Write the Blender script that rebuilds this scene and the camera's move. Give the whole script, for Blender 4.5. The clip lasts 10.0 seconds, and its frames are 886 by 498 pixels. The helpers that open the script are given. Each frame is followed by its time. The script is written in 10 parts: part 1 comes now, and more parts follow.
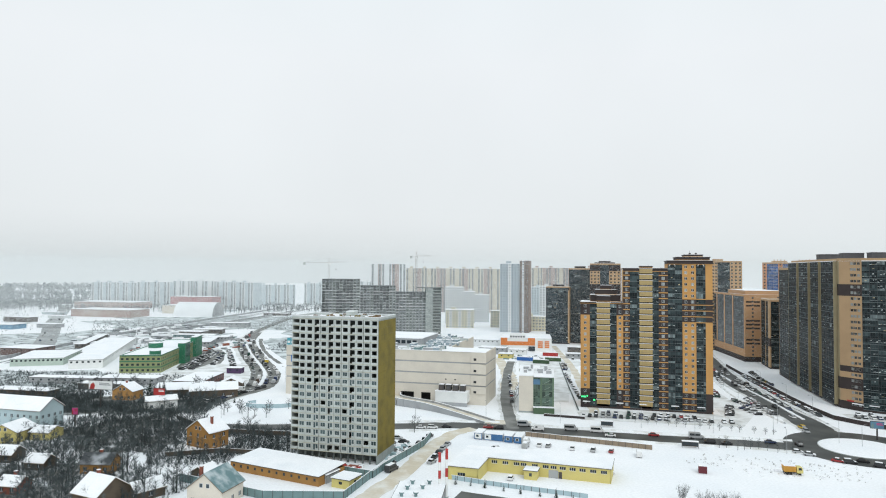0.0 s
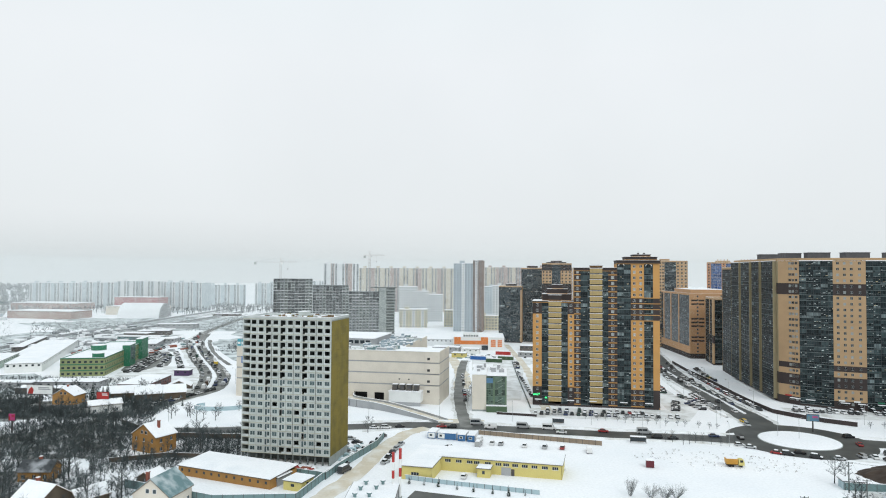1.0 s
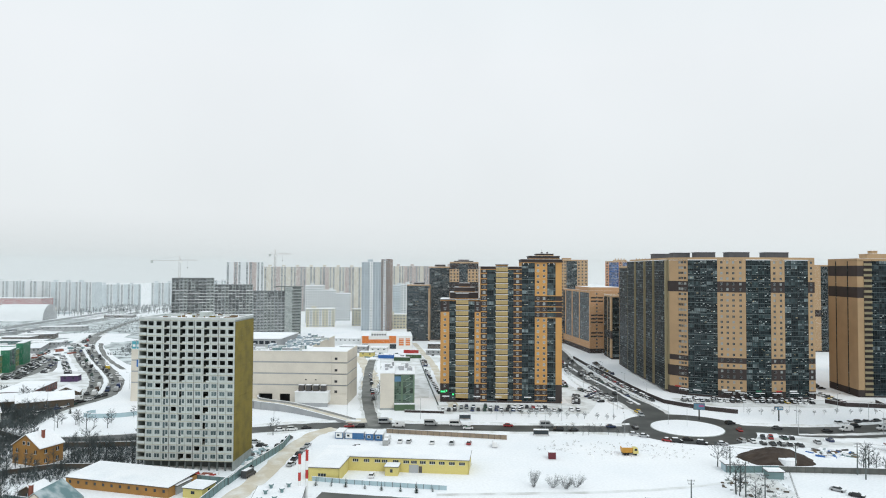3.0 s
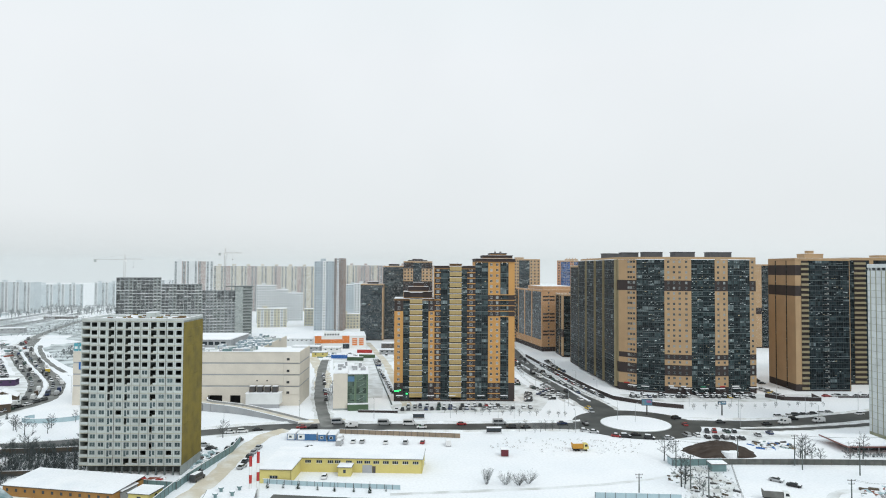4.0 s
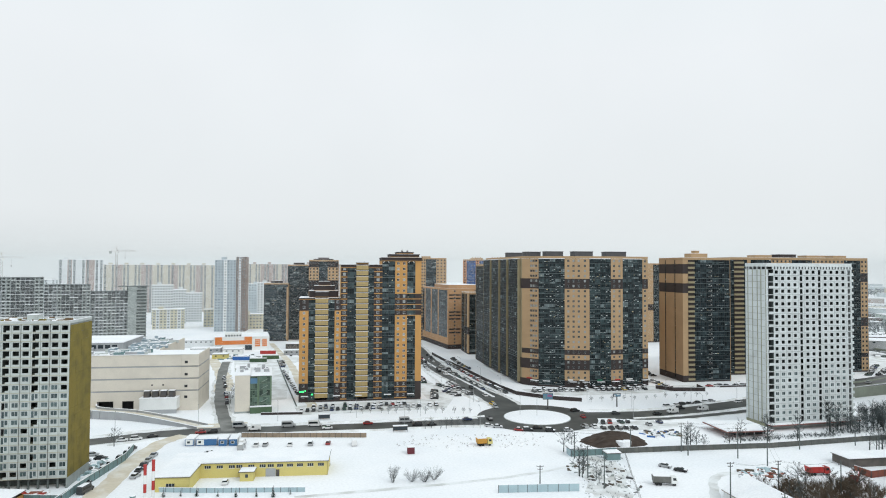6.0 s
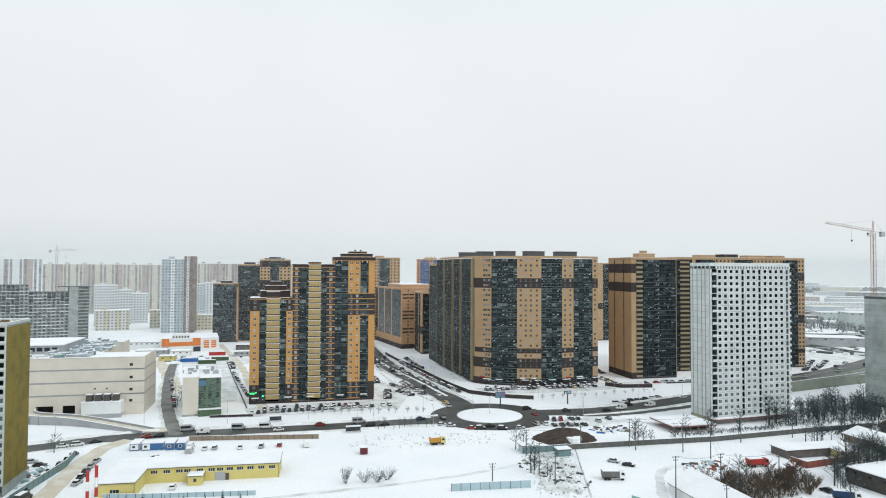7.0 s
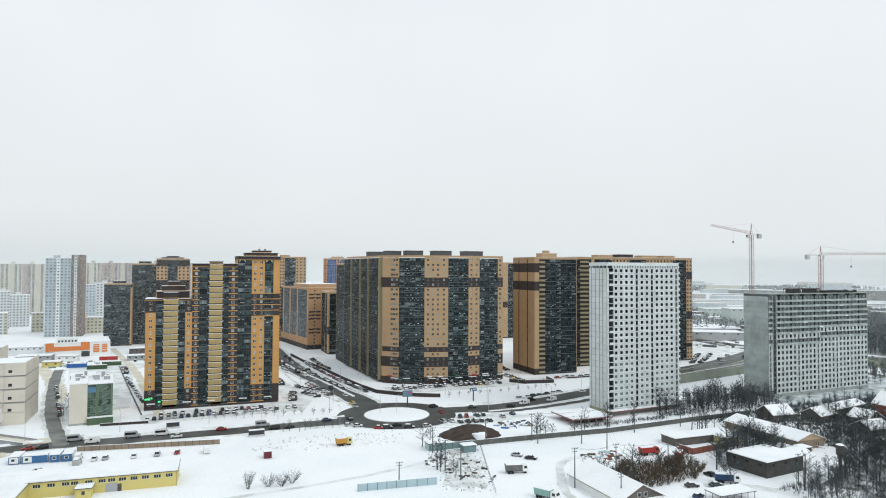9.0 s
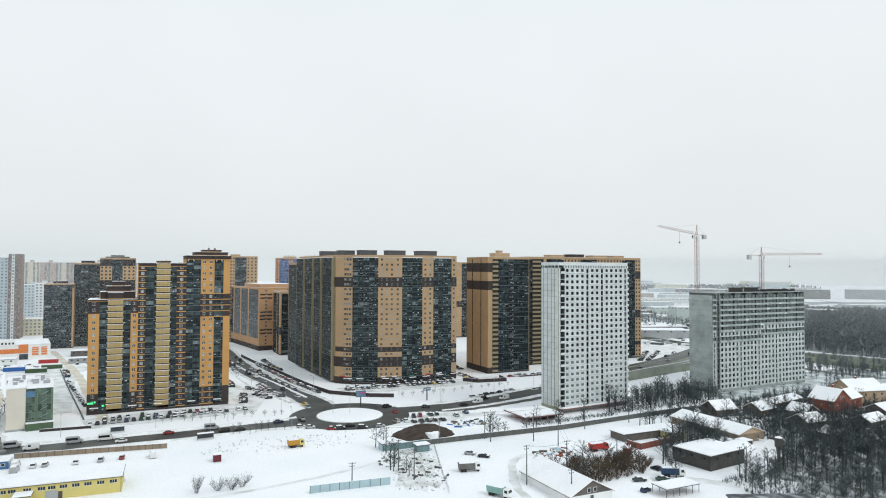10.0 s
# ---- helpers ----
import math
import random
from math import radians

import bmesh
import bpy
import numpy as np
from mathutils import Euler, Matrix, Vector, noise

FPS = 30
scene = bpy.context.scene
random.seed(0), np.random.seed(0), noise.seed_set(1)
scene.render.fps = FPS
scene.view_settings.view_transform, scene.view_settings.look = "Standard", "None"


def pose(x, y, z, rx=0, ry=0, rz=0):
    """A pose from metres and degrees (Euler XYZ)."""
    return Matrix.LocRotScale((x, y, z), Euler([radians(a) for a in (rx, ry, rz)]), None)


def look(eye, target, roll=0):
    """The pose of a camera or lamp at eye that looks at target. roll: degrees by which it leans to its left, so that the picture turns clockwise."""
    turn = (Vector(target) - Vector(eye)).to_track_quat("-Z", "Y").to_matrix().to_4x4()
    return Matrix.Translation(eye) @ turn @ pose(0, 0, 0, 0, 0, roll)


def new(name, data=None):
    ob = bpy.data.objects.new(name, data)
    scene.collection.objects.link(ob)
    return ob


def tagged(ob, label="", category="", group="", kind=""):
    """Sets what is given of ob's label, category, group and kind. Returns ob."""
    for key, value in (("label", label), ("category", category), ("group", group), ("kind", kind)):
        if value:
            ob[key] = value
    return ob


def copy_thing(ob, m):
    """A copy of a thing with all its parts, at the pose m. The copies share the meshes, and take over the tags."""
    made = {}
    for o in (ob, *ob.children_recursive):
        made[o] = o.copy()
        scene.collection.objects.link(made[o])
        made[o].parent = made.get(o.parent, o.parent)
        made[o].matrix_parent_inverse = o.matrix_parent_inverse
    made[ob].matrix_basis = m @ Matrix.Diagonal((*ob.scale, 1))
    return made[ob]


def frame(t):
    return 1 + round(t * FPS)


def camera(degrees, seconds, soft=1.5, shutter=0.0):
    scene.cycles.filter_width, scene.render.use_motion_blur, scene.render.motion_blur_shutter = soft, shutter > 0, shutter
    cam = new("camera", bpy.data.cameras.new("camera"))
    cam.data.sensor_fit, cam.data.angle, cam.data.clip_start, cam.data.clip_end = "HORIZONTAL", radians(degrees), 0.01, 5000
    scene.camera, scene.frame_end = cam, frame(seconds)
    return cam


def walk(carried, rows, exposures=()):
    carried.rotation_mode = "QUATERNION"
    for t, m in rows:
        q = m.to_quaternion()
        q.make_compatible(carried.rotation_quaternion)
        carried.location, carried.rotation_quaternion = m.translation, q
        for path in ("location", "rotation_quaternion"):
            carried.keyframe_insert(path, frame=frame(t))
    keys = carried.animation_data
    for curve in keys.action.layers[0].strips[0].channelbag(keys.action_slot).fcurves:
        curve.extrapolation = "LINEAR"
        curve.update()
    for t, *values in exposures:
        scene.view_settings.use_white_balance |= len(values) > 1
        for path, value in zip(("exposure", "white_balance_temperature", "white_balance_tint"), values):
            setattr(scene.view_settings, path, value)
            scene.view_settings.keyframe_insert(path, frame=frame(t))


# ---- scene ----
cam = camera(67.96, 10.0, soft=1.05)
# seconds, metres, degrees: a hovering drone turns to the right and drifts slightly back
ROWS = [
    (0.0, pose(-0.00, -0.00, 68.00, 91.906, -0.414, 0.004)),
    (0.5, pose(-0.06, -0.17, 68.01, 91.907, -0.392, -2.030)),
    (1.0, pose(-0.12, -0.34, 68.02, 91.901, -0.375, -4.040)),
    (1.5, pose(-0.18, -0.51, 68.03, 91.889, -0.361, -6.038)),
    (2.0, pose(-0.24, -0.68, 68.04, 91.873, -0.349, -8.031)),
    (2.5, pose(-0.30, -0.85, 68.05, 91.854, -0.340, -10.026)),
    (4.0, pose(-0.48, -1.36, 68.08, 91.793, -0.315, -16.044)),
    (4.5, pose(-0.54, -1.53, 68.09, 91.774, -0.307, -18.062)),
    (5.0, pose(-0.60, -1.70, 68.10, 91.756, -0.299, -20.085)),
    (5.5, pose(-0.66, -1.87, 68.11, 91.741, -0.291, -22.110)),
    (7.0, pose(-0.84, -2.38, 68.14, 91.710, -0.265, -28.172)),
    (7.5, pose(-0.90, -2.55, 68.15, 91.703, -0.258, -30.182)),
    (8.0, pose(-0.96, -2.72, 68.16, 91.698, -0.251, -32.185)),
    (8.5, pose(-1.02, -2.89, 68.17, 91.694, -0.246, -34.182)),
    (9.0, pose(-1.08, -3.06, 68.18, 91.690, -0.243, -36.176)),
    (9.5, pose(-1.14, -3.23, 68.19, 91.686, -0.244, -38.171)),
    (10.0, pose(-1.20, -3.40, 68.20, 91.678, -0.249, -40.173)),
]
walk(cam, ROWS)

# ---- sky and light: a low overcast, snow-laden sky and a veiled sun ----
world = bpy.data.worlds.new("overcast_sky")
scene.world = world
world.use_nodes = True
wn, wl = world.node_tree.nodes, world.node_tree.links
wn.clear()
w_out = wn.new("ShaderNodeOutputWorld")
w_bg = wn.new("ShaderNodeBackground")
w_sky = wn.new("ShaderNodeTexSky")
w_sky.sky_type = "NISHITA"
w_sky.sun_disc = False
w_sky.sun_elevation = radians(24)
w_sky.sun_rotation = radians(200)
w_sky.dust_density = 6.0
w_scale = wn.new("ShaderNodeVectorMath")
w_scale.operation = "SCALE"
w_scale.inputs["Scale"].default_value = 0.08
w_co = wn.new("ShaderNodeTexCoord")
w_sep = wn.new("ShaderNodeSeparateXYZ")
w_ramp = wn.new("ShaderNodeValToRGB")
w_ramp.color_ramp.elements[0].position = 0.0
w_ramp.color_ramp.elements[0].color = (0.720, 0.774, 0.790, 1)
w_ramp.color_ramp.elements[1].position = 0.30
w_ramp.color_ramp.elements[1].color = (0.862, 0.900, 0.928, 1)
w_mid = w_ramp.color_ramp.elements.new(0.08)
w_mid.color = (0.805, 0.847, 0.868, 1)
w_high = w_ramp.color_ramp.elements.new(0.70)
w_high.color = (0.800, 0.905, 0.945, 1)
w_noise = wn.new("ShaderNodeTexNoise")
w_noise.inputs["Scale"].default_value = 3.0
w_noise.inputs["Detail"].default_value = 4.0
w_nmap = wn.new("ShaderNodeMapRange")
w_nmap.inputs["To Min"].default_value = 0.95
w_nmap.inputs["To Max"].default_value = 1.05
w_mul = wn.new("ShaderNodeVectorMath")
w_mul.operation = "SCALE"
w_mix = wn.new("ShaderNodeMix")
w_mix.data_type = "RGBA"
w_mix.inputs["Factor"].default_value = 0.95
wl.new(w_co.outputs["Generated"], w_sep.inputs[0])
wl.new(w_sep.outputs["Z"], w_ramp.inputs["Fac"])
wl.new(w_co.outputs["Generated"], w_noise.inputs["Vector"])
wl.new(w_noise.outputs["Fac"], w_nmap.inputs["Value"])
wl.new(w_ramp.outputs["Color"], w_mul.inputs[0])
wl.new(w_nmap.outputs["Result"], w_mul.inputs["Scale"])
wl.new(w_sky.outputs["Color"], w_scale.inputs[0])
wl.new(w_scale.outputs["Vector"], w_mix.inputs["A"])
wl.new(w_mul.outputs["Vector"], w_mix.inputs["B"])
wl.new(w_mix.outputs["Result"], w_bg.inputs["Color"])
wl.new(w_bg.outputs["Background"], w_out.inputs["Surface"])
w_bg.inputs["Strength"].default_value = 1.0

sun = new("sun", bpy.data.lights.new("sun", "SUN"))
sun.data.energy = 0.9
sun.data.angle = radians(25)
sun.data.color = (0.945, 0.99, 0.98)
sun.matrix_world = look((0, 0, 400), (-150, 400, 0))
scene.view_settings.exposure = 0.04

# ---- materials ----
def surface(name, color, rough=0.8, second=None, scale=0.3, fine=6.0, amount=0.5, bump=0.15, metal=0.0, by="", spread=0.0, spec=0.5, bright=None):
    """A weathered surface: a main colour broken up by a second one at two scales, with fine relief.
    by: 'object' or 'island' varies the value from piece to piece by spread; bright: a share of the pieces takes this colour."""
    m = bpy.data.materials.new(name)
    m.use_nodes = True
    n, l = m.node_tree.nodes, m.node_tree.links
    b = n["Principled BSDF"]
    b.inputs["Roughness"].default_value = rough
    b.inputs["Metallic"].default_value = metal
    b.inputs["Specular IOR Level"].default_value = spec
    co = n.new("ShaderNodeNewGeometry")
    big = n.new("ShaderNodeTexNoise")
    big.inputs["Scale"].default_value = scale
    big.inputs["Detail"].default_value = 5.0
    small = n.new("ShaderNodeTexNoise")
    small.inputs["Scale"].default_value = fine
    small.inputs["Detail"].default_value = 3.0
    l.new(co.outputs["Position"], big.inputs["Vector"])
    l.new(co.outputs["Position"], small.inputs["Vector"])
    mix1 = n.new("ShaderNodeMix")
    mix1.data_type = "RGBA"
    second = second or tuple(c * 0.72 for c in color)
    mix1.inputs["A"].default_value = (*color, 1)
    mix1.inputs["B"].default_value = (*second, 1)
    r = n.new("ShaderNodeMapRange")
    r.inputs["From Min"].default_value, r.inputs["From Max"].default_value = 0.42, 0.68
    r.inputs["To Max"].default_value = amount
    l.new(big.outputs["Fac"], r.inputs["Value"])
    l.new(r.outputs["Result"], mix1.inputs["Factor"])
    last = mix1.outputs["Result"]
    grain = n.new("ShaderNodeMapRange")
    grain.inputs["To Min"].default_value, grain.inputs["To Max"].default_value = 0.86, 1.14
    l.new(small.outputs["Fac"], grain.inputs["Value"])
    mul = n.new("ShaderNodeVectorMath")
    mul.operation = "SCALE"
    l.new(last, mul.inputs[0])
    l.new(grain.outputs["Result"], mul.inputs["Scale"])
    last = mul.outputs["Vector"]
    if by:
        if by == "object":
            src = n.new("ShaderNodeObjectInfo").outputs["Random"]
        else:
            src = co.outputs["Random Per Island"]
        v = n.new("ShaderNodeMapRange")
        v.inputs["To Min"].default_value, v.inputs["To Max"].default_value = 1 - spread, 1 + spread
        l.new(src, v.inputs["Value"])
        mul2 = n.new("ShaderNodeVectorMath")
        mul2.operation = "SCALE"
        l.new(last, mul2.inputs[0])
        l.new(v.outputs["Result"], mul2.inputs["Scale"])
        last = mul2.outputs["Vector"]
        if bright:
            share, tone = bright
            white = n.new("ShaderNodeTexWhiteNoise")
            white.noise_dimensions = "1D"
            l.new(src, white.inputs["W"])
            gt = n.new("ShaderNodeMath")
            gt.operation = "LESS_THAN"
            gt.inputs[1].default_value = share
            l.new(white.outputs["Value"], gt.inputs[0])
            mb = n.new("ShaderNodeMix")
            mb.data_type = "RGBA"
            mb.inputs["B"].default_value = (*tone, 1)
            l.new(last, mb.inputs["A"])
            l.new(gt.outputs[0], mb.inputs["Factor"])
            last = mb.outputs["Result"]
    l.new(last, b.inputs["Base Color"])
    if bump:
        bp = n.new("ShaderNodeBump")
        bp.inputs["Strength"].default_value = bump
        bp.inputs["Distance"].default_value = 0.05
        l.new(small.outputs["Fac"], bp.inputs["Height"])
        l.new(bp.outputs["Normal"], b.inputs["Normal"])
    return m


SNOW = surface("snow", (0.905, 0.905, 0.925), 0.85, (0.78, 0.81, 0.85), 0.03, 1.2, 0.5, 0.25, spec=0.2)
SNOW_ROOF = surface("roof_snow", (0.905, 0.905, 0.925), 0.85, (0.76, 0.79, 0.83), 0.12, 2.0, 0.5, 0.2, spec=0.2)
SLUSH = surface("trodden_snow", (0.80, 0.81, 0.82), 0.8, (0.50, 0.49, 0.47), 0.14, 1.5, 0.85, 0.3)
SAND_SNOW = surface("sanded_snow", (0.62, 0.55, 0.44), 0.85, (0.78, 0.76, 0.72), 0.15, 1.0, 0.9, 0.3)
ASPHALT = surface("wet_asphalt", (0.050, 0.053, 0.051), 0.5, (0.12, 0.122, 0.115), 0.10, 3.0, 0.7, 0.1)
OLD_ASPHALT = surface("slushy_asphalt", (0.115, 0.117, 0.108), 0.6, (0.27, 0.268, 0.255), 0.12, 2.0, 0.8, 0.15)
ORANGE = surface("orange_brick", (0.53, 0.285, 0.095), 0.85, (0.45, 0.24, 0.083), 0.15, 9.0, 0.6, 0.15)
TAN = surface("tan_brick", (0.44, 0.297, 0.170), 0.85, (0.37, 0.25, 0.143), 0.15, 9.0, 0.6, 0.15)
YELLOW_TAN = surface("yellow_brick", (0.44, 0.325, 0.145), 0.85, (0.37, 0.27, 0.12), 0.2, 9.0, 0.6, 0.15)
DARK_BRICK = surface("dark_brown_brick", (0.036, 0.027, 0.026), 0.8, (0.056, 0.041, 0.039), 0.2, 9.0, 0.6, 0.15)
PANEL = surface("concrete_panel", (0.485, 0.525, 0.51), 0.85, (0.41, 0.44, 0.42), 0.25, 4.0, 0.7, 0.1, by="object", spread=0.06)
WHITE_PANEL = surface("white_concrete_panel", (0.61, 0.65, 0.655), 0.85, (0.52, 0.55, 0.545), 0.25, 4.0, 0.7, 0.1, by="object", spread=0.07)
CONCRETE = surface("raw_concrete", (0.325, 0.355, 0.345), 0.9, (0.235, 0.262, 0.252), 0.3, 4.0, 0.8, 0.2)
PALE_CONCRETE = surface("pale_concrete", (0.475, 0.505, 0.495), 0.9, (0.375, 0.405, 0.395), 0.3, 4.0, 0.8, 0.2)
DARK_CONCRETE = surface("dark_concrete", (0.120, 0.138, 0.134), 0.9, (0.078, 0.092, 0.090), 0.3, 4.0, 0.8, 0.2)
OLIVE = surface("mineral_wool", (0.200, 0.155, 0.030), 0.95, (0.135, 0.110, 0.028), 0.25, 3.0, 0.9, 0.3)
WHITE = surface("white_paint", (0.78, 0.79, 0.78), 0.6, (0.68, 0.69, 0.68), 0.3, 6.0, 0.5, 0.05)
CREAM = surface("cream_render", (0.66, 0.61, 0.53), 0.85, (0.58, 0.535, 0.47), 0.15, 4.0, 0.7, 0.08)
GREY = surface("grey_cladding", (0.36, 0.37, 0.38), 0.7, (0.28, 0.29, 0.30), 0.2, 4.0, 0.6, 0.08)
DARK = surface("dark_opening", (0.03, 0.03, 0.032), 0.8, (0.05, 0.05, 0.05), 0.5, 4.0, 0.5, 0.0)
FRAME_DARK = surface("dark_window_frame", (0.027, 0.033, 0.036), 0.5, None, 0.5, 4.0, 0.5, 0.0)
FRAME_WHITE = surface("white_window_frame", (0.72, 0.73, 0.74), 0.5, None, 0.5, 4.0, 0.4, 0.0)
FRAME_GREY_WHITE = surface("grey_window_frame", (0.42, 0.43, 0.43), 0.5, None, 0.5, 4.0, 0.4, 0.0)
SLAB_EDGE = surface("grey_slab_edge", (0.13, 0.16, 0.165), 0.6, None, 0.5, 4.0, 0.5, 0.0)
PALE_RAIL = surface("pale_rail", (0.40, 0.45, 0.455), 0.5, None, 0.5, 4.0, 0.5, 0.0)
LOGGIA_FRAME = [FRAME_DARK, SLAB_EDGE, PALE_RAIL]
GLASS = surface("window_glass", (0.05, 0.065, 0.075), 0.10, None, 0.5, 2.0, 0.5, 0.0, by="object", spread=0.5, spec=0.35)
PALE_GLASS = surface("flat_window_glass", (0.045, 0.055, 0.058), 0.12, None, 0.5, 2.0, 0.5, 0.0, by="object", spread=0.6, spec=0.5, bright=(0.30, (0.30, 0.33, 0.33)))
# lit_blind paints lamplight from indoors as a warm base colour
BLINDS = [surface("white_blind", (0.56, 0.62, 0.62), 0.6, None, 0.3, 2.0, 0.5, 0.0, by="island", spread=0.5),
          surface("lit_blind", (0.50, 0.42, 0.26), 0.6, None, 0.3, 2.0, 0.5, 0.0, by="island", spread=0.4)]
LOGGIA_GLASS = [surface("loggia_glass", (0.018, 0.026, 0.030), 0.25, (0.028, 0.040, 0.045), 0.3, 2.0, 0.8, 0.0, by="island", spread=0.6, spec=0.09),
                surface("greenish_loggia_glass", (0.045, 0.064, 0.070), 0.25, (0.034, 0.050, 0.054), 0.3, 2.0, 0.8, 0.0, by="island", spread=0.5, spec=0.18),
                surface("curtained_glass", (0.13, 0.165, 0.175), 0.3, (0.08, 0.105, 0.11), 0.3, 2.0, 0.8, 0.0, by="island", spread=0.6, spec=0.3)] + BLINDS
# bluish far glazing, reflected cloud and haze put into its base colours
SKY_TINT_LOGGIA = [surface("sky_tinted_loggia_glass", (0.036, 0.048, 0.056), 0.2, (0.052, 0.066, 0.076), 0.3, 2.0, 0.8, 0.0, by="island", spread=0.5, spec=0.35),
              surface("bluish_loggia_glass", (0.075, 0.098, 0.110), 0.2, (0.055, 0.072, 0.082), 0.3, 2.0, 0.8, 0.0, by="island", spread=0.4, spec=0.4),
              surface("pale_loggia_glass", (0.16, 0.195, 0.205), 0.25, (0.10, 0.125, 0.13), 0.3, 2.0, 0.8, 0.0, by="island", spread=0.5, spec=0.4)] + BLINDS
# teal glazing of the stepped tower
CLEAR_LOGGIA = [surface("clear_loggia_glass", (0.018, 0.027, 0.030), 0.15, (0.032, 0.045, 0.049), 0.3, 2.0, 0.8, 0.0, by="island", spread=0.5, spec=0.14),
                surface("teal_loggia_glass", (0.052, 0.076, 0.080), 0.15, (0.036, 0.054, 0.058), 0.3, 2.0, 0.8, 0.0, by="island", spread=0.4, spec=0.25),
                surface("net_curtained_glass", (0.15, 0.19, 0.195), 0.25, (0.09, 0.115, 0.12), 0.3, 2.0, 0.8, 0.0, by="island", spread=0.5, spec=0.4)] + BLINDS
GREEN_PAINT = surface("green_cladding", (0.02, 0.17, 0.09), 0.55, (0.03, 0.13, 0.075), 0.2, 4.0, 0.6, 0.05)
RED_PAINT = surface("red_paint", (0.42, 0.03, 0.025), 0.5, (0.33, 0.03, 0.03), 0.3, 4.0, 0.6, 0.05)
BLUE_PAINT = surface("blue_paint", (0.025, 0.13, 0.40), 0.5, (0.02, 0.10, 0.32), 0.3, 4.0, 0.6, 0.05)
YELLOW_PAINT = surface("yellow_render", (0.62, 0.53, 0.19), 0.8, (0.55, 0.465, 0.175), 0.25, 4.0, 0.6, 0.08)
ORANGE_PAINT = surface("orange_cladding", (0.66, 0.20, 0.045), 0.6, (0.55, 0.17, 0.04), 0.3, 4.0, 0.5, 0.05)
STEEL = surface("dark_steel", (0.08, 0.08, 0.082), 0.55, (0.12, 0.09, 0.07), 0.6, 5.0, 0.6, 0.1, metal=0.4)
WOOD = surface("weathered_wood", (0.20, 0.135, 0.075), 0.85, (0.12, 0.085, 0.055), 0.4, 5.0, 0.8, 0.3)
TEAL = surface("teal_sheet", (0.16, 0.25, 0.255), 0.6, (0.12, 0.19, 0.195), 0.3, 5.0, 0.7, 0.1)
ROOF_EDGE = surface("red_brown_roof_edge", (0.24, 0.10, 0.085), 0.8)
# white panel with the haze of the distance mixed into its colour
FAR_WHITE = surface("hazed_far_panel", (0.66, 0.68, 0.69), 0.9, (0.58, 0.60, 0.61), 0.05, 1.0, 0.6, 0.0)


# ---- mesh kit ----
class Solid:
    """Collects boxes, quads and prisms into one mesh; m is the slot of the material."""

    def __init__(self):
        self.v, self.f, self.m = [], [], []

    def quad(self, a, b, c, d, m=0):
        k = len(self.v)
        self.v += [a, b, c, d]
        self.f.append((k, k + 1, k + 2, k + 3))
        self.m.append(m)

    def poly(self, pts, m=0):
        k = len(self.v)
        self.v += list(pts)
        self.f.append(tuple(range(k, k + len(pts))))
        self.m.append(m)

    def hexa(self, p, m=0):
        """A box from eight corners: four below, four above, both counter-clockwise."""
        k = len(self.v)
        self.v += list(p)
        for q in ((3, 2, 1, 0), (4, 5, 6, 7), (0, 1, 5, 4), (1, 2, 6, 5), (2, 3, 7, 6), (3, 0, 4, 7)):
            self.f.append(tuple(k + i for i in q))
            self.m.append(m)

    def box(self, x0, x1, y0, y1, z0, z1, m=0):
        self.hexa([(x0, y0, z0), (x1, y0, z0), (x1, y1, z0), (x0, y1, z0), (x0, y0, z1), (x1, y0, z1), (x1, y1, z1), (x0, y1, z1)], m)

    def prism(self, pts, z0, z1, m=0):
        k, n = len(self.v), len(pts)
        self.v += [(x, y, z0) for x, y in pts] + [(x, y, z1) for x, y in pts]
        self.f += [tuple(k + i for i in reversed(range(n))), tuple(k + n + i for i in range(n))]
        self.f += [(k + i, k + (i + 1) % n, k + n + (i + 1) % n, k + n + i) for i in range(n)]
        self.m += [m] * (n + 2)

    def side(self, pts, x0, x1, m=0):
        """A prism of a profile in y, z drawn out along x."""
        k, n = len(self.v), len(pts)
        self.v += [(x0, y, z) for y, z in pts] + [(x1, y, z) for y, z in pts]
        self.f += [tuple(k + i for i in range(n)), tuple(k + n + i for i in reversed(range(n)))]
        self.f += [(k + (i + 1) % n, k + i, k + n + i, k + n + (i + 1) % n) for i in range(n)]
        self.m += [m] * (n + 2)

    def tube(self, a, b, r0, r1=None, sides=6, m=0):
        r1 = r0 if r1 is None else r1
        a, b = Vector(a), Vector(b)
        w = (b - a).normalized()
        u = w.orthogonal().normalized()
        s = w.cross(u)
        k = len(self.v)
        for p, r in ((a, r0), (b, r1)):
            for i in range(sides):
                t = math.tau * i / sides
                self.v.append(tuple(p + u * (r * math.cos(t)) + s * (r * math.sin(t))))
        self.f += [(k + i, k + (i + 1) % sides, k + sides + (i + 1) % sides, k + sides + i) for i in range(sides)]
        self.f += [tuple(k + i for i in reversed(range(sides))), tuple(k + sides + i for i in range(sides))]
        self.m += [m] * (sides + 2)

    def ring(self, x, y, z0, z1, r, sides=12, m=0):
        self.prism([(x + r * math.cos(math.tau * i / sides), y + r * math.sin(math.tau * i / sides)) for i in range(sides)], z0, z1, m)

    def mesh(self, name, materials):
        me = bpy.data.meshes.new(name)
        me.from_pydata(self.v, [], self.f)
        for m in materials:
            me.materials.append(m)
        if len(materials) > 1:
            me.polygons.foreach_set("material_index", self.m)
        me.update()
        return me


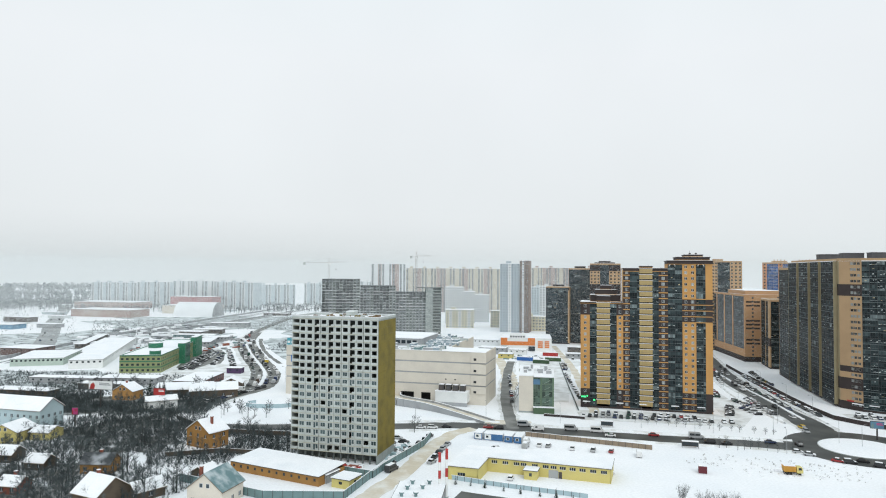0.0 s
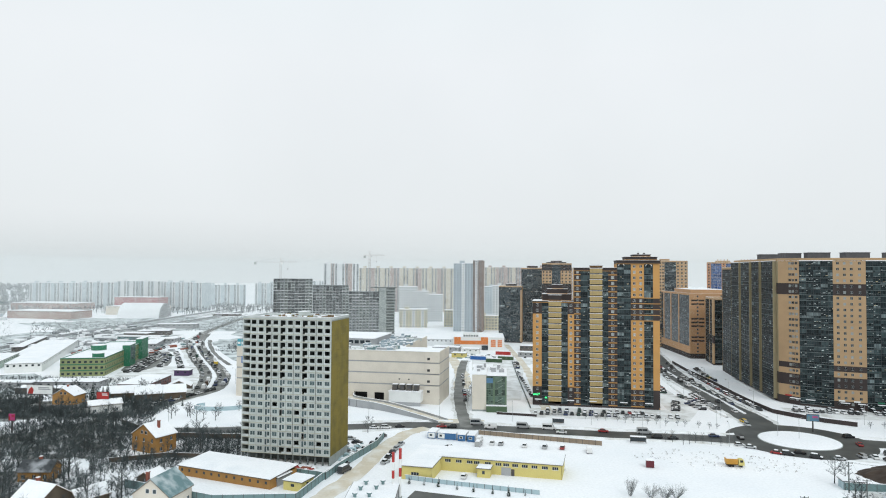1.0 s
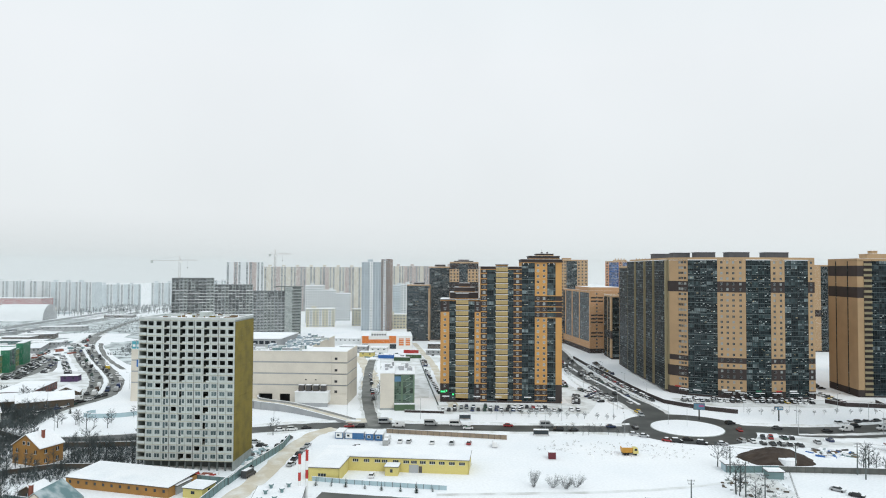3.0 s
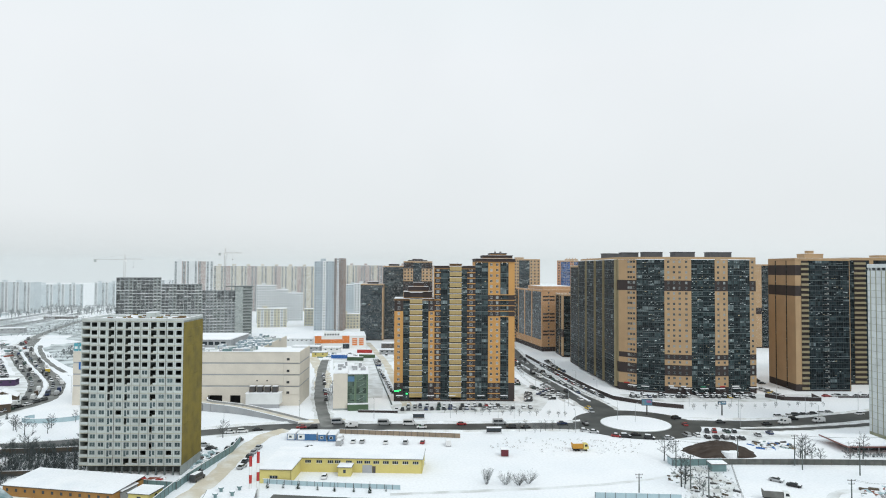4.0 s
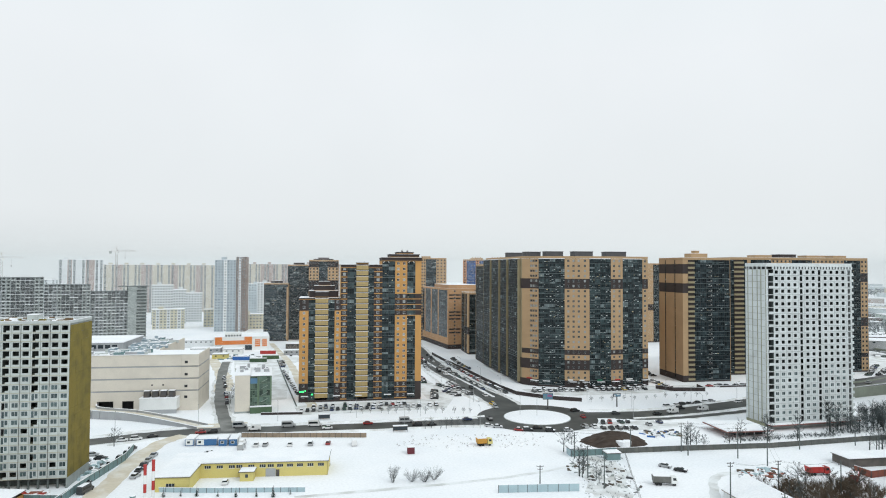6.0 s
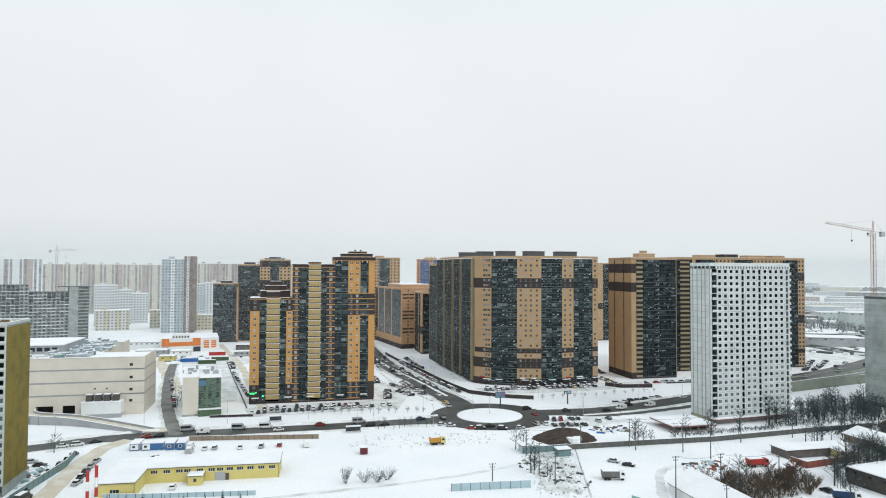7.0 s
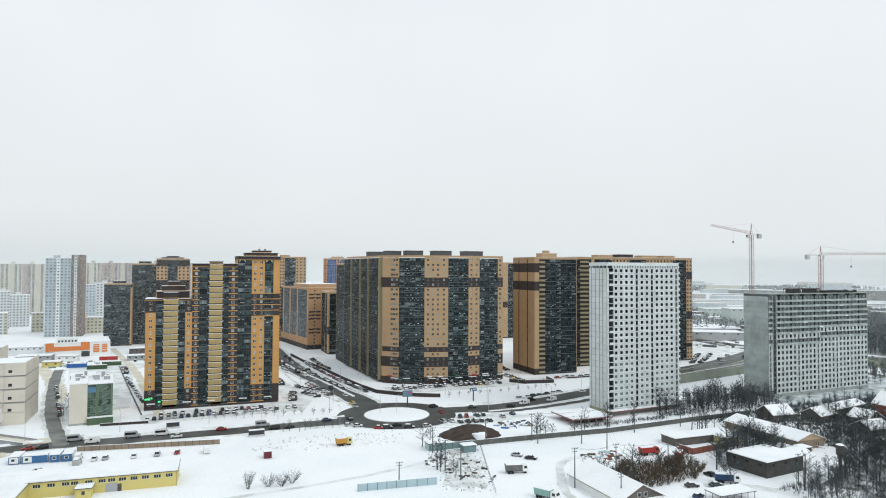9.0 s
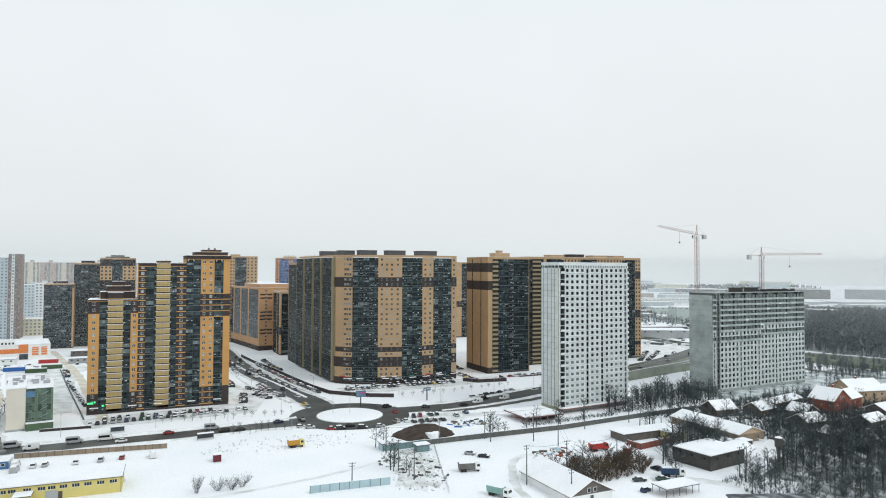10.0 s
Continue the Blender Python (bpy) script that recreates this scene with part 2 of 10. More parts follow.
def part(name, solid, materials, parent, label="", kind=""):
    """Links a Solid (or a ready mesh) as one mesh object under a thing or a part."""
    if isinstance(solid, Solid):
        if not isinstance(materials, (list, tuple)):
            materials = [materials]
        solid = solid.mesh(name, materials)
    ob = new(name, solid)
    ob.parent = parent
    return tagged(ob, label, kind=kind)


def at(name, mesh, parent, x, y, z, rz=0.0):
    """A piece that shares its mesh, set into its parent."""
    ob = new(name, mesh)
    ob.parent = parent
    ob.matrix_basis = pose(x, y, z, 0, 0, rz)
    return ob


def place(x, y, theta, z=0.0):
    """A pose whose x axis points along the compass bearing theta (0 ahead, 90 to the right)."""
    return pose(x, y, z, 0, 0, 90 - theta)


def thing(name, label, category, x, y, theta=90.0, z=0.0, group="", kind=""):
    ob = new(name)
    ob.matrix_basis = place(x, y, theta, z)
    ob.empty_display_size = 0.5
    return tagged(ob, label, category, group, kind)


def structure(name, solid, materials, label="", x=0.0, y=0.0, theta=90.0, z=0.0):
    if not isinstance(materials, (list, tuple)):
        materials = [materials]
    ob = new(name, solid.mesh(name, materials))
    ob.matrix_basis = place(x, y, theta, z)
    return tagged(ob, label, kind="structure")

# ---- ground, roads ----
S = Solid()
S.quad((-4800, -4800, 0), (4800, -4800, 0), (4800, 4800, 0), (-4800, 4800, 0))
structure("ground", S, SNOW, "flat snow-covered ground reaching the misty horizon")


def smooth(pts, n=6):
    """Points along a smooth line through pts (Catmull-Rom)."""
    q = [Vector((*p[:2], p[2] if len(p) > 2 else 0.0)) for p in pts]
    q = [2 * q[0] - q[1], *q, 2 * q[-1] - q[-2]]
    out = []
    for i in range(1, len(q) - 2):
        for k in range(n):
            t = k / n
            a, b, c, d = q[i - 1:i + 3]
            out.append(0.5 * ((2 * b) + (c - a) * t + (2 * a - 5 * b + 4 * c - d) * t * t + (3 * b - a - 3 * c + d) * t ** 3))
    return out + [q[-2]]


def ribbon(S, pts, width, z=0.03, m=0, n=6, thick=0.0, wobble=0.0):
    """A strip of that width along a smooth line; with thick it is a kerb or bank with sides."""
    line = smooth(pts, n)
    rng = random.Random(len(line))
    rows = []
    for i, p in enumerate(line):
        t = (line[min(i + 1, len(line) - 1)] - line[max(i - 1, 0)])
        t.z = 0
        t.normalize()
        s = Vector((t.y, -t.x, 0))
        w0, w1 = (width / 2 + rng.uniform(-wobble, wobble) for _ in range(2))
        rows.append((p - s * w0, p + s * w1))
    for (a, b), (c, d) in zip(rows, rows[1:]):
        if thick:
            za, zc = z + a.z, z + c.z
            S.hexa([(a.x, a.y, za), (b.x, b.y, za), (d.x, d.y, zc), (c.x, c.y, zc),
                    (a.x, a.y, za + thick), (b.x, b.y, za + thick), (d.x, d.y, zc + thick), (c.x, c.y, zc + thick)], m)
        else:
            S.quad((a.x, a.y, a.z + z), (b.x, b.y, b.z + z), (d.x, d.y, d.z + z), (c.x, c.y, c.z + z), m)


RING = (163.5, 258.0)  # the middle of the roundabout
MAIN = [(-150, 296), (-112, 289.6), (-88, 285.5), (-65, 287), (-20, 289.5), (4.5, 292), (29, 288.7), (52, 281.5), (89, 272), (117, 266), (140, 260)]
AVENUE = [(163, 283), (166, 300), (169.5, 322), (172.6, 345), (176, 370), (184.5, 427), (200, 490), (219, 560), (250, 680)]
EAST = [(180, 256), (199, 248.5), (222, 242.8), (246, 242.5), (281, 245), (330, 250), (380, 258)]
EAST_NEAR = [(196, 243), (214, 234), (234, 231), (264, 230.3), (290, 232.5), (320, 237)]
LEFT = [(-160, 268), (-136, 299), (-122, 325), (-113, 352), (-110, 376), (-113, 398), (-121, 432), (-132, 464), (-146, 498), (-165, 548), (-183, 600), (-194, 648), (-203, 715), (-209, 800), (-210, 940), (-186, 1140)]
LEFT_OUTER = [(-114, 352), (-104, 374), (-102.5, 390), (-108, 425), (-119, 457), (-135, 497), (-154.5, 548), (-173.5, 600), (-187, 648), (-199, 712)]
STREET = [(30.8, 286), (31.5, 307), (33, 340), (36.5, 380), (43.7, 443), (52, 499)]

S = Solid()
for line, width in ((MAIN, 14.0), (AVENUE, 18.5), (EAST, 15.0), (EAST_NEAR, 6.5), (LEFT, 14.0), (STREET, 9.0)):
    ribbon(S, line, width, 0.006, 0, wobble=0.9)
structure("road_verge", S, SLUSH, "slushy grey verge beside the roads")
S = Solid()
ribbon(S, MAIN, 10.8, 0.030, 0, wobble=0.5)
structure("road_main", S, ASPHALT, "wet grey asphalt road with slushy edges")
S = Solid()
ribbon(S, AVENUE, 13.5, 0.036, 0, wobble=0.5)
structure("road_avenue", S, ASPHALT, "wide wet asphalt avenue between the tower blocks")
S = Solid()
ribbon(S, [(168.2, 308), (169.2, 316), (173.6, 348), (178.2, 388), (184.6, 437), (198, 492), (214, 550)], 1.5, 0.03, 0, wobble=0.25, thick=0.3)
structure("median", S, SNOW_ROOF, "narrow snow-covered median of the avenue")
S = Solid()
ribbon(S, EAST, 12.5, 0.042, 0, wobble=0.4)
ribbon(S, EAST_NEAR, 4.2, 0.044, 0, wobble=0.4)
structure("road_east", S, ASPHALT, "wet asphalt road past the white panel tower")
S = Solid()
ribbon(S, LEFT, 7.8, 0.048, 0, wobble=0.4)
ribbon(S, LEFT_OUTER, 8.4, 0.054, 0, wobble=0.4)
ribbon(S, [(-178.5, 648), (-164.7, 600), (-147, 547.5), (-130, 506), (-117, 478)], 3.4, 0.057, 0, wobble=0.5)
structure("road_bend", S, OLD_ASPHALT, "curving busy road covered in brown slush")
S = Solid()
ribbon(S, [(-107, 388), (-110.5, 408), (-115.5, 430), (-126, 461), (-141, 498), (-160, 548), (-178.5, 600)], 2.2, 0.05, 0, wobble=0.3, thick=0.3)
structure("median_bend", S, SNOW_ROOF, "snowy median between the two carriageways of the bend")
S = Solid()
ribbon(S, STREET, 5.6, 0.06, 0, wobble=0.25)
structure("road_side_street", S, OLD_ASPHALT, "narrow slushy street beside the shopping centre")
S = Solid()
ribbon(S, [(-26, 190), (-21, 202), (-13.5, 222), (-7, 245), (-1, 264), (6, 279), (14, 286)], 6.8, 0.066, 0, wobble=0.5)
structure("road_sanded_lane", S, SAND_SNOW, "sanded snow lane past the building site")
S = Solid()
ribbon(S, [(4.5, 201.0), (14, 197.3), (27, 192), (45, 185)], 9.0, 0.07, 0, wobble=0.3)
structure("road_near", S, ASPHALT, "dark wet road below the workshop fence")
S = Solid()
for a in range(48):
    t0, t1 = math.tau * a / 48, math.tau * (a + 1) / 48
    r0, r1 = 15.2, 27.5
    S.quad(*[(RING[0] + r * math.cos(t), RING[1] + r * math.sin(t), 0.072) for r, t in ((r0, t0), (r1, t0), (r1, t1), (r0, t1))])
structure("road_roundabout", S, ASPHALT, "wet asphalt ring of a roundabout")
S = Solid()
S.ring(*RING, 0, 0.30, 15.3, 48)
k = len(S.v)
structure("roundabout_kerb", S, PALE_CONCRETE, "round concrete kerb of the roundabout island")
S = Solid()
for r0, r1, z0, z1 in ((15.0, 14.0, 0.30, 0.55), (14.0, 8.0, 0.55, 0.85), (8.0, 0.0, 0.85, 0.95)):
    for a in range(48):
        t0, t1 = math.tau * a / 48, math.tau * (a + 1) / 48
        S.quad(*[(RING[0] + r * math.cos(t), RING[1] + r * math.sin(t), z) for r, t, z in ((r0, t0, z0), (r0, t1, z0), (r1, t1, z1), (r1, t0, z1))])
structure("roundabout_island", S, SNOW, "smooth snow mound on the roundabout island")

# ---- facade kit ----
OLIVE_TAN = surface("olive_tan_brick", (0.31, 0.265, 0.165), 0.85, (0.25, 0.215, 0.135), 0.2, 9.0, 0.6, 0.15)

def face(side, W, D):
    """Maps (along, inwards, height) on one side of a W x D house to its own axes; along runs to the right as seen from outside."""
    if side == "front":
        return (lambda a, d, z: (a, d, z)), 0.0
    if side == "left":
        return (lambda a, d, z: (d, D - a, z)), -90.0
    if side == "right":
        return (lambda a, d, z: (W - d, a, z)), 90.0
    return (lambda a, d, z: (W - a, D - d, z)), 180.0


def strip(S, P, a0, a1, d0, d1, z0, z1, m=0):
    """A box on a face."""
    p = [P(a0, d0, z0), P(a1, d0, z0), P(a1, d1, z0), P(a0, d1, z0), P(a0, d0, z1), P(a1, d0, z1), P(a1, d1, z1), P(a0, d1, z1)]
    S.hexa(p, m)


def window_mesh(w, h, frame, glass, bars=1, name="window", t=0.07):
    """A window frame and its pane, standing on the middle of its lower edge, facing -y."""
    f = Solid()
    d = 0.07
    f.box(-w / 2, w / 2, 0, d, 0, t)
    f.box(-w / 2, w / 2, 0, d, h - t, h)
    f.box(-w / 2, -w / 2 + t, 0, d, t, h - t)
    f.box(w / 2 - t, w / 2, 0, d, t, h - t)
    for i in range(bars):
        x = -w / 2 + w * (i + 1) / (bars + 1)
        f.box(x - t / 2, x + t / 2, 0, d, t, h - t)
    g = Solid()
    g.quad((-w / 2 + t, 0.03, t), (w / 2 - t, 0.03, t), (w / 2 - t, 0.03, h - t), (-w / 2 + t, 0.03, h - t))
    return f.mesh(name, [frame]), g.mesh("pane", [glass])


def add_window(parent, meshes, P, turn, a, d, z):
    x, y, z = P(a, d, z)
    w = at("window", meshes[0], parent, x, y, z, turn)
    p = new("pane", meshes[1])
    p.parent = w
    return w


def brick_bay(S, P, a0, a1, z0, floors, fh, wins, ww, wh, tone, sill=0.95, reveal=0.22):
    """A brick wall with a row of real openings on each floor. wins: the middles of the openings; tone(i): the material slot of floor i. Returns the openings."""
    out = []
    for i in range(floors):
        zb, m = z0 + i * fh, tone(i)
        lo, hi = zb + sill, zb + sill + wh
        if not wins:
            S.quad(P(a0, 0, zb), P(a1, 0, zb), P(a1, 0, zb + fh), P(a0, 0, zb + fh), m)
            continue
        S.quad(P(a0, 0, zb), P(a1, 0, zb), P(a1, 0, lo), P(a0, 0, lo), m)
        S.quad(P(a0, 0, hi), P(a1, 0, hi), P(a1, 0, zb + fh), P(a0, 0, zb + fh), m)
        left = a0
        for c in wins:
            l, r = c - ww / 2, c + ww / 2
            S.quad(P(left, 0, lo), P(l, 0, lo), P(l, 0, hi), P(left, 0, hi), m)
            for q in (((l, 0, lo), (l, reveal, lo), (l, reveal, hi), (l, 0, hi)), ((r, 0, lo), (r, 0, hi), (r, reveal, hi), (r, reveal, lo)),
                      ((l, 0, lo), (r, 0, lo), (r, reveal, lo), (l, reveal, lo)), ((l, 0, hi), (l, reveal, hi), (r, reveal, hi), (r, 0, hi))):
                S.quad(*[P(*t) for t in q], m)
            left = r
            out.append((c, reveal - 0.06, lo, i))
        S.quad(P(left, 0, lo), P(a1, 0, lo), P(a1, 0, hi), P(left, 0, hi), m)
    return out


def pane_quads(S, P, openings, ww, wh, m=0):
    """Panes for far windows, one quad each, joined."""
    for a, d, z, _ in openings:
        S.quad(P(a - ww / 2, d, z), P(a + ww / 2, d, z), P(a + ww / 2, d, z + wh), P(a - ww / 2, d, z + wh), m)


def glass_bay(G, F, P, a0, a1, z0, floors, fh, pane=1.15, rng=None, low=1.0, mix=(80, 17, 3), dash=0.22, rail=0.08):
    """A stack of glazed loggias, flat by flat: panes and lower panels, each a little out of line, with mullions, floor edges, party walls, blinds and things on the sills."""
    n = max(1, round((a1 - a0) / pane))
    w = (a1 - a0) / n
    for i in range(floors):
        zb = z0 + i * fh
        strip(F, P, a0, a1, -0.02, 0.3, zb - 0.12, zb + 0.10, 1 if rng.random() < 0.45 else 0)
        tone, lower, busy, light = 0, 0, 0.3, 0
        for k in range(n):
            if k % 3 == 0:
                tone = rng.choices((0, 1, 2), mix)[0]
                lower = rng.choices((0, 1, 2), (mix[0] + 20, mix[1], mix[2] * 0.6))[0]
                busy = rng.choice((0.1, 0.4, 1.0, 2.2))
                light = 2 if rng.random() < rail else (1 if rng.random() < 0.3 else 0)
            l, r = a0 + k * w + 0.03, a0 + (k + 1) * w - 0.03
            for za, zt, m in ((zb + 0.10, zb + low, lower), (zb + low + 0.08, zb + fh - 0.12, tone)):
                e0, e1, e2, e3 = (0.14 + rng.uniform(-0.015, 0.015) for _ in range(4))
                G.quad(P(l, e0, za), P(r, e1, za), P(r, e2, zt), P(l, e3, zt), m)
            strip(F, P, l - 0.03, r + 0.03, 0.05, 0.16, zb + low, zb + low + 0.08, light)
            if rng.random() < dash * busy:
                wd = w * rng.uniform(0.35, 0.95)
                c = rng.uniform(l + wd / 2, max(r - wd / 2, l + wd / 2))
                zt = zb + low + rng.choice((0.1, 0.2, 0.9, 1.2))
                G.quad(P(c - wd / 2, 0.10, zt), P(c + wd / 2, 0.10, zt), P(c + wd / 2, 0.10, zt + 0.12 + 0.45 * rng.random() ** 2), P(c - wd / 2, 0.10, zt + 0.2), 4 if rng.random() < 0.16 else 3)
    for k in range(n + 1):
        a, h = a0 + k * w, (0.09 if k % 3 == 0 else 0.035)
        strip(F, P, a - h, a + h, 0.0 if k % 3 == 0 else 0.07, 0.2, z0, z0 + floors * fh)
    # the closed back of the loggias
    G.quad(P(a0, 0.32, z0), P(a1, 0.32, z0), P(a1, 0.32, z0 + floors * fh), P(a0, 0.32, z0 + floors * fh))


def balcony_bay(o, back, P, turn, a0, a1, z0, floors, fh, out=0.7, open_top=False):
    """A stack of solid balcony fronts, one part a floor, each with a snowy ledge and a shadow gap over it; open_top: a low front under a wide dark gap."""
    w = a1 - a0
    S = Solid()
    if open_top:
        S.box(-w / 2, w / 2, -out, 0.3, 0, fh * 0.42, 0)
        S.box(-w / 2, w / 2, -out - 0.05, -out + 0.15, fh * 0.42, fh * 0.42 + 0.07, 0)
    else:
        S.box(-w / 2, w / 2, -out, 0.3, 0, fh - 0.66, 0)
        S.box(-w / 2 - 0.40, w / 2 + 0.40, -out - 0.22, 0.1, fh - 0.66, fh - 0.50, 1)
        for k in range(-1, 2):
            S.box(k * w / 3.4 - 0.06, k * w / 3.4 + 0.06, -out - 0.07, -out, 0.05, fh - 0.70, 2)
        S.box(-w / 2, w / 2, -out - 0.05, -out, 0.75, 0.85, 2)
    m = S.mesh("balcony", [OLIVE_TAN if open_top else YELLOW_TAN, SNOW_ROOF, OLIVE_TAN])
    for i in range(floors):
        x, y, z = P((a0 + a1) / 2, 0, z0 + i * fh)
        at("balcony", m, o, x, y, z, turn)
    # dark sheet behind the fronts, the gaps' shade put into its colour
    back.quad(P(a0, 0.31, z0), P(a1, 0.31, z0), P(a1, 0.31, z0 + floors * fh), P(a0, 0.31, z0 + floors * fh))


def snow_roof(parent, W, D, H, x0=0.0, y0=0.0, parapet=0.6, wall=None, name="roof"):
    """A flat roof under snow behind a parapet that runs round it in one piece."""
    t = 0.35
    S = Solid()
    S.box(x0 + t, x0 + W - t, y0 + t, y0 + D - t, H - 0.5, H + 0.1)
    roof = part(name, S, SNOW_ROOF, parent, "flat roof under snow")
    for nm, z0, z1, o, mat in (("parapet", H - 0.4, H + parapet, 0.0, wall or CONCRETE), ("parapet_snow", H + parapet, H + parapet + 0.10, 0.04, SNOW_ROOF)):
        S = Solid()
        out = [(x0 - o, y0 - o), (x0 + W + o, y0 - o), (x0 + W + o, y0 + D + o), (x0 - o, y0 + D + o)]
        ins = [(x0 + t, y0 + t), (x0 + W - t, y0 + t), (x0 + W - t, y0 + D - t), (x0 + t, y0 + D - t)]
        S.v = [(x, y, z) for z in (z0, z1) for x, y in out + ins]
        for k in range(4):
            j = (k + 1) % 4
            S.f += [(k, j, 8 + j, 8 + k), (4 + j, 4 + k, 12 + k, 12 + j), (8 + k, 8 + j, 12 + j, 12 + k), (j, k, 4 + k, 4 + j)]
        S.m = [0] * len(S.f)
        part(nm, S, mat, parent)
    return roof


rng = random.Random(7)
BLUISH_GLASS = surface("bluish_glass", (0.060, 0.090, 0.094), 0.12, (0.11, 0.15, 0.152), 0.4, 2.0, 0.6, 0.0, by="object", spread=0.35, spec=0.3)
JOINT = surface("stained_joint_mortar", (0.47, 0.46, 0.37), 0.9, (0.33, 0.33, 0.25), 0.4, 4.0, 0.7, 0.1)


def panel_tower():
    """The white panel tower under construction beside the sanded lane: 12 bays, 18 floors, a blind side in yellow mineral wool."""
    W, D, H, fh, z0 = 33.4, 18.0, 50.6, 2.62, 3.3
    o = thing("unfinished_panel_tower", "unfinished white concrete panel tower with a yellow insulated side", "apartment tower", -54.8, 240.6, 105.4)
    P, turn = face("front", W, D)
    cols = 12
    pw = W / cols
    # one wall panel with its opening, built once
    def panel(w, h, l, r, lo, hi):
        s = Solid()
        g, d = 0.05, 0.22
        for x0, x1, za, zb in ((-w / 2 + g, w / 2 - g, g, lo), (-w / 2 + g, w / 2 - g, hi, h - g), (-w / 2 + g, l, lo, hi), (r, w / 2 - g, lo, hi)):
            s.box(x0, x1, 0, d, za, zb)
        return s.mesh("wall_panel", [PANEL])
    wide = panel(pw, fh, -0.92, 0.92, 0.76, 2.22)
    # a panel for a window joined to a balcony door
    s = Solid()
    for x0, x1, za, zb in ((-pw / 2 + 0.05, pw / 2 - 0.05, 2.28, fh - 0.05), (-pw / 2 + 0.05, -0.95, 0.05, 2.28), (0.95, pw / 2 - 0.05, 0.05, 2.28), (-0.95, 0.95, 0.05, 0.16), (-0.05, 0.95, 0.16, 0.70)):
        s.box(x0, x1, 0, 0.22, za, zb)
    door = s.mesh("wall_panel", [PANEL])
    wframe, wpane = window_mesh(1.84, 1.46, FRAME_WHITE, BLUISH_GLASS, 1, t=0.055)
    sframe, spane = window_mesh(0.98, 1.56, FRAME_WHITE, BLUISH_GLASS, 0)
    dframe, dpane = window_mesh(0.90, 2.12, FRAME_WHITE, BLUISH_GLASS, 0)
    r = random.Random(3)
    for i in range(18):
        for c in range(1, cols):
            tall = c in (3, 5, 8)
            at("wall_panel", door if tall else wide, o, (c + 0.5) * pw, 0, z0 + i * fh, 0)
            top = 9 + (2 if c in (6, 7, 9, 10) else 0)
            if (i < top and r.random() > 0.07) or (i == top and r.random() < 0.5):
                if tall:
                    add_window(o, (sframe, spane), P, 0, (c + 0.5) * pw + 0.45, 0.1, z0 + i * fh + 0.71)
                    if r.random() < 0.18:
                        continue
                add_window(o, (dframe, dpane) if tall else (wframe, wpane), P, 0, (c + 0.5) * pw - (0.5 if tall else 0.0), 0.1, z0 + i * fh + (0.16 if tall else 0.76))
    # loggias at the left end: open, with slab edges and a low front
    S = Solid()
    S.box(0, pw - 0.05, -0.12, 0.12, 0.15, 1.0)
    S.box(0, 0.25, -0.05, 0.2, 1.0, fh)
    S.box(0, 0.25, -0.05, 0.2, 0, 0.15)
    S = S.mesh("loggia_front", [PANEL])
    for i in range(18):
        at("loggia_front", S, o, 0, 0, z0 + i * fh)
    for i in range(19):
        zb = z0 + i * fh - 0.14
        S = Solid()
        S.box(0.05, W - 0.1, -0.14, D - 0.1, zb + 0.04, zb + 0.2)
        part("floor_slab", S, JOINT, o, "stained concrete slab edge")
    # inner and cross walls: concrete darkened for the shade behind the openings
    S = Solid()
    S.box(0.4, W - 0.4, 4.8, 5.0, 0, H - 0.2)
    part("inner_wall", S, DARK_CONCRETE, o, "inner wall in concrete darkened for the shade indoors")
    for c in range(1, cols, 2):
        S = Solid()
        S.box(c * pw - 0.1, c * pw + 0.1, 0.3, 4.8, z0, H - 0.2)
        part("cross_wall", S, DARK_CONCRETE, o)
    for c in range(cols + 1):
        x = min(max(c * pw, 0.3), W - 0.3)
        S = Solid()
        S.box(x - 0.25, x + 0.25, 0.4, 0.9, 0, z0)
        part("post", S, DARK_CONCRETE, o)
    S = Solid()
    S.box(0, 0.25, 0.25, D, z0 - 0.1, H)
    S.box(0.25, W - 0.3, D - 0.25, D, 0, H)
    part("end_wall", S, PANEL, o)
    # blind side: insulation boards course by course, with a bare strip along the edge
    S = Solid()
    S.box(W - 0.3, W, 0.25, D, 0, H)
    part("side_wall", S, CONCRETE, o)
    board = Solid()
    board.box(0, 0.12, 0.02, 2.18, 0.02, 2.58)
    board = board.mesh("insulation_board", [OLIVE])
    OLIVE_rows = int((H - z0) / 2.60)
    for k in range(8):
        for i in range(OLIVE_rows):
            at("insulation_board", board, o, W + r.uniform(0, 0.03), 0.3 + k * 2.2, z0 + i * 2.60)
    S = Solid()
    for c in (4, 7, 10):
        S.tube((c * pw, -0.12, z0), (c * pw, -0.12, H), 0.06, sides=5)
    part("downpipe", S, STEEL, o)
    # top: parapet with snow and stored boards
    snow_roof(o, W, D, H, parapet=0.8, wall=PALE_CONCRETE)
    S = Solid()
    for k in range(90):
        x, y = 6 + r.random() * 25, 1.0 + r.random() * 12
        S.box(x, x + r.uniform(0.3, 2.4), y, y + r.uniform(0.2, 0.9), H + 0.1, H + r.uniform(0.3, 1.3), r.randrange(4))
    part("building_materials", S, [OLIVE, WOOD, PALE_CONCRETE, SNOW_ROOF], o, "stacked insulation and timber on the roof", kind="stuff")
    S = Solid()
    S.box(18, 21, 7, 11, H, H + 2.2)
    part("roof_hatch", S, PANEL, o)
    S = Solid()
    S.box(17.9, 21.1, 6.9, 11.1, H + 2.2, H + 2.4)
    part("hatch_snow", S, SNOW_ROOF, o)


panel_tower()


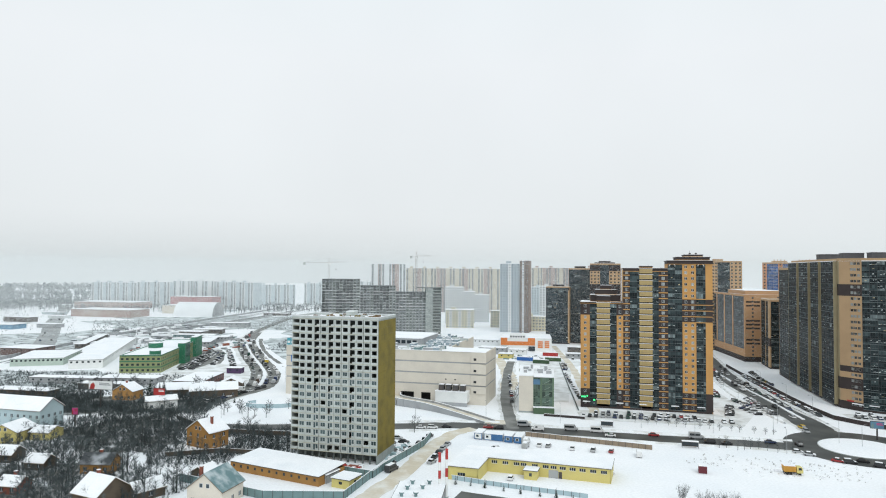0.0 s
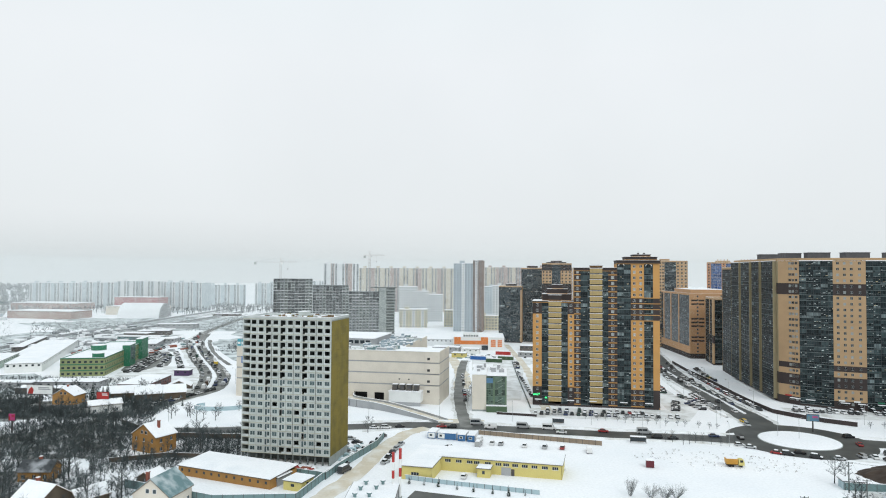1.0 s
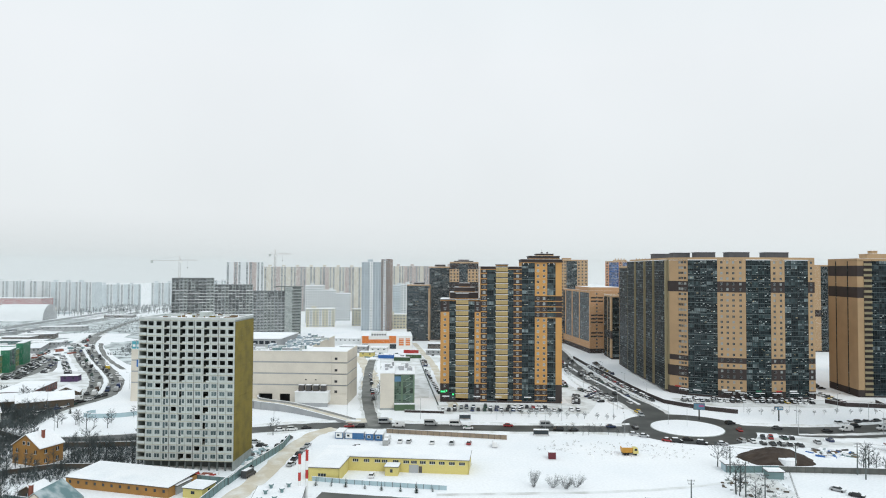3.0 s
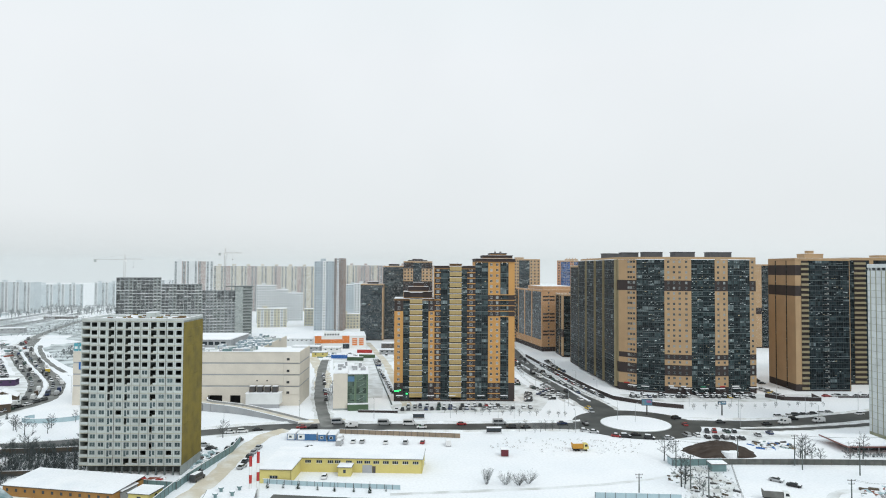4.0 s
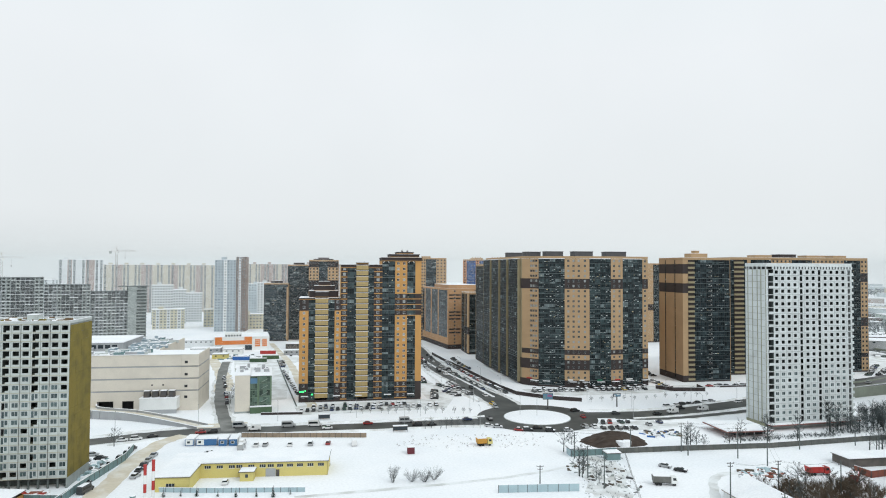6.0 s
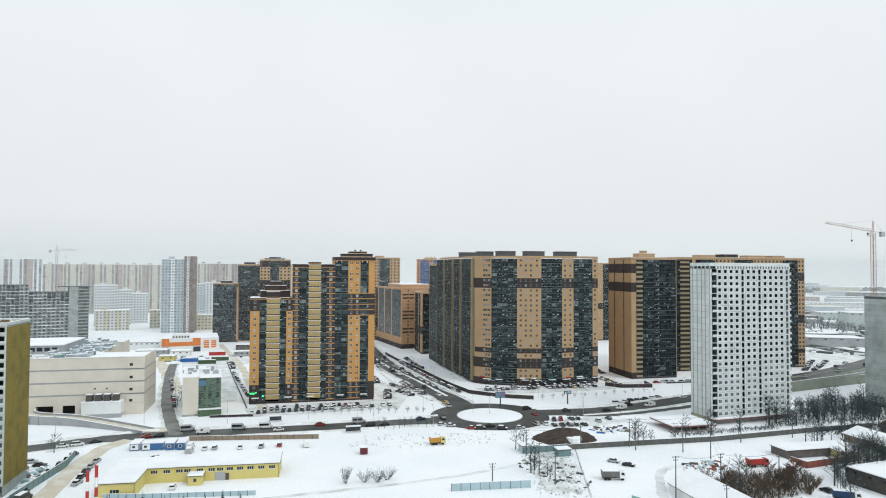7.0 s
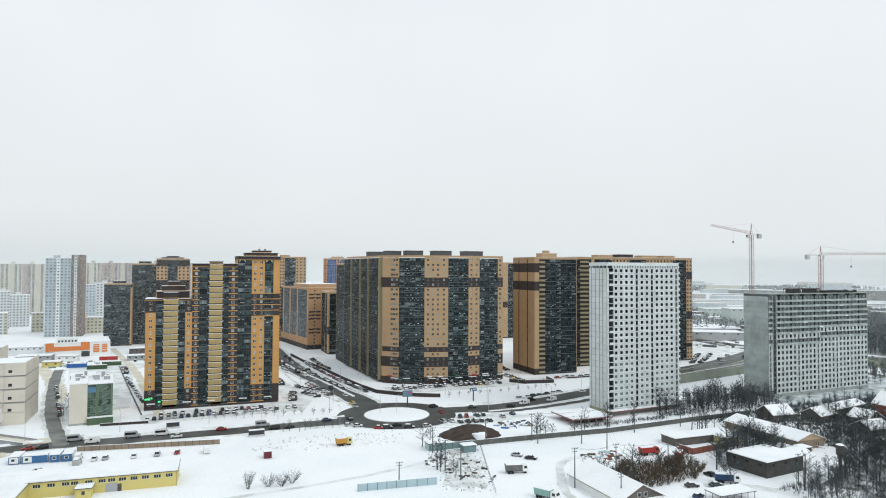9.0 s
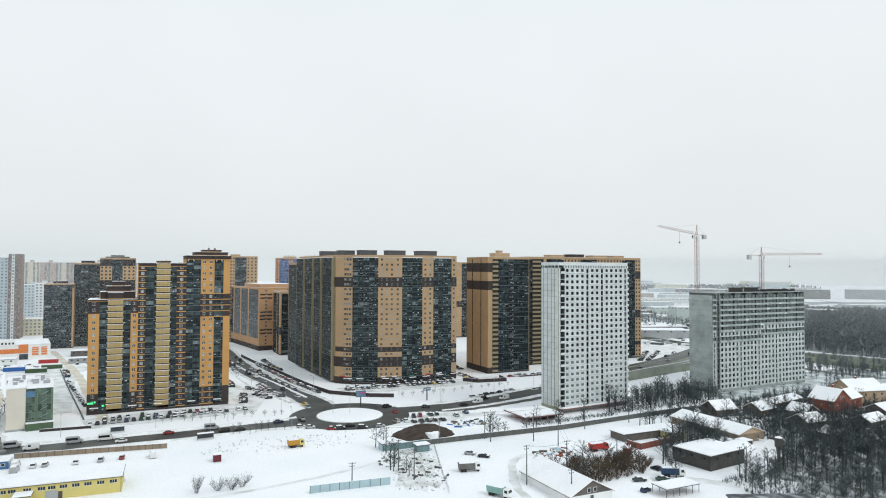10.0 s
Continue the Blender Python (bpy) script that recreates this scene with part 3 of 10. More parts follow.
def white_tower():
    """The white panel tower by the east road: 14 bays, 24 floors, a side of vertical strips."""
    W, D, H, z0 = 45.0, 13.3, 70.7, 2.6
    fh = (H - z0 - 2.0) / 24
    o = thing("white_panel_tower", "new white concrete panel tower with dark unglazed openings", "apartment tower", 242.2, 199.6, 100.0)
    P, turn = face("front", W, D)
    cols = 13
    pw = (W - 3.6) / cols
    def panel(w, h, l, r, lo, hi):
        s = Solid()
        g, d = 0.05, 0.22
        for x0, x1, za, zb in ((-w / 2 + g, w / 2 - g, g, lo), (-w / 2 + g, w / 2 - g, hi, h - g), (-w / 2 + g, l, lo, hi), (r, w / 2 - g, lo, hi)):
            s.box(x0, x1, 0, d, za, zb)
        return s.mesh("wall_panel", [WHITE_PANEL])
    wide = panel(pw, fh, -0.80, 0.80, 0.80, 2.20)
    tall = panel(pw, fh, -0.7, 0.7, 0.28, 2.4)
    wm = window_mesh(1.6, 1.4, FRAME_WHITE, BLUISH_GLASS, 1)
    r = random.Random(5)
    for i in range(24):
        for c in range(cols):
            t = c in (4, 7, 12)
            at("wall_panel", tall if t else wide, o, 3.6 + (c + 0.5) * pw, 0, z0 + i * fh)
            if i < 8 + (c * 7 % 3 == 0) and not t and r.random() > 0.05:
                add_window(o, wm, P, 0, 3.6 + (c + 0.5) * pw, 0.1, z0 + i * fh + 0.80)
    S = Solid()
    S.box(0, 3.55, -0.5, 1.2, -0.1, 0.08)
    S.box(0, 0.9, 0.0, 0.25, 0.08, fh - 0.1)
    lm = [S.mesh("corner_loggia", [WHITE_PANEL])]
    S.box(0.9, 3.5, -0.48, -0.36, 0.08, 1.0)
    lm.append(S.mesh("corner_loggia", [WHITE_PANEL]))
    for i in range(24):
        at("corner_loggia", lm[i % 2], o, 0, 0, z0 + i * fh)
    end = Solid()
    end.box(-0.1, 0.95, 0.1, 3.4, -0.1, 0.1)
    end.box(0.85, 0.95, 0.1, 3.4, 0.1, 1.05)
    end.box(-0.02, 0.85, 0.1, 0.2, 0.1, 1.05)
    end = end.mesh("end_loggia", [WHITE_PANEL])
    for i in range(24):
        at("end_loggia", end, o, W, 0, z0 + i * fh)
    for i in range(26):
        zb = z0 + i * fh - 0.16
        S = Solid()
        S.box(0.1, W - 0.1, 0.03, D - 0.1, min(zb, H - 0.2), min(zb, H - 0.2) + 0.16)
        part("floor_slab", S, CONCRETE, o, "bare concrete floor slab")
    # darkened concrete puts the rooms' shade into these inner walls
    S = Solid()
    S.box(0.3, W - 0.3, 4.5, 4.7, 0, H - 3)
    part("inner_wall", S, DARK_CONCRETE, o, "inner wall in concrete darkened for the shade indoors")
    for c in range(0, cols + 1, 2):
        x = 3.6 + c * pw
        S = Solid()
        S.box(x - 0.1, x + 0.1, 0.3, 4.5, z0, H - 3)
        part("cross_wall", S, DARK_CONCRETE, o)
    # open top storey: posts under a parapet beam
    S = Solid()
    for c in range(cols * 2 + 1):
        x = 3.6 + c * pw / 2
        S.box(x - 0.42, x + 0.42, 0.05, 0.4, z0 + 24 * fh, H - 0.9)
    for k in range(5):
        S.box(0.05, 0.4, 0.4 + k * 2.6, 0.8 + k * 2.6, z0 + 24 * fh, H - 0.9)
    S.box(0, W, 0, 0.45, H - 0.9, H + 0.5)
    S.box(0, 0.45, 0.45, D, H - 0.9, H + 0.5)
    S.box(W - 0.4, W, 0.45, D, 0, H + 0.5)
    S.box(0.45, W - 0.4, D - 0.4, D, 0, H + 0.5)
    part("top_storey_frame", S, WHITE_PANEL, o, "open top storey of posts and a parapet beam")
    # left side: white strips between bare insulated joints, panel by panel
    Q, lt = face("left", W, D)
    S = Solid()
    S.box(0.12, 0.3, 0.25, D, 0, z0 + 24 * fh)
    part("side_wall", S, surface("stained_joint", (0.33, 0.335, 0.23), 0.9, (0.22, 0.225, 0.145), 0.3, 4.0, 0.8, 0.2), o, "stained strips between the side panels")
    for a, w in ((0.15, 1.3), (2.05, 2.35), (5.0, 2.35), (7.95, 1.7), (10.3, 2.3)):
        s = Solid()
        s.box(0, 0.16, 0, w, 0.07, fh - 0.07)
        s = s.mesh("side_panel", [WHITE_PANEL])
        for i in range(24):
            at("side_panel", s, o, 0, D - a - w, z0 + i * fh)
    S = Solid()
    S.box(0.4, W - 0.4, 0.45, D - 0.4, H - 0.3, H + 0.1)
    S.box(-0.05, W + 0.05, -0.05, 0.5, H + 0.5, H + 0.62)
    S.box(-0.05, 0.5, 0.5, D, H + 0.5, H + 0.62)
    part("roof", S, SNOW_ROOF, o, "flat roof under snow")
    S = Solid()
    S.box(0, W, -0.3, 0.4, 0, 1.4, 0)
    for c in range(cols + 1):
        x = 3.6 + c * pw
        S.box(x - 0.3, x + 0.3, 0.1, 0.7, 1.4, z0 - 0.1, 0)
    part("plinth", S, [CONCRETE], o, "concrete ground storey posts")
    S = Solid()
    S.box(-1.0, W + 0.5, -3.4, -0.35, 2.1, 2.55)
    part("canopy", S, ROOF_EDGE, o, "red brown canopy along the foot")
    S = Solid()
    S.box(-0.9, W + 0.4, -3.3, -0.35, 2.55, 2.75)
    part("canopy_snow", S, SNOW_ROOF, o)


white_tower()


def frame_tower():
    """The long unfinished block with two cranes: bare concrete above, windows below, a blind end wall."""
    W, D, H, fh = 80.6, 16.0, 55.2, 2.9
    o = thing("unfinished_long_block", "long unfinished grey concrete block with open upper floors", "apartment block", 346.7, 178.3, 102.4)
    P, turn = face("front", W, D)
    n = 26
    pw = W / n
    rr = random.Random(8)
    panel_mat = surface("grey_green_concrete", (0.56, 0.61, 0.61), 0.9, (0.46, 0.505, 0.50), 0.25, 4.0, 0.8, 0.15, by="object", spread=0.06)
    # storeys closed with panels, and open storeys of posts, slabs and low fronts
    tall, wide, bare = Solid(), Solid(), Solid()
    for s, l, q, lo, hi in ((wide, -0.85, 0.85, 0.75, 2.45), (tall, -0.6, 0.6, 0.15, 2.45)):
        for x0, x1, za, zb in ((-pw / 2 + 0.03, pw / 2 - 0.03, 0.03, lo), (-pw / 2 + 0.03, pw / 2 - 0.03, hi, fh - 0.03), (-pw / 2 + 0.03, l, lo, hi), (q, pw / 2 - 0.03, lo, hi)):
            s.box(x0, x1, 0, 0.25, za, zb)
    bare.box(-pw / 2, pw / 2, -0.34, 0.6, -0.10, 0.36)
    bare.box(-pw / 2, -pw / 2 + 0.24, 0.02, 0.5, 0.36, fh - 0.10)
    bare.box(-pw / 2 + 0.24, pw / 2, 0.06, 0.22, 0.36, 1.0)
    bare.box(-0.2, 0.0, 0.3, 1.6, 1.0, fh - 0.10)
    ms = [k.mesh("wall_panel", [panel_mat]) for k in (wide, tall)] + [bare.mesh("open_bay", [surface("pale_raw_concrete", (0.40, 0.45, 0.445), 0.9, (0.27, 0.31, 0.305), 0.3, 4.0, 0.8, 0.2, by="object", spread=0.1)])]
    for i in range(18):
        for c in range(n):
            if c == 1:
                continue
            left_half = c < 13
            is_open = (i == 9 or i >= 11) if left_half else (i == 10 or i >= 12)
            k = 2 if is_open else (1 if c in (0, 7, 12, 17) or (i * 5 + c) % 23 == 0 else 0)
            at(("wall_panel", "wall_panel", "open_bay")[k], ms[k], o, (c + 0.5) * pw, 0, 1.6 + i * fh)
    z1 = 1.6 + 11 * fh
    S = Solid()
    S.box(-0.2, W + 0.2, -0.35, D, H - 0.3, H, 0)
    S.box(pw + 0.1, pw + 0.5, -0.1, 0.3, 0, H - 0.3)
    S.box(2 * pw - 0.5, 2 * pw - 0.1, -0.1, 0.3, 0, H - 0.3)
    part("concrete_frame", S, [CONCRETE], o, "bare top slab and the posts of a stair shaft")
    for i in range(18):
        S = Solid()
        S.box(0.2, W - 0.2, 0.27, D - 0.4, 1.6 + i * fh - 0.1, 1.6 + i * fh + 0.1)
        part("floor_slab", S, CONCRETE, o)
    S = Solid()
    S.box(0.5, W - 0.5, 3.2, 3.5, 1, H - 0.3)
    part("inner_wall", S, CONCRETE, o)
    # cross walls darker than the concrete, as shade inside the open storeys
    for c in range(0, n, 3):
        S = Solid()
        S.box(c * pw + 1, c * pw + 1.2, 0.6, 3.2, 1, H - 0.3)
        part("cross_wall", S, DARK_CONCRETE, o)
    S = Solid()
    S.box(W - 0.35, W, 0.0, D, 0, H - 0.3)
    part("end_wall", S, CONCRETE, o, "blind grey concrete end wall")
    S = Solid()
    S.box(0.35, W - 0.35, D - 0.35, D, 0, H - 0.3)
    part("back_wall", S, CONCRETE, o)
    S = Solid()
    S.box(0.35, W - 0.35, 0.05, 0.4, 0, 1.55)
    part("plinth", S, CONCRETE, o)
    # the blind end, poured storey by storey
    S = Solid()
    S.box(0.06, 0.35, 0.0, D, 0, H - 0.3)
    part("end_wall", S, DARK_CONCRETE, o)
    pour = Solid()
    pour.box(-0.02, 0.06, 0.04, D - 0.04, 0.03, fh - 0.03)
    pour = pour.mesh("wall_course", [surface("poured_concrete", (0.40, 0.445, 0.435), 0.85, (0.29, 0.325, 0.315), 0.22, 3.0, 0.9, 0.15, by="object", spread=0.13)])
    for i in range(18):
        at("wall_course", pour, o, 0, 0, 1.6 + i * fh)
    S = Solid()
    for x0, x1 in ((22, 33), (35, 47)):
        for k in range(9):
            x = x0 + (x1 - x0) * k / 8
            S.box(x - 0.1, x + 0.1, 5, 5.2, H, H + 2.4)
            S.box(x - 0.1, x + 0.1, 8, 8.2, H, H + 2.4)
        S.box(x0, x1, 4.9, 8.3, H + 2.2, H + 2.6)
        S.box(x0, x1, 6.5, 6.7, H, H + 2.2)
    for k in range(40):
        x = 48 + rr.random() * 30
        S.box(x, x + 0.08, 1 + rr.random() * 10, 1.3 + rr.random() * 10, H, H + rr.uniform(0.6, 1.5))
    part("formwork", S, STEEL, o, "dark formwork standing on the top slab")
    S = Solid()
    for i in range(6):
        zb = z1 + i * fh
        a = rr.random() * W * 0.9
        S.box(a, a + rr.uniform(1, 3), -0.4, -0.05, zb - 0.1, zb + 0.4)
    part("ledge_snow", S, SNOW_ROOF, o, "snow and sheeting on the slab edges", kind="stuff")


frame_tower()


# ---- brown brick towers ----
def brown_tower():
    """The stepped orange and dark brown tower facing the main road: bays of brick, glazed loggias and solid balconies."""
    W, D = 62.5, 19.0
    fh = 2.84
    o = thing("stepped_brick_tower", "stepped orange and dark brown brick apartment tower", "apartment tower", 69.8, 333.7, 104.5)
    P, turn = face("front", W, D)
    r = random.Random(11)
    low, mid, high = 18, 24, 25

    def tone(top):
        return lambda i: 1 if i < 3 or (top == low and i >= top - 2) or (top == high and 15 <= i < 19) else 0
    A, G, F, B = Solid(), Solid(), Solid(), Solid()
    wins = []
    z0 = 1.0
    wins += brick_bay(A, P, 0, 4.6, z0, low, fh, [2.3], 1.3, 1.4, tone(low))
    glass_bay(G, F, P, 4.6, 8.0, z0, low, fh, 1.1, r, mix=(52, 36, 12), dash=0.15, rail=0.12)
    balcony_bay(o, B, P, turn, 8.0, 14.4, z0 + 1.2, low, fh)
    glass_bay(G, F, P, 14.4, 17.6, z0, low, fh, 1.1, r, mix=(52, 36, 12), dash=0.15, rail=0.12)
    wins += brick_bay(A, P, 17.6, 20.8, z0, low, fh, [19.2], 1.3, 1.4, tone(low))
    wins += brick_bay(A, P, 20.8, 24.0, z0, mid, fh, [22.5], 1.4, 1.4, lambda i: 1)
    glass_bay(G, F, P, 24.0, 28.6, z0, mid, fh, 1.1, r, mix=(52, 36, 12), dash=0.15, rail=0.12)
    balcony_bay(o, B, P, turn, 28.6, 34.7, z0 + 1.2, mid, fh)
    glass_bay(G, F, P, 34.7, 37.7, z0, mid, fh, 1.1, r, mix=(52, 36, 12), dash=0.15, rail=0.12)
    wins += brick_bay(A, P, 37.7, 42.0, z0, mid, fh, [39.8], 1.5, 1.4, lambda i: 1)
    glass_bay(G, F, P, 42.0, 48.6, z0, high, fh, 1.1, r, mix=(52, 36, 12), dash=0.15, rail=0.12)
    wins += brick_bay(A, P, 48.6, 55.0, z0, high, fh, [50.3, 53.4], 1.3, 1.4, tone(high))
    glass_bay(G, F, P, 55.0, 59.3, z0, high, fh, 1.1, r, mix=(52, 36, 12), dash=0.15, rail=0.12)
    wins += brick_bay(A, P, 59.3, W, z0, high, fh, [], 1.3, 1.4, tone(high))
    # blind sides and back
    def shell(x0, x1, y0, y1, za, zb, m):
        B2 = Solid()
        B2.box(x0, x1, y0, y1, za, zb)
        part("side_wall", B2, (ORANGE, DARK_BRICK)[m], o)
    shell(0.0, 0.35, 0.36, D, 0, z0 + low * fh, 0)
    shell(20.6, 20.9, 0.36, D, z0 + low * fh, z0 + mid * fh, 0)
    shell(0.35, 20.6, D - 0.3, D, 0, z0 + low * fh, 0)
    shell(20.6, 41.8, D - 0.3, D, 0, z0 + mid * fh, 0)
    shell(41.8, W, D - 0.3, D, 0, z0 + high * fh, 0)
    shell(42.0, 42.3, 0.36, D, z0 + mid * fh, z0 + high * fh, 0)
    shell(W - 0.35, W, 0.02, D - 0.3, 0, z0 + high * fh, 0)
    shell(0, W, 0.05, 0.4, 0, z0, 1)
    part("wall", A, [ORANGE, DARK_BRICK], o, "orange brick wall with dark brown bands")
    part("loggia_glazing", G, CLEAR_LOGGIA, o, "teal and dark glazed loggias", kind="stuff")
    part("loggia_frame", F, LOGGIA_FRAME, o, kind="stuff")
    part("balcony_shade", B, DARK_BRICK, o)
    # orange sills in the dark window columns, each a part
    bands = [(a0, a1, i, 0.42) for a0, a1, fl in ((20.8, 24.0, mid), (37.7, 42.0, mid), (48.6, 55.0, 3)) for i in range(fl)]
    bands += [(a0, a1, i, 0.35) for a0, a1 in ((48.6, 55.0), (55.0, W)) for i in range(15, 20)]
    made = {}
    for a0, a1, i, h in bands:
        if (a0, h) not in made:
            S = Solid()
            strip(S, P, 0, a1 - a0, -0.10, 0.1, -0.02, h)
            made[a0, h] = S.mesh("brick_band", [ORANGE])
        at("brick_band", made[a0, h], o, a0, 0, z0 + i * fh)
    wm = window_mesh(1.4, 1.4, FRAME_WHITE, PALE_GLASS, 1, t=0.10)
    for a, d, z, i in wins:
        add_window(o, wm, P, turn, a, d, z)
    # stepped dark attics with pale cornice lines and snow
    def attic(x0, x1, y0, y1, za, zb):
        S = Solid()
        S.box(x0, x1, y0, y1, za, zb, 0)
        S.box(x0 - 0.12, x1 + 0.12, y0 - 0.12, y1 + 0.12, za, za + 0.22, 1)
        S.box(x0 - 0.3, x1 + 0.3, y0 - 0.3, y1 + 0.3, zb, zb + 0.3, 0)
        S.box(x0 - 0.1, x1 + 0.1, y0 - 0.1, y1 + 0.1, zb + 0.3, zb + 0.42, 2)
        part("attic", S, [DARK_BRICK, ORANGE, SNOW_ROOF], o, "dark brown attic storey with an orange cornice")
    zl, zm, zh = z0 + low * fh, z0 + mid * fh, z0 + high * fh
    attic(-0.2, 20.6, -0.2, D, zl, zl + 0.5)
    attic(8.0, 14.4, -1.0, 3, zl + 1.2, zl + 3.6)
    attic(4.6, 19.5, 4, 15, zl + 0.9, zl + 4.0)
    attic(7.0, 17.5, 6, 14, zl + 4.4, zl + 6.6)
    attic(9.5, 15.0, 7, 13, zl + 7.0, zl + 8.8)
    attic(20.8, 41.8, -0.2, D, zm - 0.8, zm + 0.6)
    attic(28.6, 34.7, -1.0, 3, zm + 1.2, zm + 1.7)
    attic(41.8, W + 0.2, -0.3, D, zh, zh + 1.6)
    attic(46.0, W - 1.0, 1.5, D - 2, zh + 2.1, zh + 3.4)
    attic(50.0, 58.5, 3.0, D - 4, zh + 3.9, zh + 4.6)
    # arched white loggia tops and roof masts
    S = Solid()
    for a in (44.0, 57.2):
        for k in range(8):
            t0, t1 = math.pi * k / 8, math.pi * (k + 1) / 8
            S.tube((a + 1.4 * math.cos(t0), -0.1, zh - 0.9 + 1.2 * math.sin(t0)), (a + 1.4 * math.cos(t1), -0.1, zh - 0.9 + 1.2 * math.sin(t1)), 0.16)
    part("arch_trim", S, WHITE, o, "white arched trim over the loggias")
    S = Solid()
    for x, y, z, h in ((12, 9, zl + 9.2, 2.2), (53, 8, zh + 5, 2.0), (56, 9, zh + 5, 1.2), (33, 6, zm + 0.9, 1.8)):
        S.tube((x, y, z), (x, y, z + h), 0.06)
        S.box(x - 0.5, x + 0.5, y - 0.3, y + 0.3, z, z + 0.8)
    part("roof_vent", S, STEEL, o)
    # shops on the ground floor: canopies and a green pharmacy sign
    S = Solid()
    for a in (3, 19, 30, 45, 57):
        strip(S, P, a - 1.8, a + 1.8, -1.6, 0.0, 3.0, 3.25)
    part("entrance_canopy", S, SNOW_ROOF, o, "snow-covered entrance canopies")
    glow = bpy.data.materials.new("green_sign_light")
    glow.use_nodes = True
    gb = glow.node_tree.nodes["Principled BSDF"]
    gb.inputs["Base Color"].default_value = (0.05, 0.6, 0.2, 1)
    gb.inputs["Emission Color"].default_value = (0.05, 1.0, 0.25, 1)
    gb.inputs["Emission Strength"].default_value = 1.2
    S = Solid()
    for a0, a1, z in ((0.3, 2.6, 5.0), (3.0, 3.6, 5.4), (6.2, 7.2, 3.6)):
        strip(S, P, a0, a1, -0.25, -0.1, z, z + 0.7)
    part("shop_sign", S, glow, o, "lit green shop sign")


brown_tower()


def bent(knots):
    """Maps (along, inwards, height) on a wall that bends in plan; knots are (along, x, y). Also gives the wall's turn in degrees at a place."""
    def leg(a):
        for k in range(len(knots) - 1):
            if a <= knots[k + 1][0] or k == len(knots) - 2:
                return knots[k], knots[k + 1]

    def place(a, d, z):
        (a0, x0, y0), (a1, x1, y1) = leg(a)
        t, n = (a - a0) / (a1 - a0), math.hypot(x1 - x0, y1 - y0)
        return (x0 + (x1 - x0) * t - (y1 - y0) / n * d, y0 + (y1 - y0) * t + (x1 - x0) / n * d, z)

    def turned(a):
        (a0, x0, y0), (a1, x1, y1) = leg(a)
        return math.degrees(math.atan2(y1 - y0, x1 - x0))
    return place, turned


LIFT_SHEET = surface("grey_brown_sheet", (0.085, 0.082, 0.085), 0.7, (0.06, 0.057, 0.06), 0.4, 4.0, 0.6, 0.05)


def courtyard_block():
    """The huge tan and dark glazed block on the corner of the avenue."""
    W, D, fh, fl = 78.0, 90.0, 2.93, 25
    z0 = 1.2
    H = z0 + fl * fh
    o = thing("corner_brick_block", "huge tan brick apartment block with dark glazed bays", "apartment block", 196.5, 326.5, 104.5)
    front = [(0, 3.25, 11.0), (10, 10.97, 3.0), (25.9, 24.8, -3.0), (41.2, 38.55, -6.5), (54.6, 51.71, -6.5), (62, 59.44, -5.5), (74.5, 72.75, -3.5), (78, 76.48, -3.0)]
    P, turn = bent(front)
    L, lt = bent([(0, 0.0, 90.0), (89, 3.21, 11.89), (90, 3.25, 11.0)])
    outline = [(x, y) for a, x, y in front] + [(W, D), (0.0, D)]
    r = random.Random(21)
    dark = lambda i: 1 if i in (0, 3, 4, 6, 19, 20) else 0
    G, F = Solid(), Solid()
    wins = []
    for a0, a1, mids in ((0, 10, [5.6, 7.0, 8.6]), (25.9, 41.2, [28.2, 31.4, 34.6, 38.4]), (54.6, 62.0, [56.6, 60.0]), (74.5, 78, [76.2])):
        A = Solid()
        wins += brick_bay(A, P, a0, a1, z0, fl, fh, mids, 1.3, 1.35, dark)
        part("wall", A, [TAN, DARK_BRICK], o, "tan brick wall with dark brown bands")
    G1 = Solid()
    for a0, a1 in ((10, 25.9), (41.2, 54.6), (62.0, 74.5)):
        glass_bay(G1, F, P, a0, a1, z0, fl, fh, 1.15, r, mix=(62, 28, 10), dash=0.34, rail=0.2)
    part("loggia_glazing", G1, CLEAR_LOGGIA, o, "dark glazed loggias full of blinds and belongings", kind="stuff")
    # the long left side: glazed bays between narrow brick strips, then a lower far wing
    spans = [(0, 18.2, 0), (18.2, 23, 1), (23, 41.4, 0), (41.4, 46.5, 1), (46.5, 61.2, 0), (61.2, 66, 1), (66, 86.5, 0), (86.5, 90, 1)]
    Lp = lambda a, d, z: L(a, d - 1.7, z)
    # OLIVE_TAN puts this side's shade into the tan brick of piers and cheeks
    for a0, a1, b in spans:
        if b:
            A = Solid()
            brick_bay(A, L, a0, a1, z0, fl, fh, [], 1, 1, lambda i: 1 if i in (0, 3, 4, 19, 20) else 0)
            part("wall", A, [OLIVE_TAN, DARK_BRICK], o, "narrow tan brick pier, toned olive for the shade on this side")
        else:
            glass_bay(G, F, Lp, a0, a1, z0, fl, fh, 1.5, r)
            for e0, e1 in ((a0 - 0.5, a0 - 0.01), (a1 + 0.01, a1 + 0.5)):
                C2 = Solid()
                strip(C2, L, e0, e1, -1.75, 0.3, z0, H)
                part("bay_cheek", C2, OLIVE_TAN, o, "tan brick side of a projecting bay, toned olive for shade")
    B2 = Solid()
    B2.hexa([(76.2, -2.9, 0), (76.52, -2.9, 0), (W, D, 0), (W - 0.35, D, 0), (76.2, -2.9, H), (76.52, -2.9, H), (W, D, H), (W - 0.35, D, H)])
    part("side_wall", B2, TAN, o)
    B2 = Solid()
    B2.box(0, W - 0.35, D - 0.35, D, 0, H)
    part("back_wall", B2, TAN, o)
    B2 = Solid()
    for k in range(len(front) - 1):
        strip(B2, P, front[k][0] + 0.001, front[k + 1][0], 0.05, 0.4, 0, z0)
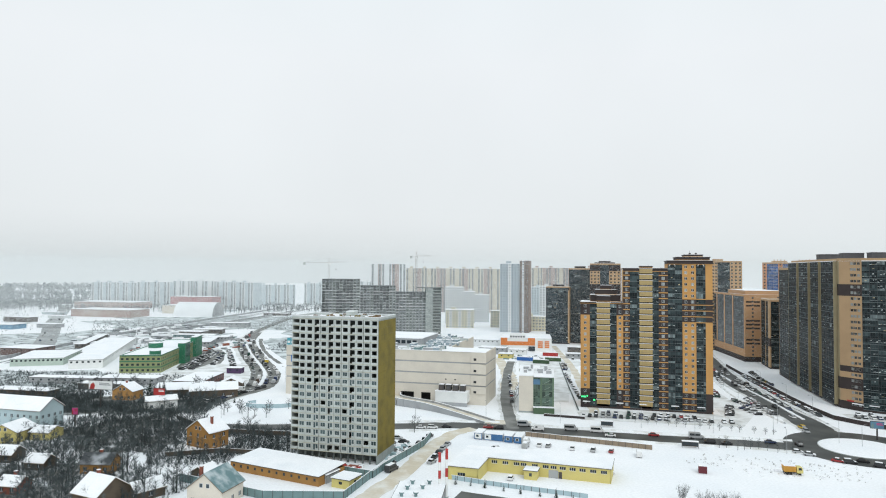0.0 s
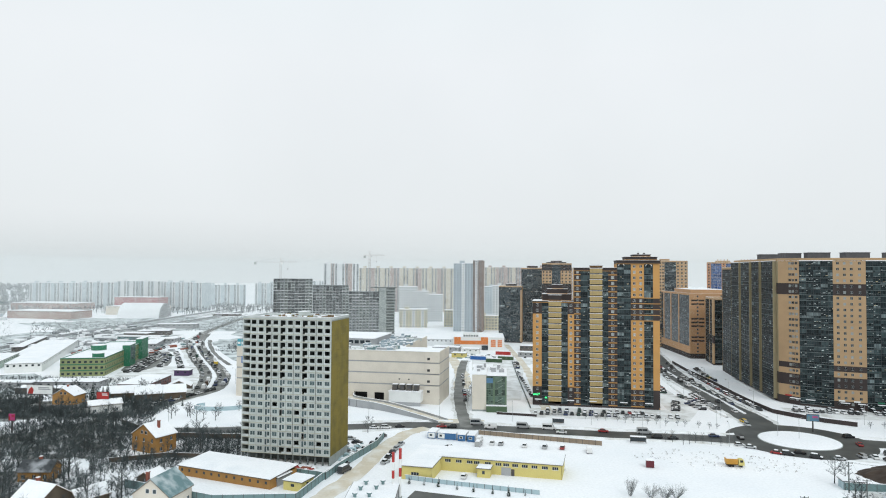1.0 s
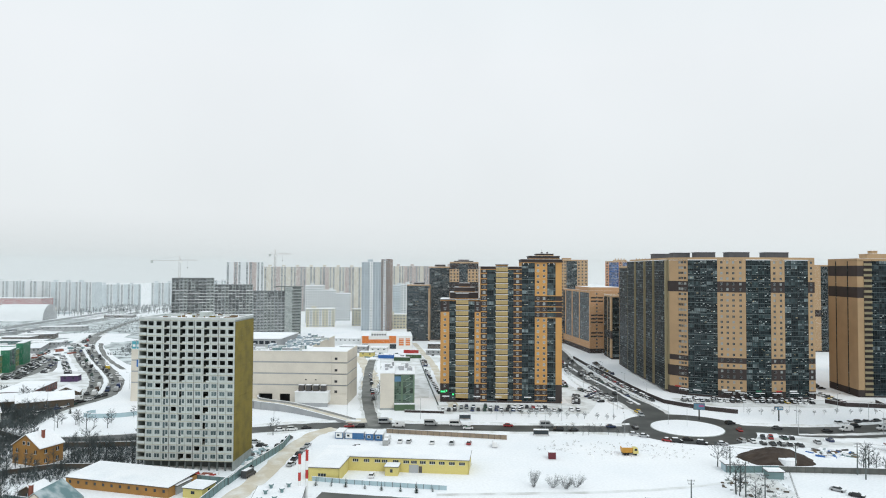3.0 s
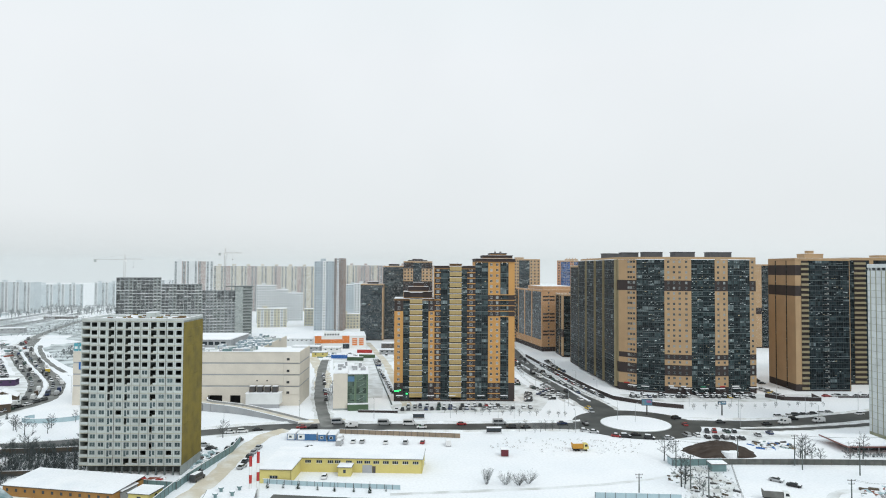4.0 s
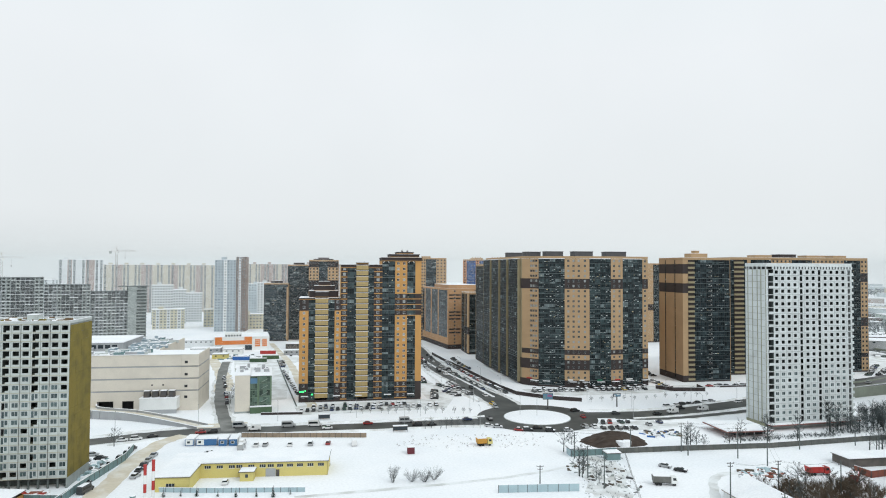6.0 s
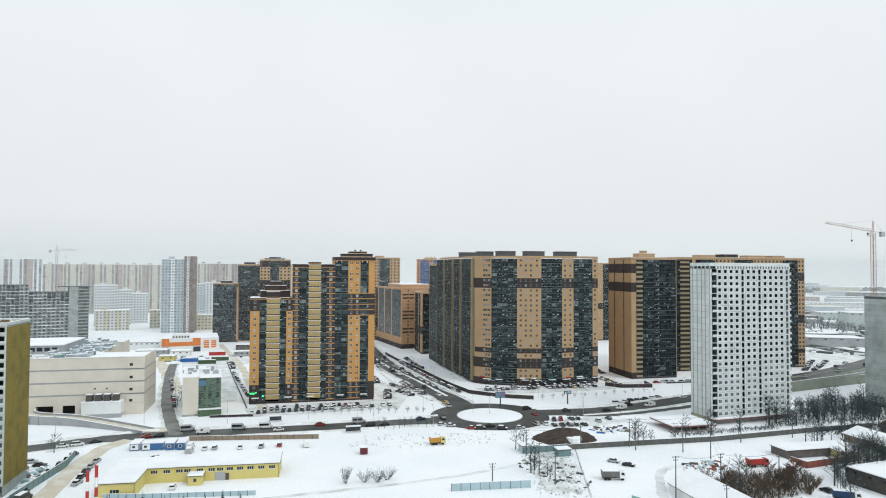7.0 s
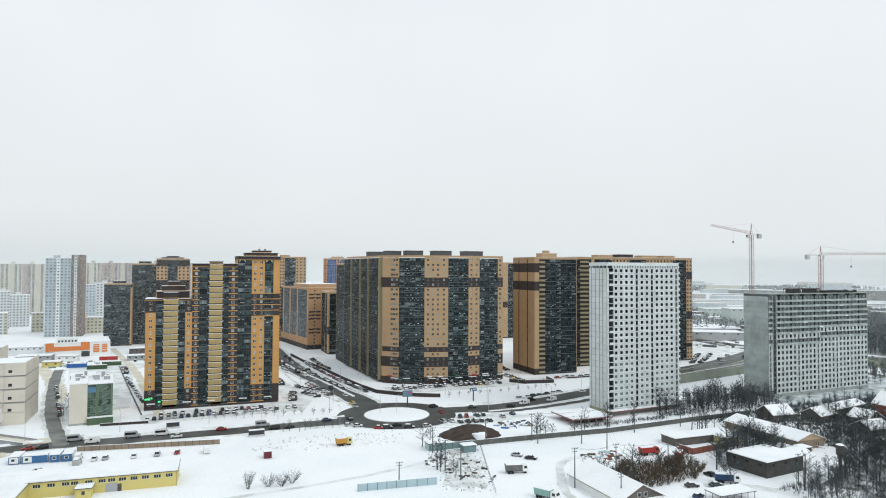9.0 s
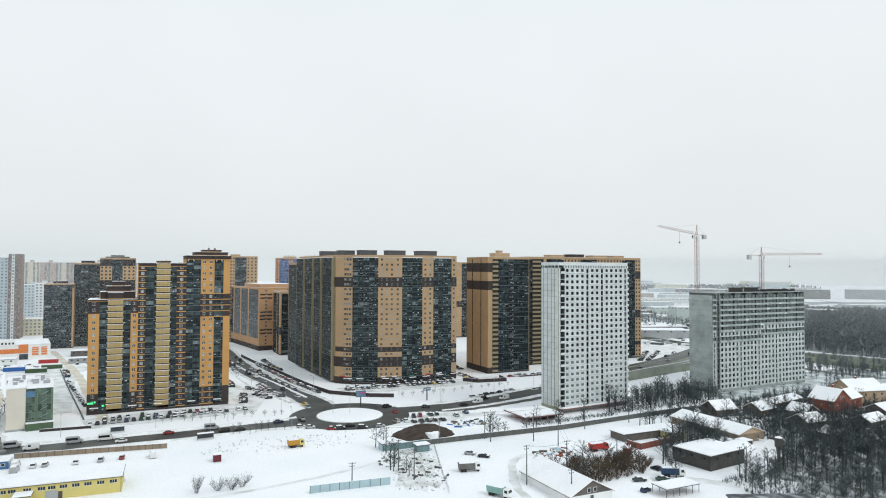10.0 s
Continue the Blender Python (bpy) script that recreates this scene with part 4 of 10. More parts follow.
    strip(B2, L, 0.4, 89.0, 0.05, 0.4, 0, z0)
    part("plinth", B2, DARK_BRICK, o)
    part("loggia_glazing", G, LOGGIA_GLASS, o, "dark glazed loggias", kind="stuff")
    part("loggia_frame", F, LOGGIA_FRAME, o, kind="stuff")
    wm = window_mesh(1.3, 1.35, FRAME_GREY_WHITE, PALE_GLASS, 1, t=0.07)
    for a, d, z, i in wins:
        add_window(o, wm, P, turn(a), a, d, z)
    S = Solid()
    for k in range(len(front) - 1):
        strip(S, P, front[k][0] + 0.001, front[k + 1][0], 0.0, 0.4, H, H + 1.4, 0)
    strip(S, L, 0.0, 89.0, 0.0, 0.4, H, H + 1.4, 0)
    S.hexa([(76.1, -2.7, H), (76.5, -2.7, H), (W, D, H), (W - 0.4, D, H), (76.1, -2.7, H + 1.4), (76.5, -2.7, H + 1.4), (W, D, H + 1.4), (W - 0.4, D, H + 1.4)], 0)
    S.prism(outline, H - 0.2, H + 0.1, 1)
    for a0, a1 in ((10, 25.9), (41.2, 54.6), (62.0, 74.5)):
        strip(S, P, a0 + 0.01, a1, -0.3, 0.0, H - 0.1, H + 0.18, 1)
    for a0, a1, b in spans:
        if not b:
            strip(S, L, a0, a1, -1.9, 0.0, H - 0.1, H + 0.22, 1)
    part("parapet", S, [TAN, SNOW_ROOF], o, "tan parapet with snow on the bay tops")
    for x0, x1, y0 in ((4, 14, 44), (8, 17, 18), (17, 27, 6), (33, 44, 2), (53, 65, 2), (66, 74, 28)):
        S = Solid()
        S.box(x0, x1, y0, y0 + 8, H, H + 4.1, 0)
        for k in range(6):
            x = x0 + (x1 - x0) * k / 5
            S.box(x - 0.1, x + 0.1, y0 - 0.12, y0, H + 0.4, H + 4.1, 0)
        S.box(x0 - 0.3, x1 + 0.3, y0 - 0.3, y0 + 8.3, H + 4.1, H + 4.4, 0)
        S.box(x0, x1, y0, y0 + 8, H + 4.4, H + 4.52, 1)
        part("roof_house", S, [LIFT_SHEET, SNOW_ROOF], o, "grey brown ribbed lift house")
    for a in (8, 15, 31, 39, 48, 57, 66, 76):
        S = Solid()
        strip(S, P, a - 2.2, a + 2.2, -1.5, 0.0, 3.3, 3.55)
        part("shop_canopy", S, SNOW_ROOF, o)
    for a0, a1, m in ((3, 6, RED_PAINT), (28, 31, WHITE), (35, 38, WHITE), (46, 49, GREEN_PAINT), (57, 60, RED_PAINT), (64, 68, WHITE)):
        S = Solid()
        strip(S, P, a0, a1, -0.2, -0.05, 4.0, 4.7)
        part("shop_sign", S, m, o)


courtyard_block()


def glazed_tower(name, label, x, y, th, W, D, fl, fh, front, left, brick, dark_rows, cap=1.2, roof_boxes=(), pane=1.5, base=0, glazing=None):
    """A brick and glass tower farther off. front and left list (from, to, kind): b brick with windows, g glazed, s balconies, p plain brick."""
    o = thing(name, label, "apartment tower", x, y, th)
    r = random.Random(int(x * 7 + y))
    z0 = 1.0
    G, F, B, N = Solid(), Solid(), Solid(), Solid()
    tone = lambda i: 1 if i in dark_rows else 0
    H = z0 + fl * fh
    for side, bays in (("front", front), ("left", left)):
        P, turn = face(side, W, D)
        for a0, a1, kind in bays:
            A = Solid()
            if kind == "g":
                up = base if side == "left" else 0
                glass_bay(G, F, P, a0, a1, z0 + up * fh, fl - up, fh, pane, r)
                if up:
                    brick_bay(A, P, a0, a1, z0, up, fh, [], 1, 1, tone)
            elif kind == "s":
                balcony_bay(o, B, P, turn, a0, a1, z0, fl, fh, 0.5, True)
            else:
                n = max(1, round((a1 - a0) / 3.2)) if kind == "b" else 0
                mids = [a0 + (a1 - a0) * (k + 0.5) / n for k in range(n)]
                pane_quads(N, P, brick_bay(A, P, a0, a1, z0, fl, fh, mids, 1.4, 1.4, tone), 1.4, 1.4)
            if A.f:
                part("wall", A, [brick, DARK_BRICK], o)
    for nm, b, mm in (("side_wall", (W - 0.35, W, 0.0, D, 0, H), brick), ("back_wall", (0, W - 0.35, D - 0.35, D, 0, H), brick),
                      ("plinth", (0.03, W - 0.35, 0.03, 0.36, 0, z0), DARK_BRICK), ("plinth", (0.03, 0.36, 0.36, D - 0.35, 0, z0), DARK_BRICK)):
        B2 = Solid()
        B2.box(*b)
        part(nm, B2, mm, o)
    if G.f:
        part("loggia_glazing", G, glazing or LOGGIA_GLASS, o, kind="stuff")
        part("loggia_frame", F, LOGGIA_FRAME, o, kind="stuff")
    if B.f:
        part("balcony_shade", B, DARK_BRICK, o)
    if N.f:
        part("window_panes", N, GLASS, o, kind="stuff")
    snow_roof(o, W, D, H, parapet=cap, wall=brick)
    if roof_boxes:
        for x0, x1, y0, y1, h, m in roof_boxes:
            S = Solid()
            S.box(x0, x1, y0, y1, H, H + h, m)
            S.box(x0 - 0.2, x1 + 0.2, y0 - 0.2, y1 + 0.2, H + h, H + h + 0.25, m)
            S.box(x0, x1, y0, y1, H + h + 0.25, H + h + 0.4, 2)
            part("roof_house", S, [brick, DARK_BRICK, SNOW_ROOF], o)
    return o


tan_tower = glazed_tower("tan_brick_tower", "tan brick tower with dark brown bands and glazed loggias", 297, 304.5, 105, 31.6, 30, 25, 2.95,
                         [(0, 3.4, "p"), (3.4, 7.6, "s"), (7.6, 31.6, "g")],
                         [(0, 8, "p"), (8, 9, "g"), (9, 20, "p"), (20, 21, "g"), (21, 30, "p")], TAN, (0, 18, 19, 22, 23), 1.0,
                         ((9, 20, 6, 14, 3.4, 0), (12, 15, 7, 11, 5.2, 0)), 1.3)
# a column of small white-edged balconies up the glazed bay
S = Solid()
S.box(-1.0, 1.0, -0.9, -0.02, 0, 0.14, 0)
S.box(0.9, 1.0, -0.9, -0.02, 0.14, 1.15, 0)
S.box(-1.0, 0.9, -0.9, -0.8, 0.14, 0.55, 1)
S = S.mesh("small_balcony", [PALE_CONCRETE, DARK_BRICK])
for i in range(24):
    at("small_balcony", S, tan_tower, 17.6, 0, 1.9 + i * 2.95)


# ---- brick towers behind ----
glazed_tower("dark_glazed_tower", "dark glazed apartment tower with a brick edge", 98, 626, 105, 22, 20, 18, 2.9, [(0, 20.5, "g"), (20.5, 22, "p")], [(0, 20, "g")], TAN, (17,), 0.8,
             ((6, 16, 5, 14, 2.5, 1),), 1.8, glazing=SKY_TINT_LOGGIA)
glazed_tower("tall_dark_tower", "tall dark glazed apartment tower", 121, 632, 105, 23, 20, 24, 2.9, [(0, 23, "g")], [(0, 20, "g")], TAN, (), 0.8, ((5, 15, 5, 14, 2.5, 1),), 1.8, glazing=SKY_TINT_LOGGIA)
glazed_tower("orange_top_tower", "orange brick tower with a dark middle bay", 134, 600, 105, 27, 20, 25, 2.95, [(0, 9, "b"), (9, 17, "g"), (17, 27, "b")], [(0, 20, "p")], TAN,
             (16, 17, 18, 23, 24), 1.0, ((4, 22, 3, 16, 1.8, 1), (8, 18, 5, 13, 3.0, 1)), 1.8, glazing=SKY_TINT_LOGGIA)
glazed_tower("glazed_brick_tower", "brick tower with glazed loggias and a flat roof", 238, 583, 105, 25, 20, 26, 2.95, [(0, 5, "b"), (5, 15, "g"), (15, 25, "b")], [(0, 20, "g")], TAN,
             (5, 6), 0.8, ((2, 10, 4, 12, 2.2, 0),), 1.8, glazing=SKY_TINT_LOGGIA)
long_block = glazed_tower("orange_long_block", "long orange brick block with grey glazed side bays", 232, 506.5, 96, 62, 95, 17, 2.9,
             [(0, 4, "p"), (4, 8, "b"), (8, 24, "p"), (24, 30, "g"), (30, 62, "b")],
             [(0, 5, "p"), (5, 25, "g"), (25, 28, "p"), (28, 45, "g"), (45, 48, "p"), (48, 66, "g"), (66, 69, "p"), (69, 93, "g"), (93, 95, "p")],
             surface("burnt_orange_brick", (0.50, 0.295, 0.155), 0.85, (0.43, 0.255, 0.135), 0.15, 9.0, 0.6, 0.15), (0,), 1.2, ((2, 30, 4, 45, 3.8, 0),), 2.0, 3, SKY_TINT_LOGGIA)
S = Solid()
for i in (4, 5, 8, 9, 10, 14, 15):
    for a in (1.0, 6.9):
        S.box(a, a + 4.3, -0.08, 0.05, 1.0 + i * 2.9 + 0.7, 1.0 + i * 2.9 + 2.0)
part("dark_brick_panel", S, DARK_BRICK, long_block, "short dark brick panels between the windows", kind="stuff")
glazed_tower("striped_corner_wing", "dark glazed wing with a tan brick head", 219.5, 416, 104.5, 30, 30, 24, 2.9, [(0, 30, "p")], [(0, 29.4, "g"), (29.4, 30, "p")], TAN, (10, 11), 1.0, (), 1.8)
glazed_tower("low_tan_wing", "tan brick wing with narrow dark window bays", 233, 470, 104.5, 30, 28, 16, 2.95, [(0, 1, "p"), (1, 12, "g"), (12, 30, "b")], [(0, 14, "g"), (14, 16, "p"), (16, 23, "g"), (23, 28, "p")],
             TAN, (5, 6), 1.0, (), 1.8)
glazed_tower("balcony_striped_block", "long tan block striped with rows of balconies", 346.5, 314, 105, 102, 22, 25, 2.98,
             [(0, 3, "g"), (3, 10, "s"), (10, 12.5, "g"), (12.5, 15, "p"), (15, 30, "g"), (30, 45, "b"), (45, 60, "g"), (60, 84, "b"), (84, 96.5, "g"), (96.5, 102, "b")], [(0, 22, "p")], TAN, (3, 10, 11, 20, 21), 1.2,
             ((22, 34, 5, 14, 2.6, 0), (40, 52, 5, 14, 3.2, 1), (60, 74, 5, 14, 2.6, 0), (80, 90, 5, 14, 2.6, 0)), 1.6)
glazed_tower("striped_back_block", "tan apartment block striped with balconies", 409, 490, 105, 57, 20, 25, 2.9, [(0, 14, "s"), (14, 20, "g"), (20, 26, "p"), (26, 40, "g"), (40, 57, "b")], [(0, 20, "p")], TAN, (10, 11), 0.8, (), 1.8)


def blue_tower():
    """The orange tower with blue glazed bays far behind."""
    W, D, fl, fh, z0 = 50, 26, 26, 2.95, 1.0
    o = thing("blue_bay_tower", "orange brick tower with blue glazed bays", "apartment tower", 318, 655, 118)
    P, t = face("front", W, D)
    A, N, B = Solid(), Solid(), Solid()
    op = []
    for a0, a1 in ((0, 4), (14, 18), (28, 50)):
        n = max(1, int((a1 - a0) / 4))
        op += brick_bay(A, P, a0, a1, z0, fl, fh, [a0 + (a1 - a0) * (k + 0.5) / n for k in range(n)], 1.5, 1.5, lambda i: 0)
    pane_quads(N, P, op, 1.5, 1.5)
    r = random.Random(2)
    F = Solid()
    for a0, a1 in ((4, 14), (18, 28)):
        glass_bay(B, F, P, a0, a1, z0, fl, fh, 2.0, r)
    H = z0 + fl * fh
    A.box(0, 0.4, 0.4, D, 0, H)
    A.box(W - 0.4, W, 0, D, 0, H)
    A.box(0.4, W - 0.4, D - 0.4, D, 0, H)
    part("wall", A, surface("pale_orange_brick", (0.50, 0.25, 0.13), 0.85, None, 0.2, 6.0, 0.5, 0.1), o)
    part("blue_glazing", B, [BLUE_GLASS] * 5, o, "blue glazed bays", kind="stuff")
    part("bay_frame", F, [GREY, GREY, GREY], o, kind="stuff")
    part("window_panes", N, GLASS, o, kind="stuff")
    snow_roof(o, W, D, H, parapet=1.0, wall=TAN)
    S = Solid()
    for x in (8, 30):
        S.box(x, x + 14, 6, 16, H, H + 2.6)
        for k in range(4):
            S.box(x + 2 + k * 3, x + 2.8 + k * 3, 8, 9, H + 2.6, H + 4.0)
    part("roof_house", S, TAN, o)


BLUE_GLASS = surface("blue_glass", (0.03, 0.085, 0.25), 0.15, (0.05, 0.12, 0.30), 0.3, 2.0, 0.7, 0, by="island", spread=0.5)
blue_tower()


# ---- shopping centre ----
def shopping_centre():
    """The long cream building with grooves, loading bays, a service block and a snowy plant roof."""
    W, D, H = 112.0, 80.0, 25.6
    o = thing("shopping_centre", "long cream shopping centre with grey grooves and a snowy roof", "shopping centre", -86, 364, 105)
    P, t = face("front", W, D)
    # a front range, and a deeper range behind that stops short of the street
    courses = [(5.6, 9.2), (9.9, 14.9), (15.6, 20.6), (21.3, H + 1.0)]
    D1 = 27.0

    def block(name, mat, *boxes):
        A = Solid()
        for b in boxes:
            A.box(*b)
        part(name, A, mat, o)
    for za, zb in courses:
        block("wall_course", CREAM, (0, W - 8.0, 0, 0.6, za, zb))
        block("corner_course", CREAM, (W - 7.9, W, -0.35, 0.6, za, zb), (W - 0.6, W, 0.6, D1, za, zb))
        block("end_course", CREAM, (0, 0.6, 0.6, D, za, zb))
    block("groove_wall", GREY, (0.12, W - 0.12, 0.15, 0.7, 5.6, H))
    block("groove_wall", GREY, (W - 0.7, W - 0.15, 0.7, D1 - 0.2, 5.6, H))
    block("groove_wall", GREY, (0.15, 0.7, 0.7, D - 0.2, 5.6, H))
    block("back_wall", CREAM, (88, W, D1 - 0.6, D1, 0, H))
    block("back_wall", CREAM, (87.4, 88, D1, D, 0, H + 0.8))
    block("back_wall", CREAM, (0, 87.4, D - 0.6, D, 0, H))
    for a0, a1 in ((0, 4), (8, 12), (16, 20), (24, 28), (32, 36), (40, 44), (48, 52), (56, 59.5), (63, 66.6), (73.8, 77.6), (82.8, 86.4), (90, W)):
        block("pier", CREAM, (a0, a1, 0.0, 0.7, 0, 5.0))
    block("lintel", CREAM, (0.0, W, 0.0, 0.7, 5.0, 5.6))
    block("side_wall", CREAM, (W - 0.6, W, 0.7, D1, 0, 5.6))
    block("side_wall", CREAM, (0, 0.6, 0.7, D, 0, 5.6))
    # near-black wall behind the piers paints the shade inside the bays
    S = Solid()
    S.box(0.6, 90, 6.5, 7.0, 0, 5.6)
    part("loading_bay", S, DARK, o, "near-black back wall for the shade in the loading bays")
    S = Solid()
    S.box(0.6, W - 0.6, 0.6, D1 - 0.6, H - 0.5, H + 0.1, 0)
    S.box(0.6, 87.4, D1 - 0.6, D - 0.6, H - 0.5, H + 0.1, 0)
    S.box(-0.1, W + 0.1, -0.4, 0.3, H + 1.0, H + 1.18, 0)
    part("roof", S, SNOW_ROOF, o, "flat roof under snow")
    r = random.Random(4)
    unit = [Solid(), Solid()]
    unit[0].box(0, 3.2, 0, 2.2, 0, 1.8, 0)
    unit[0].box(-0.1, 3.3, -0.1, 2.3, 1.8, 2.0, 1)
    unit[0].ring(0.9, 1.1, 1.8, 2.15, 0.7, 10, 0)
    unit[1].box(0, 7.5, 0, 2.6, 0, 1.3, 0)
    unit[1].box(0, 7.5, 0, 2.6, 1.3, 1.45, 1)
    unit[1].box(1, 2.5, 0.4, 2.0, 1.45, 2.6, 0)
    ms = [u.mesh("roof_unit", [surface("galvanised_sheet", (0.30, 0.37, 0.41), 0.5, (0.22, 0.28, 0.32), 0.4, 4.0, 0.6, 0.05), SNOW_ROOF]) for u in unit]
    for k in range(120):
        at("roof_unit", ms[k % 2], o, 5 + r.random() * 78, 5 + r.random() * 70, H + 0.1, r.choice((0, 90)))
    S = Solid()
    for k in range(230):
        x, y, l, w = 3 + r.random() * 83, 4 + r.random() * 72, r.uniform(0.6, 6.0), r.uniform(0.4, 1.4)
        if 18 < x < 72 and 23 < y < 62:
            continue
        if r.random() < 0.5:
            l, w = w, l
        h = r.uniform(0.5, 2.0)
        S.box(x, x + l, y, y + w, H + 0.1, H + h, k % 3)
        if k % 3 != 2:
            S.box(x, x + l, y, y + w, H + h, H + h + 0.14, 3)
    part("roof_clutter", S, [GREY, TEAL, PALE_CONCRETE, SNOW_ROOF], o, "ducts, curbs and small plant half under snow", kind="stuff")
    S = Solid()
    S.box(20, 70, 25, 60, H + 0.1, H + 4.2, 0)
    S.box(19.7, 70.3, 24.7, 60.3, H + 4.2, H + 4.6, 1)
    for k in range(14):
        S.box(22 + k * 3.3, 24.4 + k * 3.3, 24.85, 25.0, H + 1.4, H + 3.2, 2)
    part("roof_storey", S, [GREY, SNOW_ROOF, GLASS], o, "set-back glazed roof storey under snow")
    # service block with four ventilators
    S = Solid()
    S.box(87, 103.5, -6, 0, 1.8, 7.0, 0)
    S.box(86.8, 103.7, -6.2, -0.1, 7.0, 7.25, 1)
    S.box(87, 103.5, -6.2, -6.0, 0.0, 1.8, 2)
    part("service_block", S, [WHITE, SNOW_ROOF, GREY], o, "white service block")
    v = Solid()
    v.hexa([(0, -4.2, 0), (2.6, -4.2, 0), (2.6, -1.2, 0), (0, -1.2, 0), (0, -3.6, 2.6), (2.6, -3.6, 2.6), (2.6, -1.2, 2.9), (0, -1.2, 2.9)], 0)
    v.box(-0.1, 2.7, -3.8, -1.1, 2.9, 3.1, 1)
    vm = v.mesh("ventilator", [STEEL, SNOW_ROOF])
    for k in range(4):
        at("ventilator", vm, o, 88.2 + k * 3.7, 0, 7.2)
    for x, z, w, h, y in [(105.6, z, 1.4, 1.2, -0.36) for z in (22.4, 16.6, 11.0, 5.9)] + [(90.5, 12.0, 0.8, 0.6, 0.0), (95.5, 12.0, 0.8, 0.6, 0.0)]:
        S = Solid()
        S.box(x, x + w, y - 0.06, y, z, z + h)
        part("vent_grille", S, DARK, o)
    # signs on the far end: plain coloured shapes
    teal_sign = surface("teal_sign", (0.08, 0.35, 0.42), 0.5)
    for x, w in ((0.5, 2.0), (3.0, 1.2), (4.8, 2.2)):
        S = Solid()
        S.box(x, x + w, -0.3, 0.1, H + 1.2, H + 5.0, 0)
        S.box(x + 0.3, x + w - 0.3, -0.34, -0.3, H + 2.2, H + 3.4, 1)
        part("wall_sign", S, [teal_sign, WHITE], o, "teal sign on the roof edge")
    S = Solid()
    S.box(3.0, 7.5, -0.3, -0.05, 17.6, 21.2)
    part("wall_sign", S, BLUE_PAINT, o, "blue sign on the wall")
    # entrance ramp with a pale parapet
    S = Solid()
    line = smooth([(62, 6, 3.2), (67, -8, 3.0), (87, -16, 2.4), (106, -27, 1.2), (121, -37, 0.2)], 5)
    for off, m in ((-3.2, 0), (3.2, 0)):
        for p, q in zip(line, line[1:]):
            d = (q - p).normalized()
            s = Vector((d.y, -d.x, 0)) * off
            a, b = p + s, q + s
            w = Vector((d.y, -d.x, 0)) * 0.2
            S.hexa([(*(a - w).xy, 0), (*(a + w).xy, 0), (*(b + w).xy, 0), (*(b - w).xy, 0), (*(a - w).xy, a.z + 0.9), (*(a + w).xy, a.z + 0.9), (*(b + w).xy, b.z + 0.9), (*(b - w).xy, b.z + 0.9)], 0)
            S.hexa([(*(a - w * 1.5).xy, a.z + 0.9), (*(a + w * 1.5).xy, a.z + 0.9), (*(b + w * 1.5).xy, b.z + 0.9), (*(b - w * 1.5).xy, b.z + 0.9),
                    (*(a - w * 1.5).xy, a.z + 1.02), (*(a + w * 1.5).xy, a.z + 1.02), (*(b + w * 1.5).xy, b.z + 1.02), (*(b - w * 1.5).xy, b.z + 1.02)], 2)
    for p, q in zip(line, line[1:]):
        d = (q - p).normalized()
        s = Vector((d.y, -d.x, 0)) * 3.1
        S.quad(tuple(p - s), tuple(p + s), tuple(q + s), tuple(q - s), 1)
    part("ramp", S, [GREY, SAND_SNOW, SNOW_ROOF], o, "curved loading ramp with a pale parapet")


shopping_centre()


def office(name, label, x, y, th, W, D, H, mats, floors, cols, band=None, cat="building", win=(1.6, 1.5), roof=True, side_cols=0):
    """A plain low building with real window openings on its front and sides. mats: wall, then optional band material."""
    o = thing(name, label, cat, x, y, th)
    A, N = Solid(), Solid()
    fh = H / floors
    ww, wh = win
    for side, L, n in (("front", W, cols), ("left", D, side_cols), ("right", D, side_cols)):
        P, t = face(side, W, D)
        mids = [L * (k + 0.5) / n for k in range(n)] if n else []
        tone = (lambda i: 1 if i in band else 0) if band else (lambda i: 0)
        pane_quads(N, P, brick_bay(A, P, 0, L, 0, floors, fh, mids, ww, min(wh, fh - 1.0), tone, sill=min(0.9, fh * 0.3)), ww, min(wh, fh - 1.0))
    A.box(0, W, D - 0.3, D, 0, H, 0)
    part("wall", A, mats, o)
    if N.f:
        part("window_panes", N, GLASS, o, kind="stuff")
    if roof:
        snow_roof(o, W, D, H, parapet=0.5, wall=mats[0])
    return o


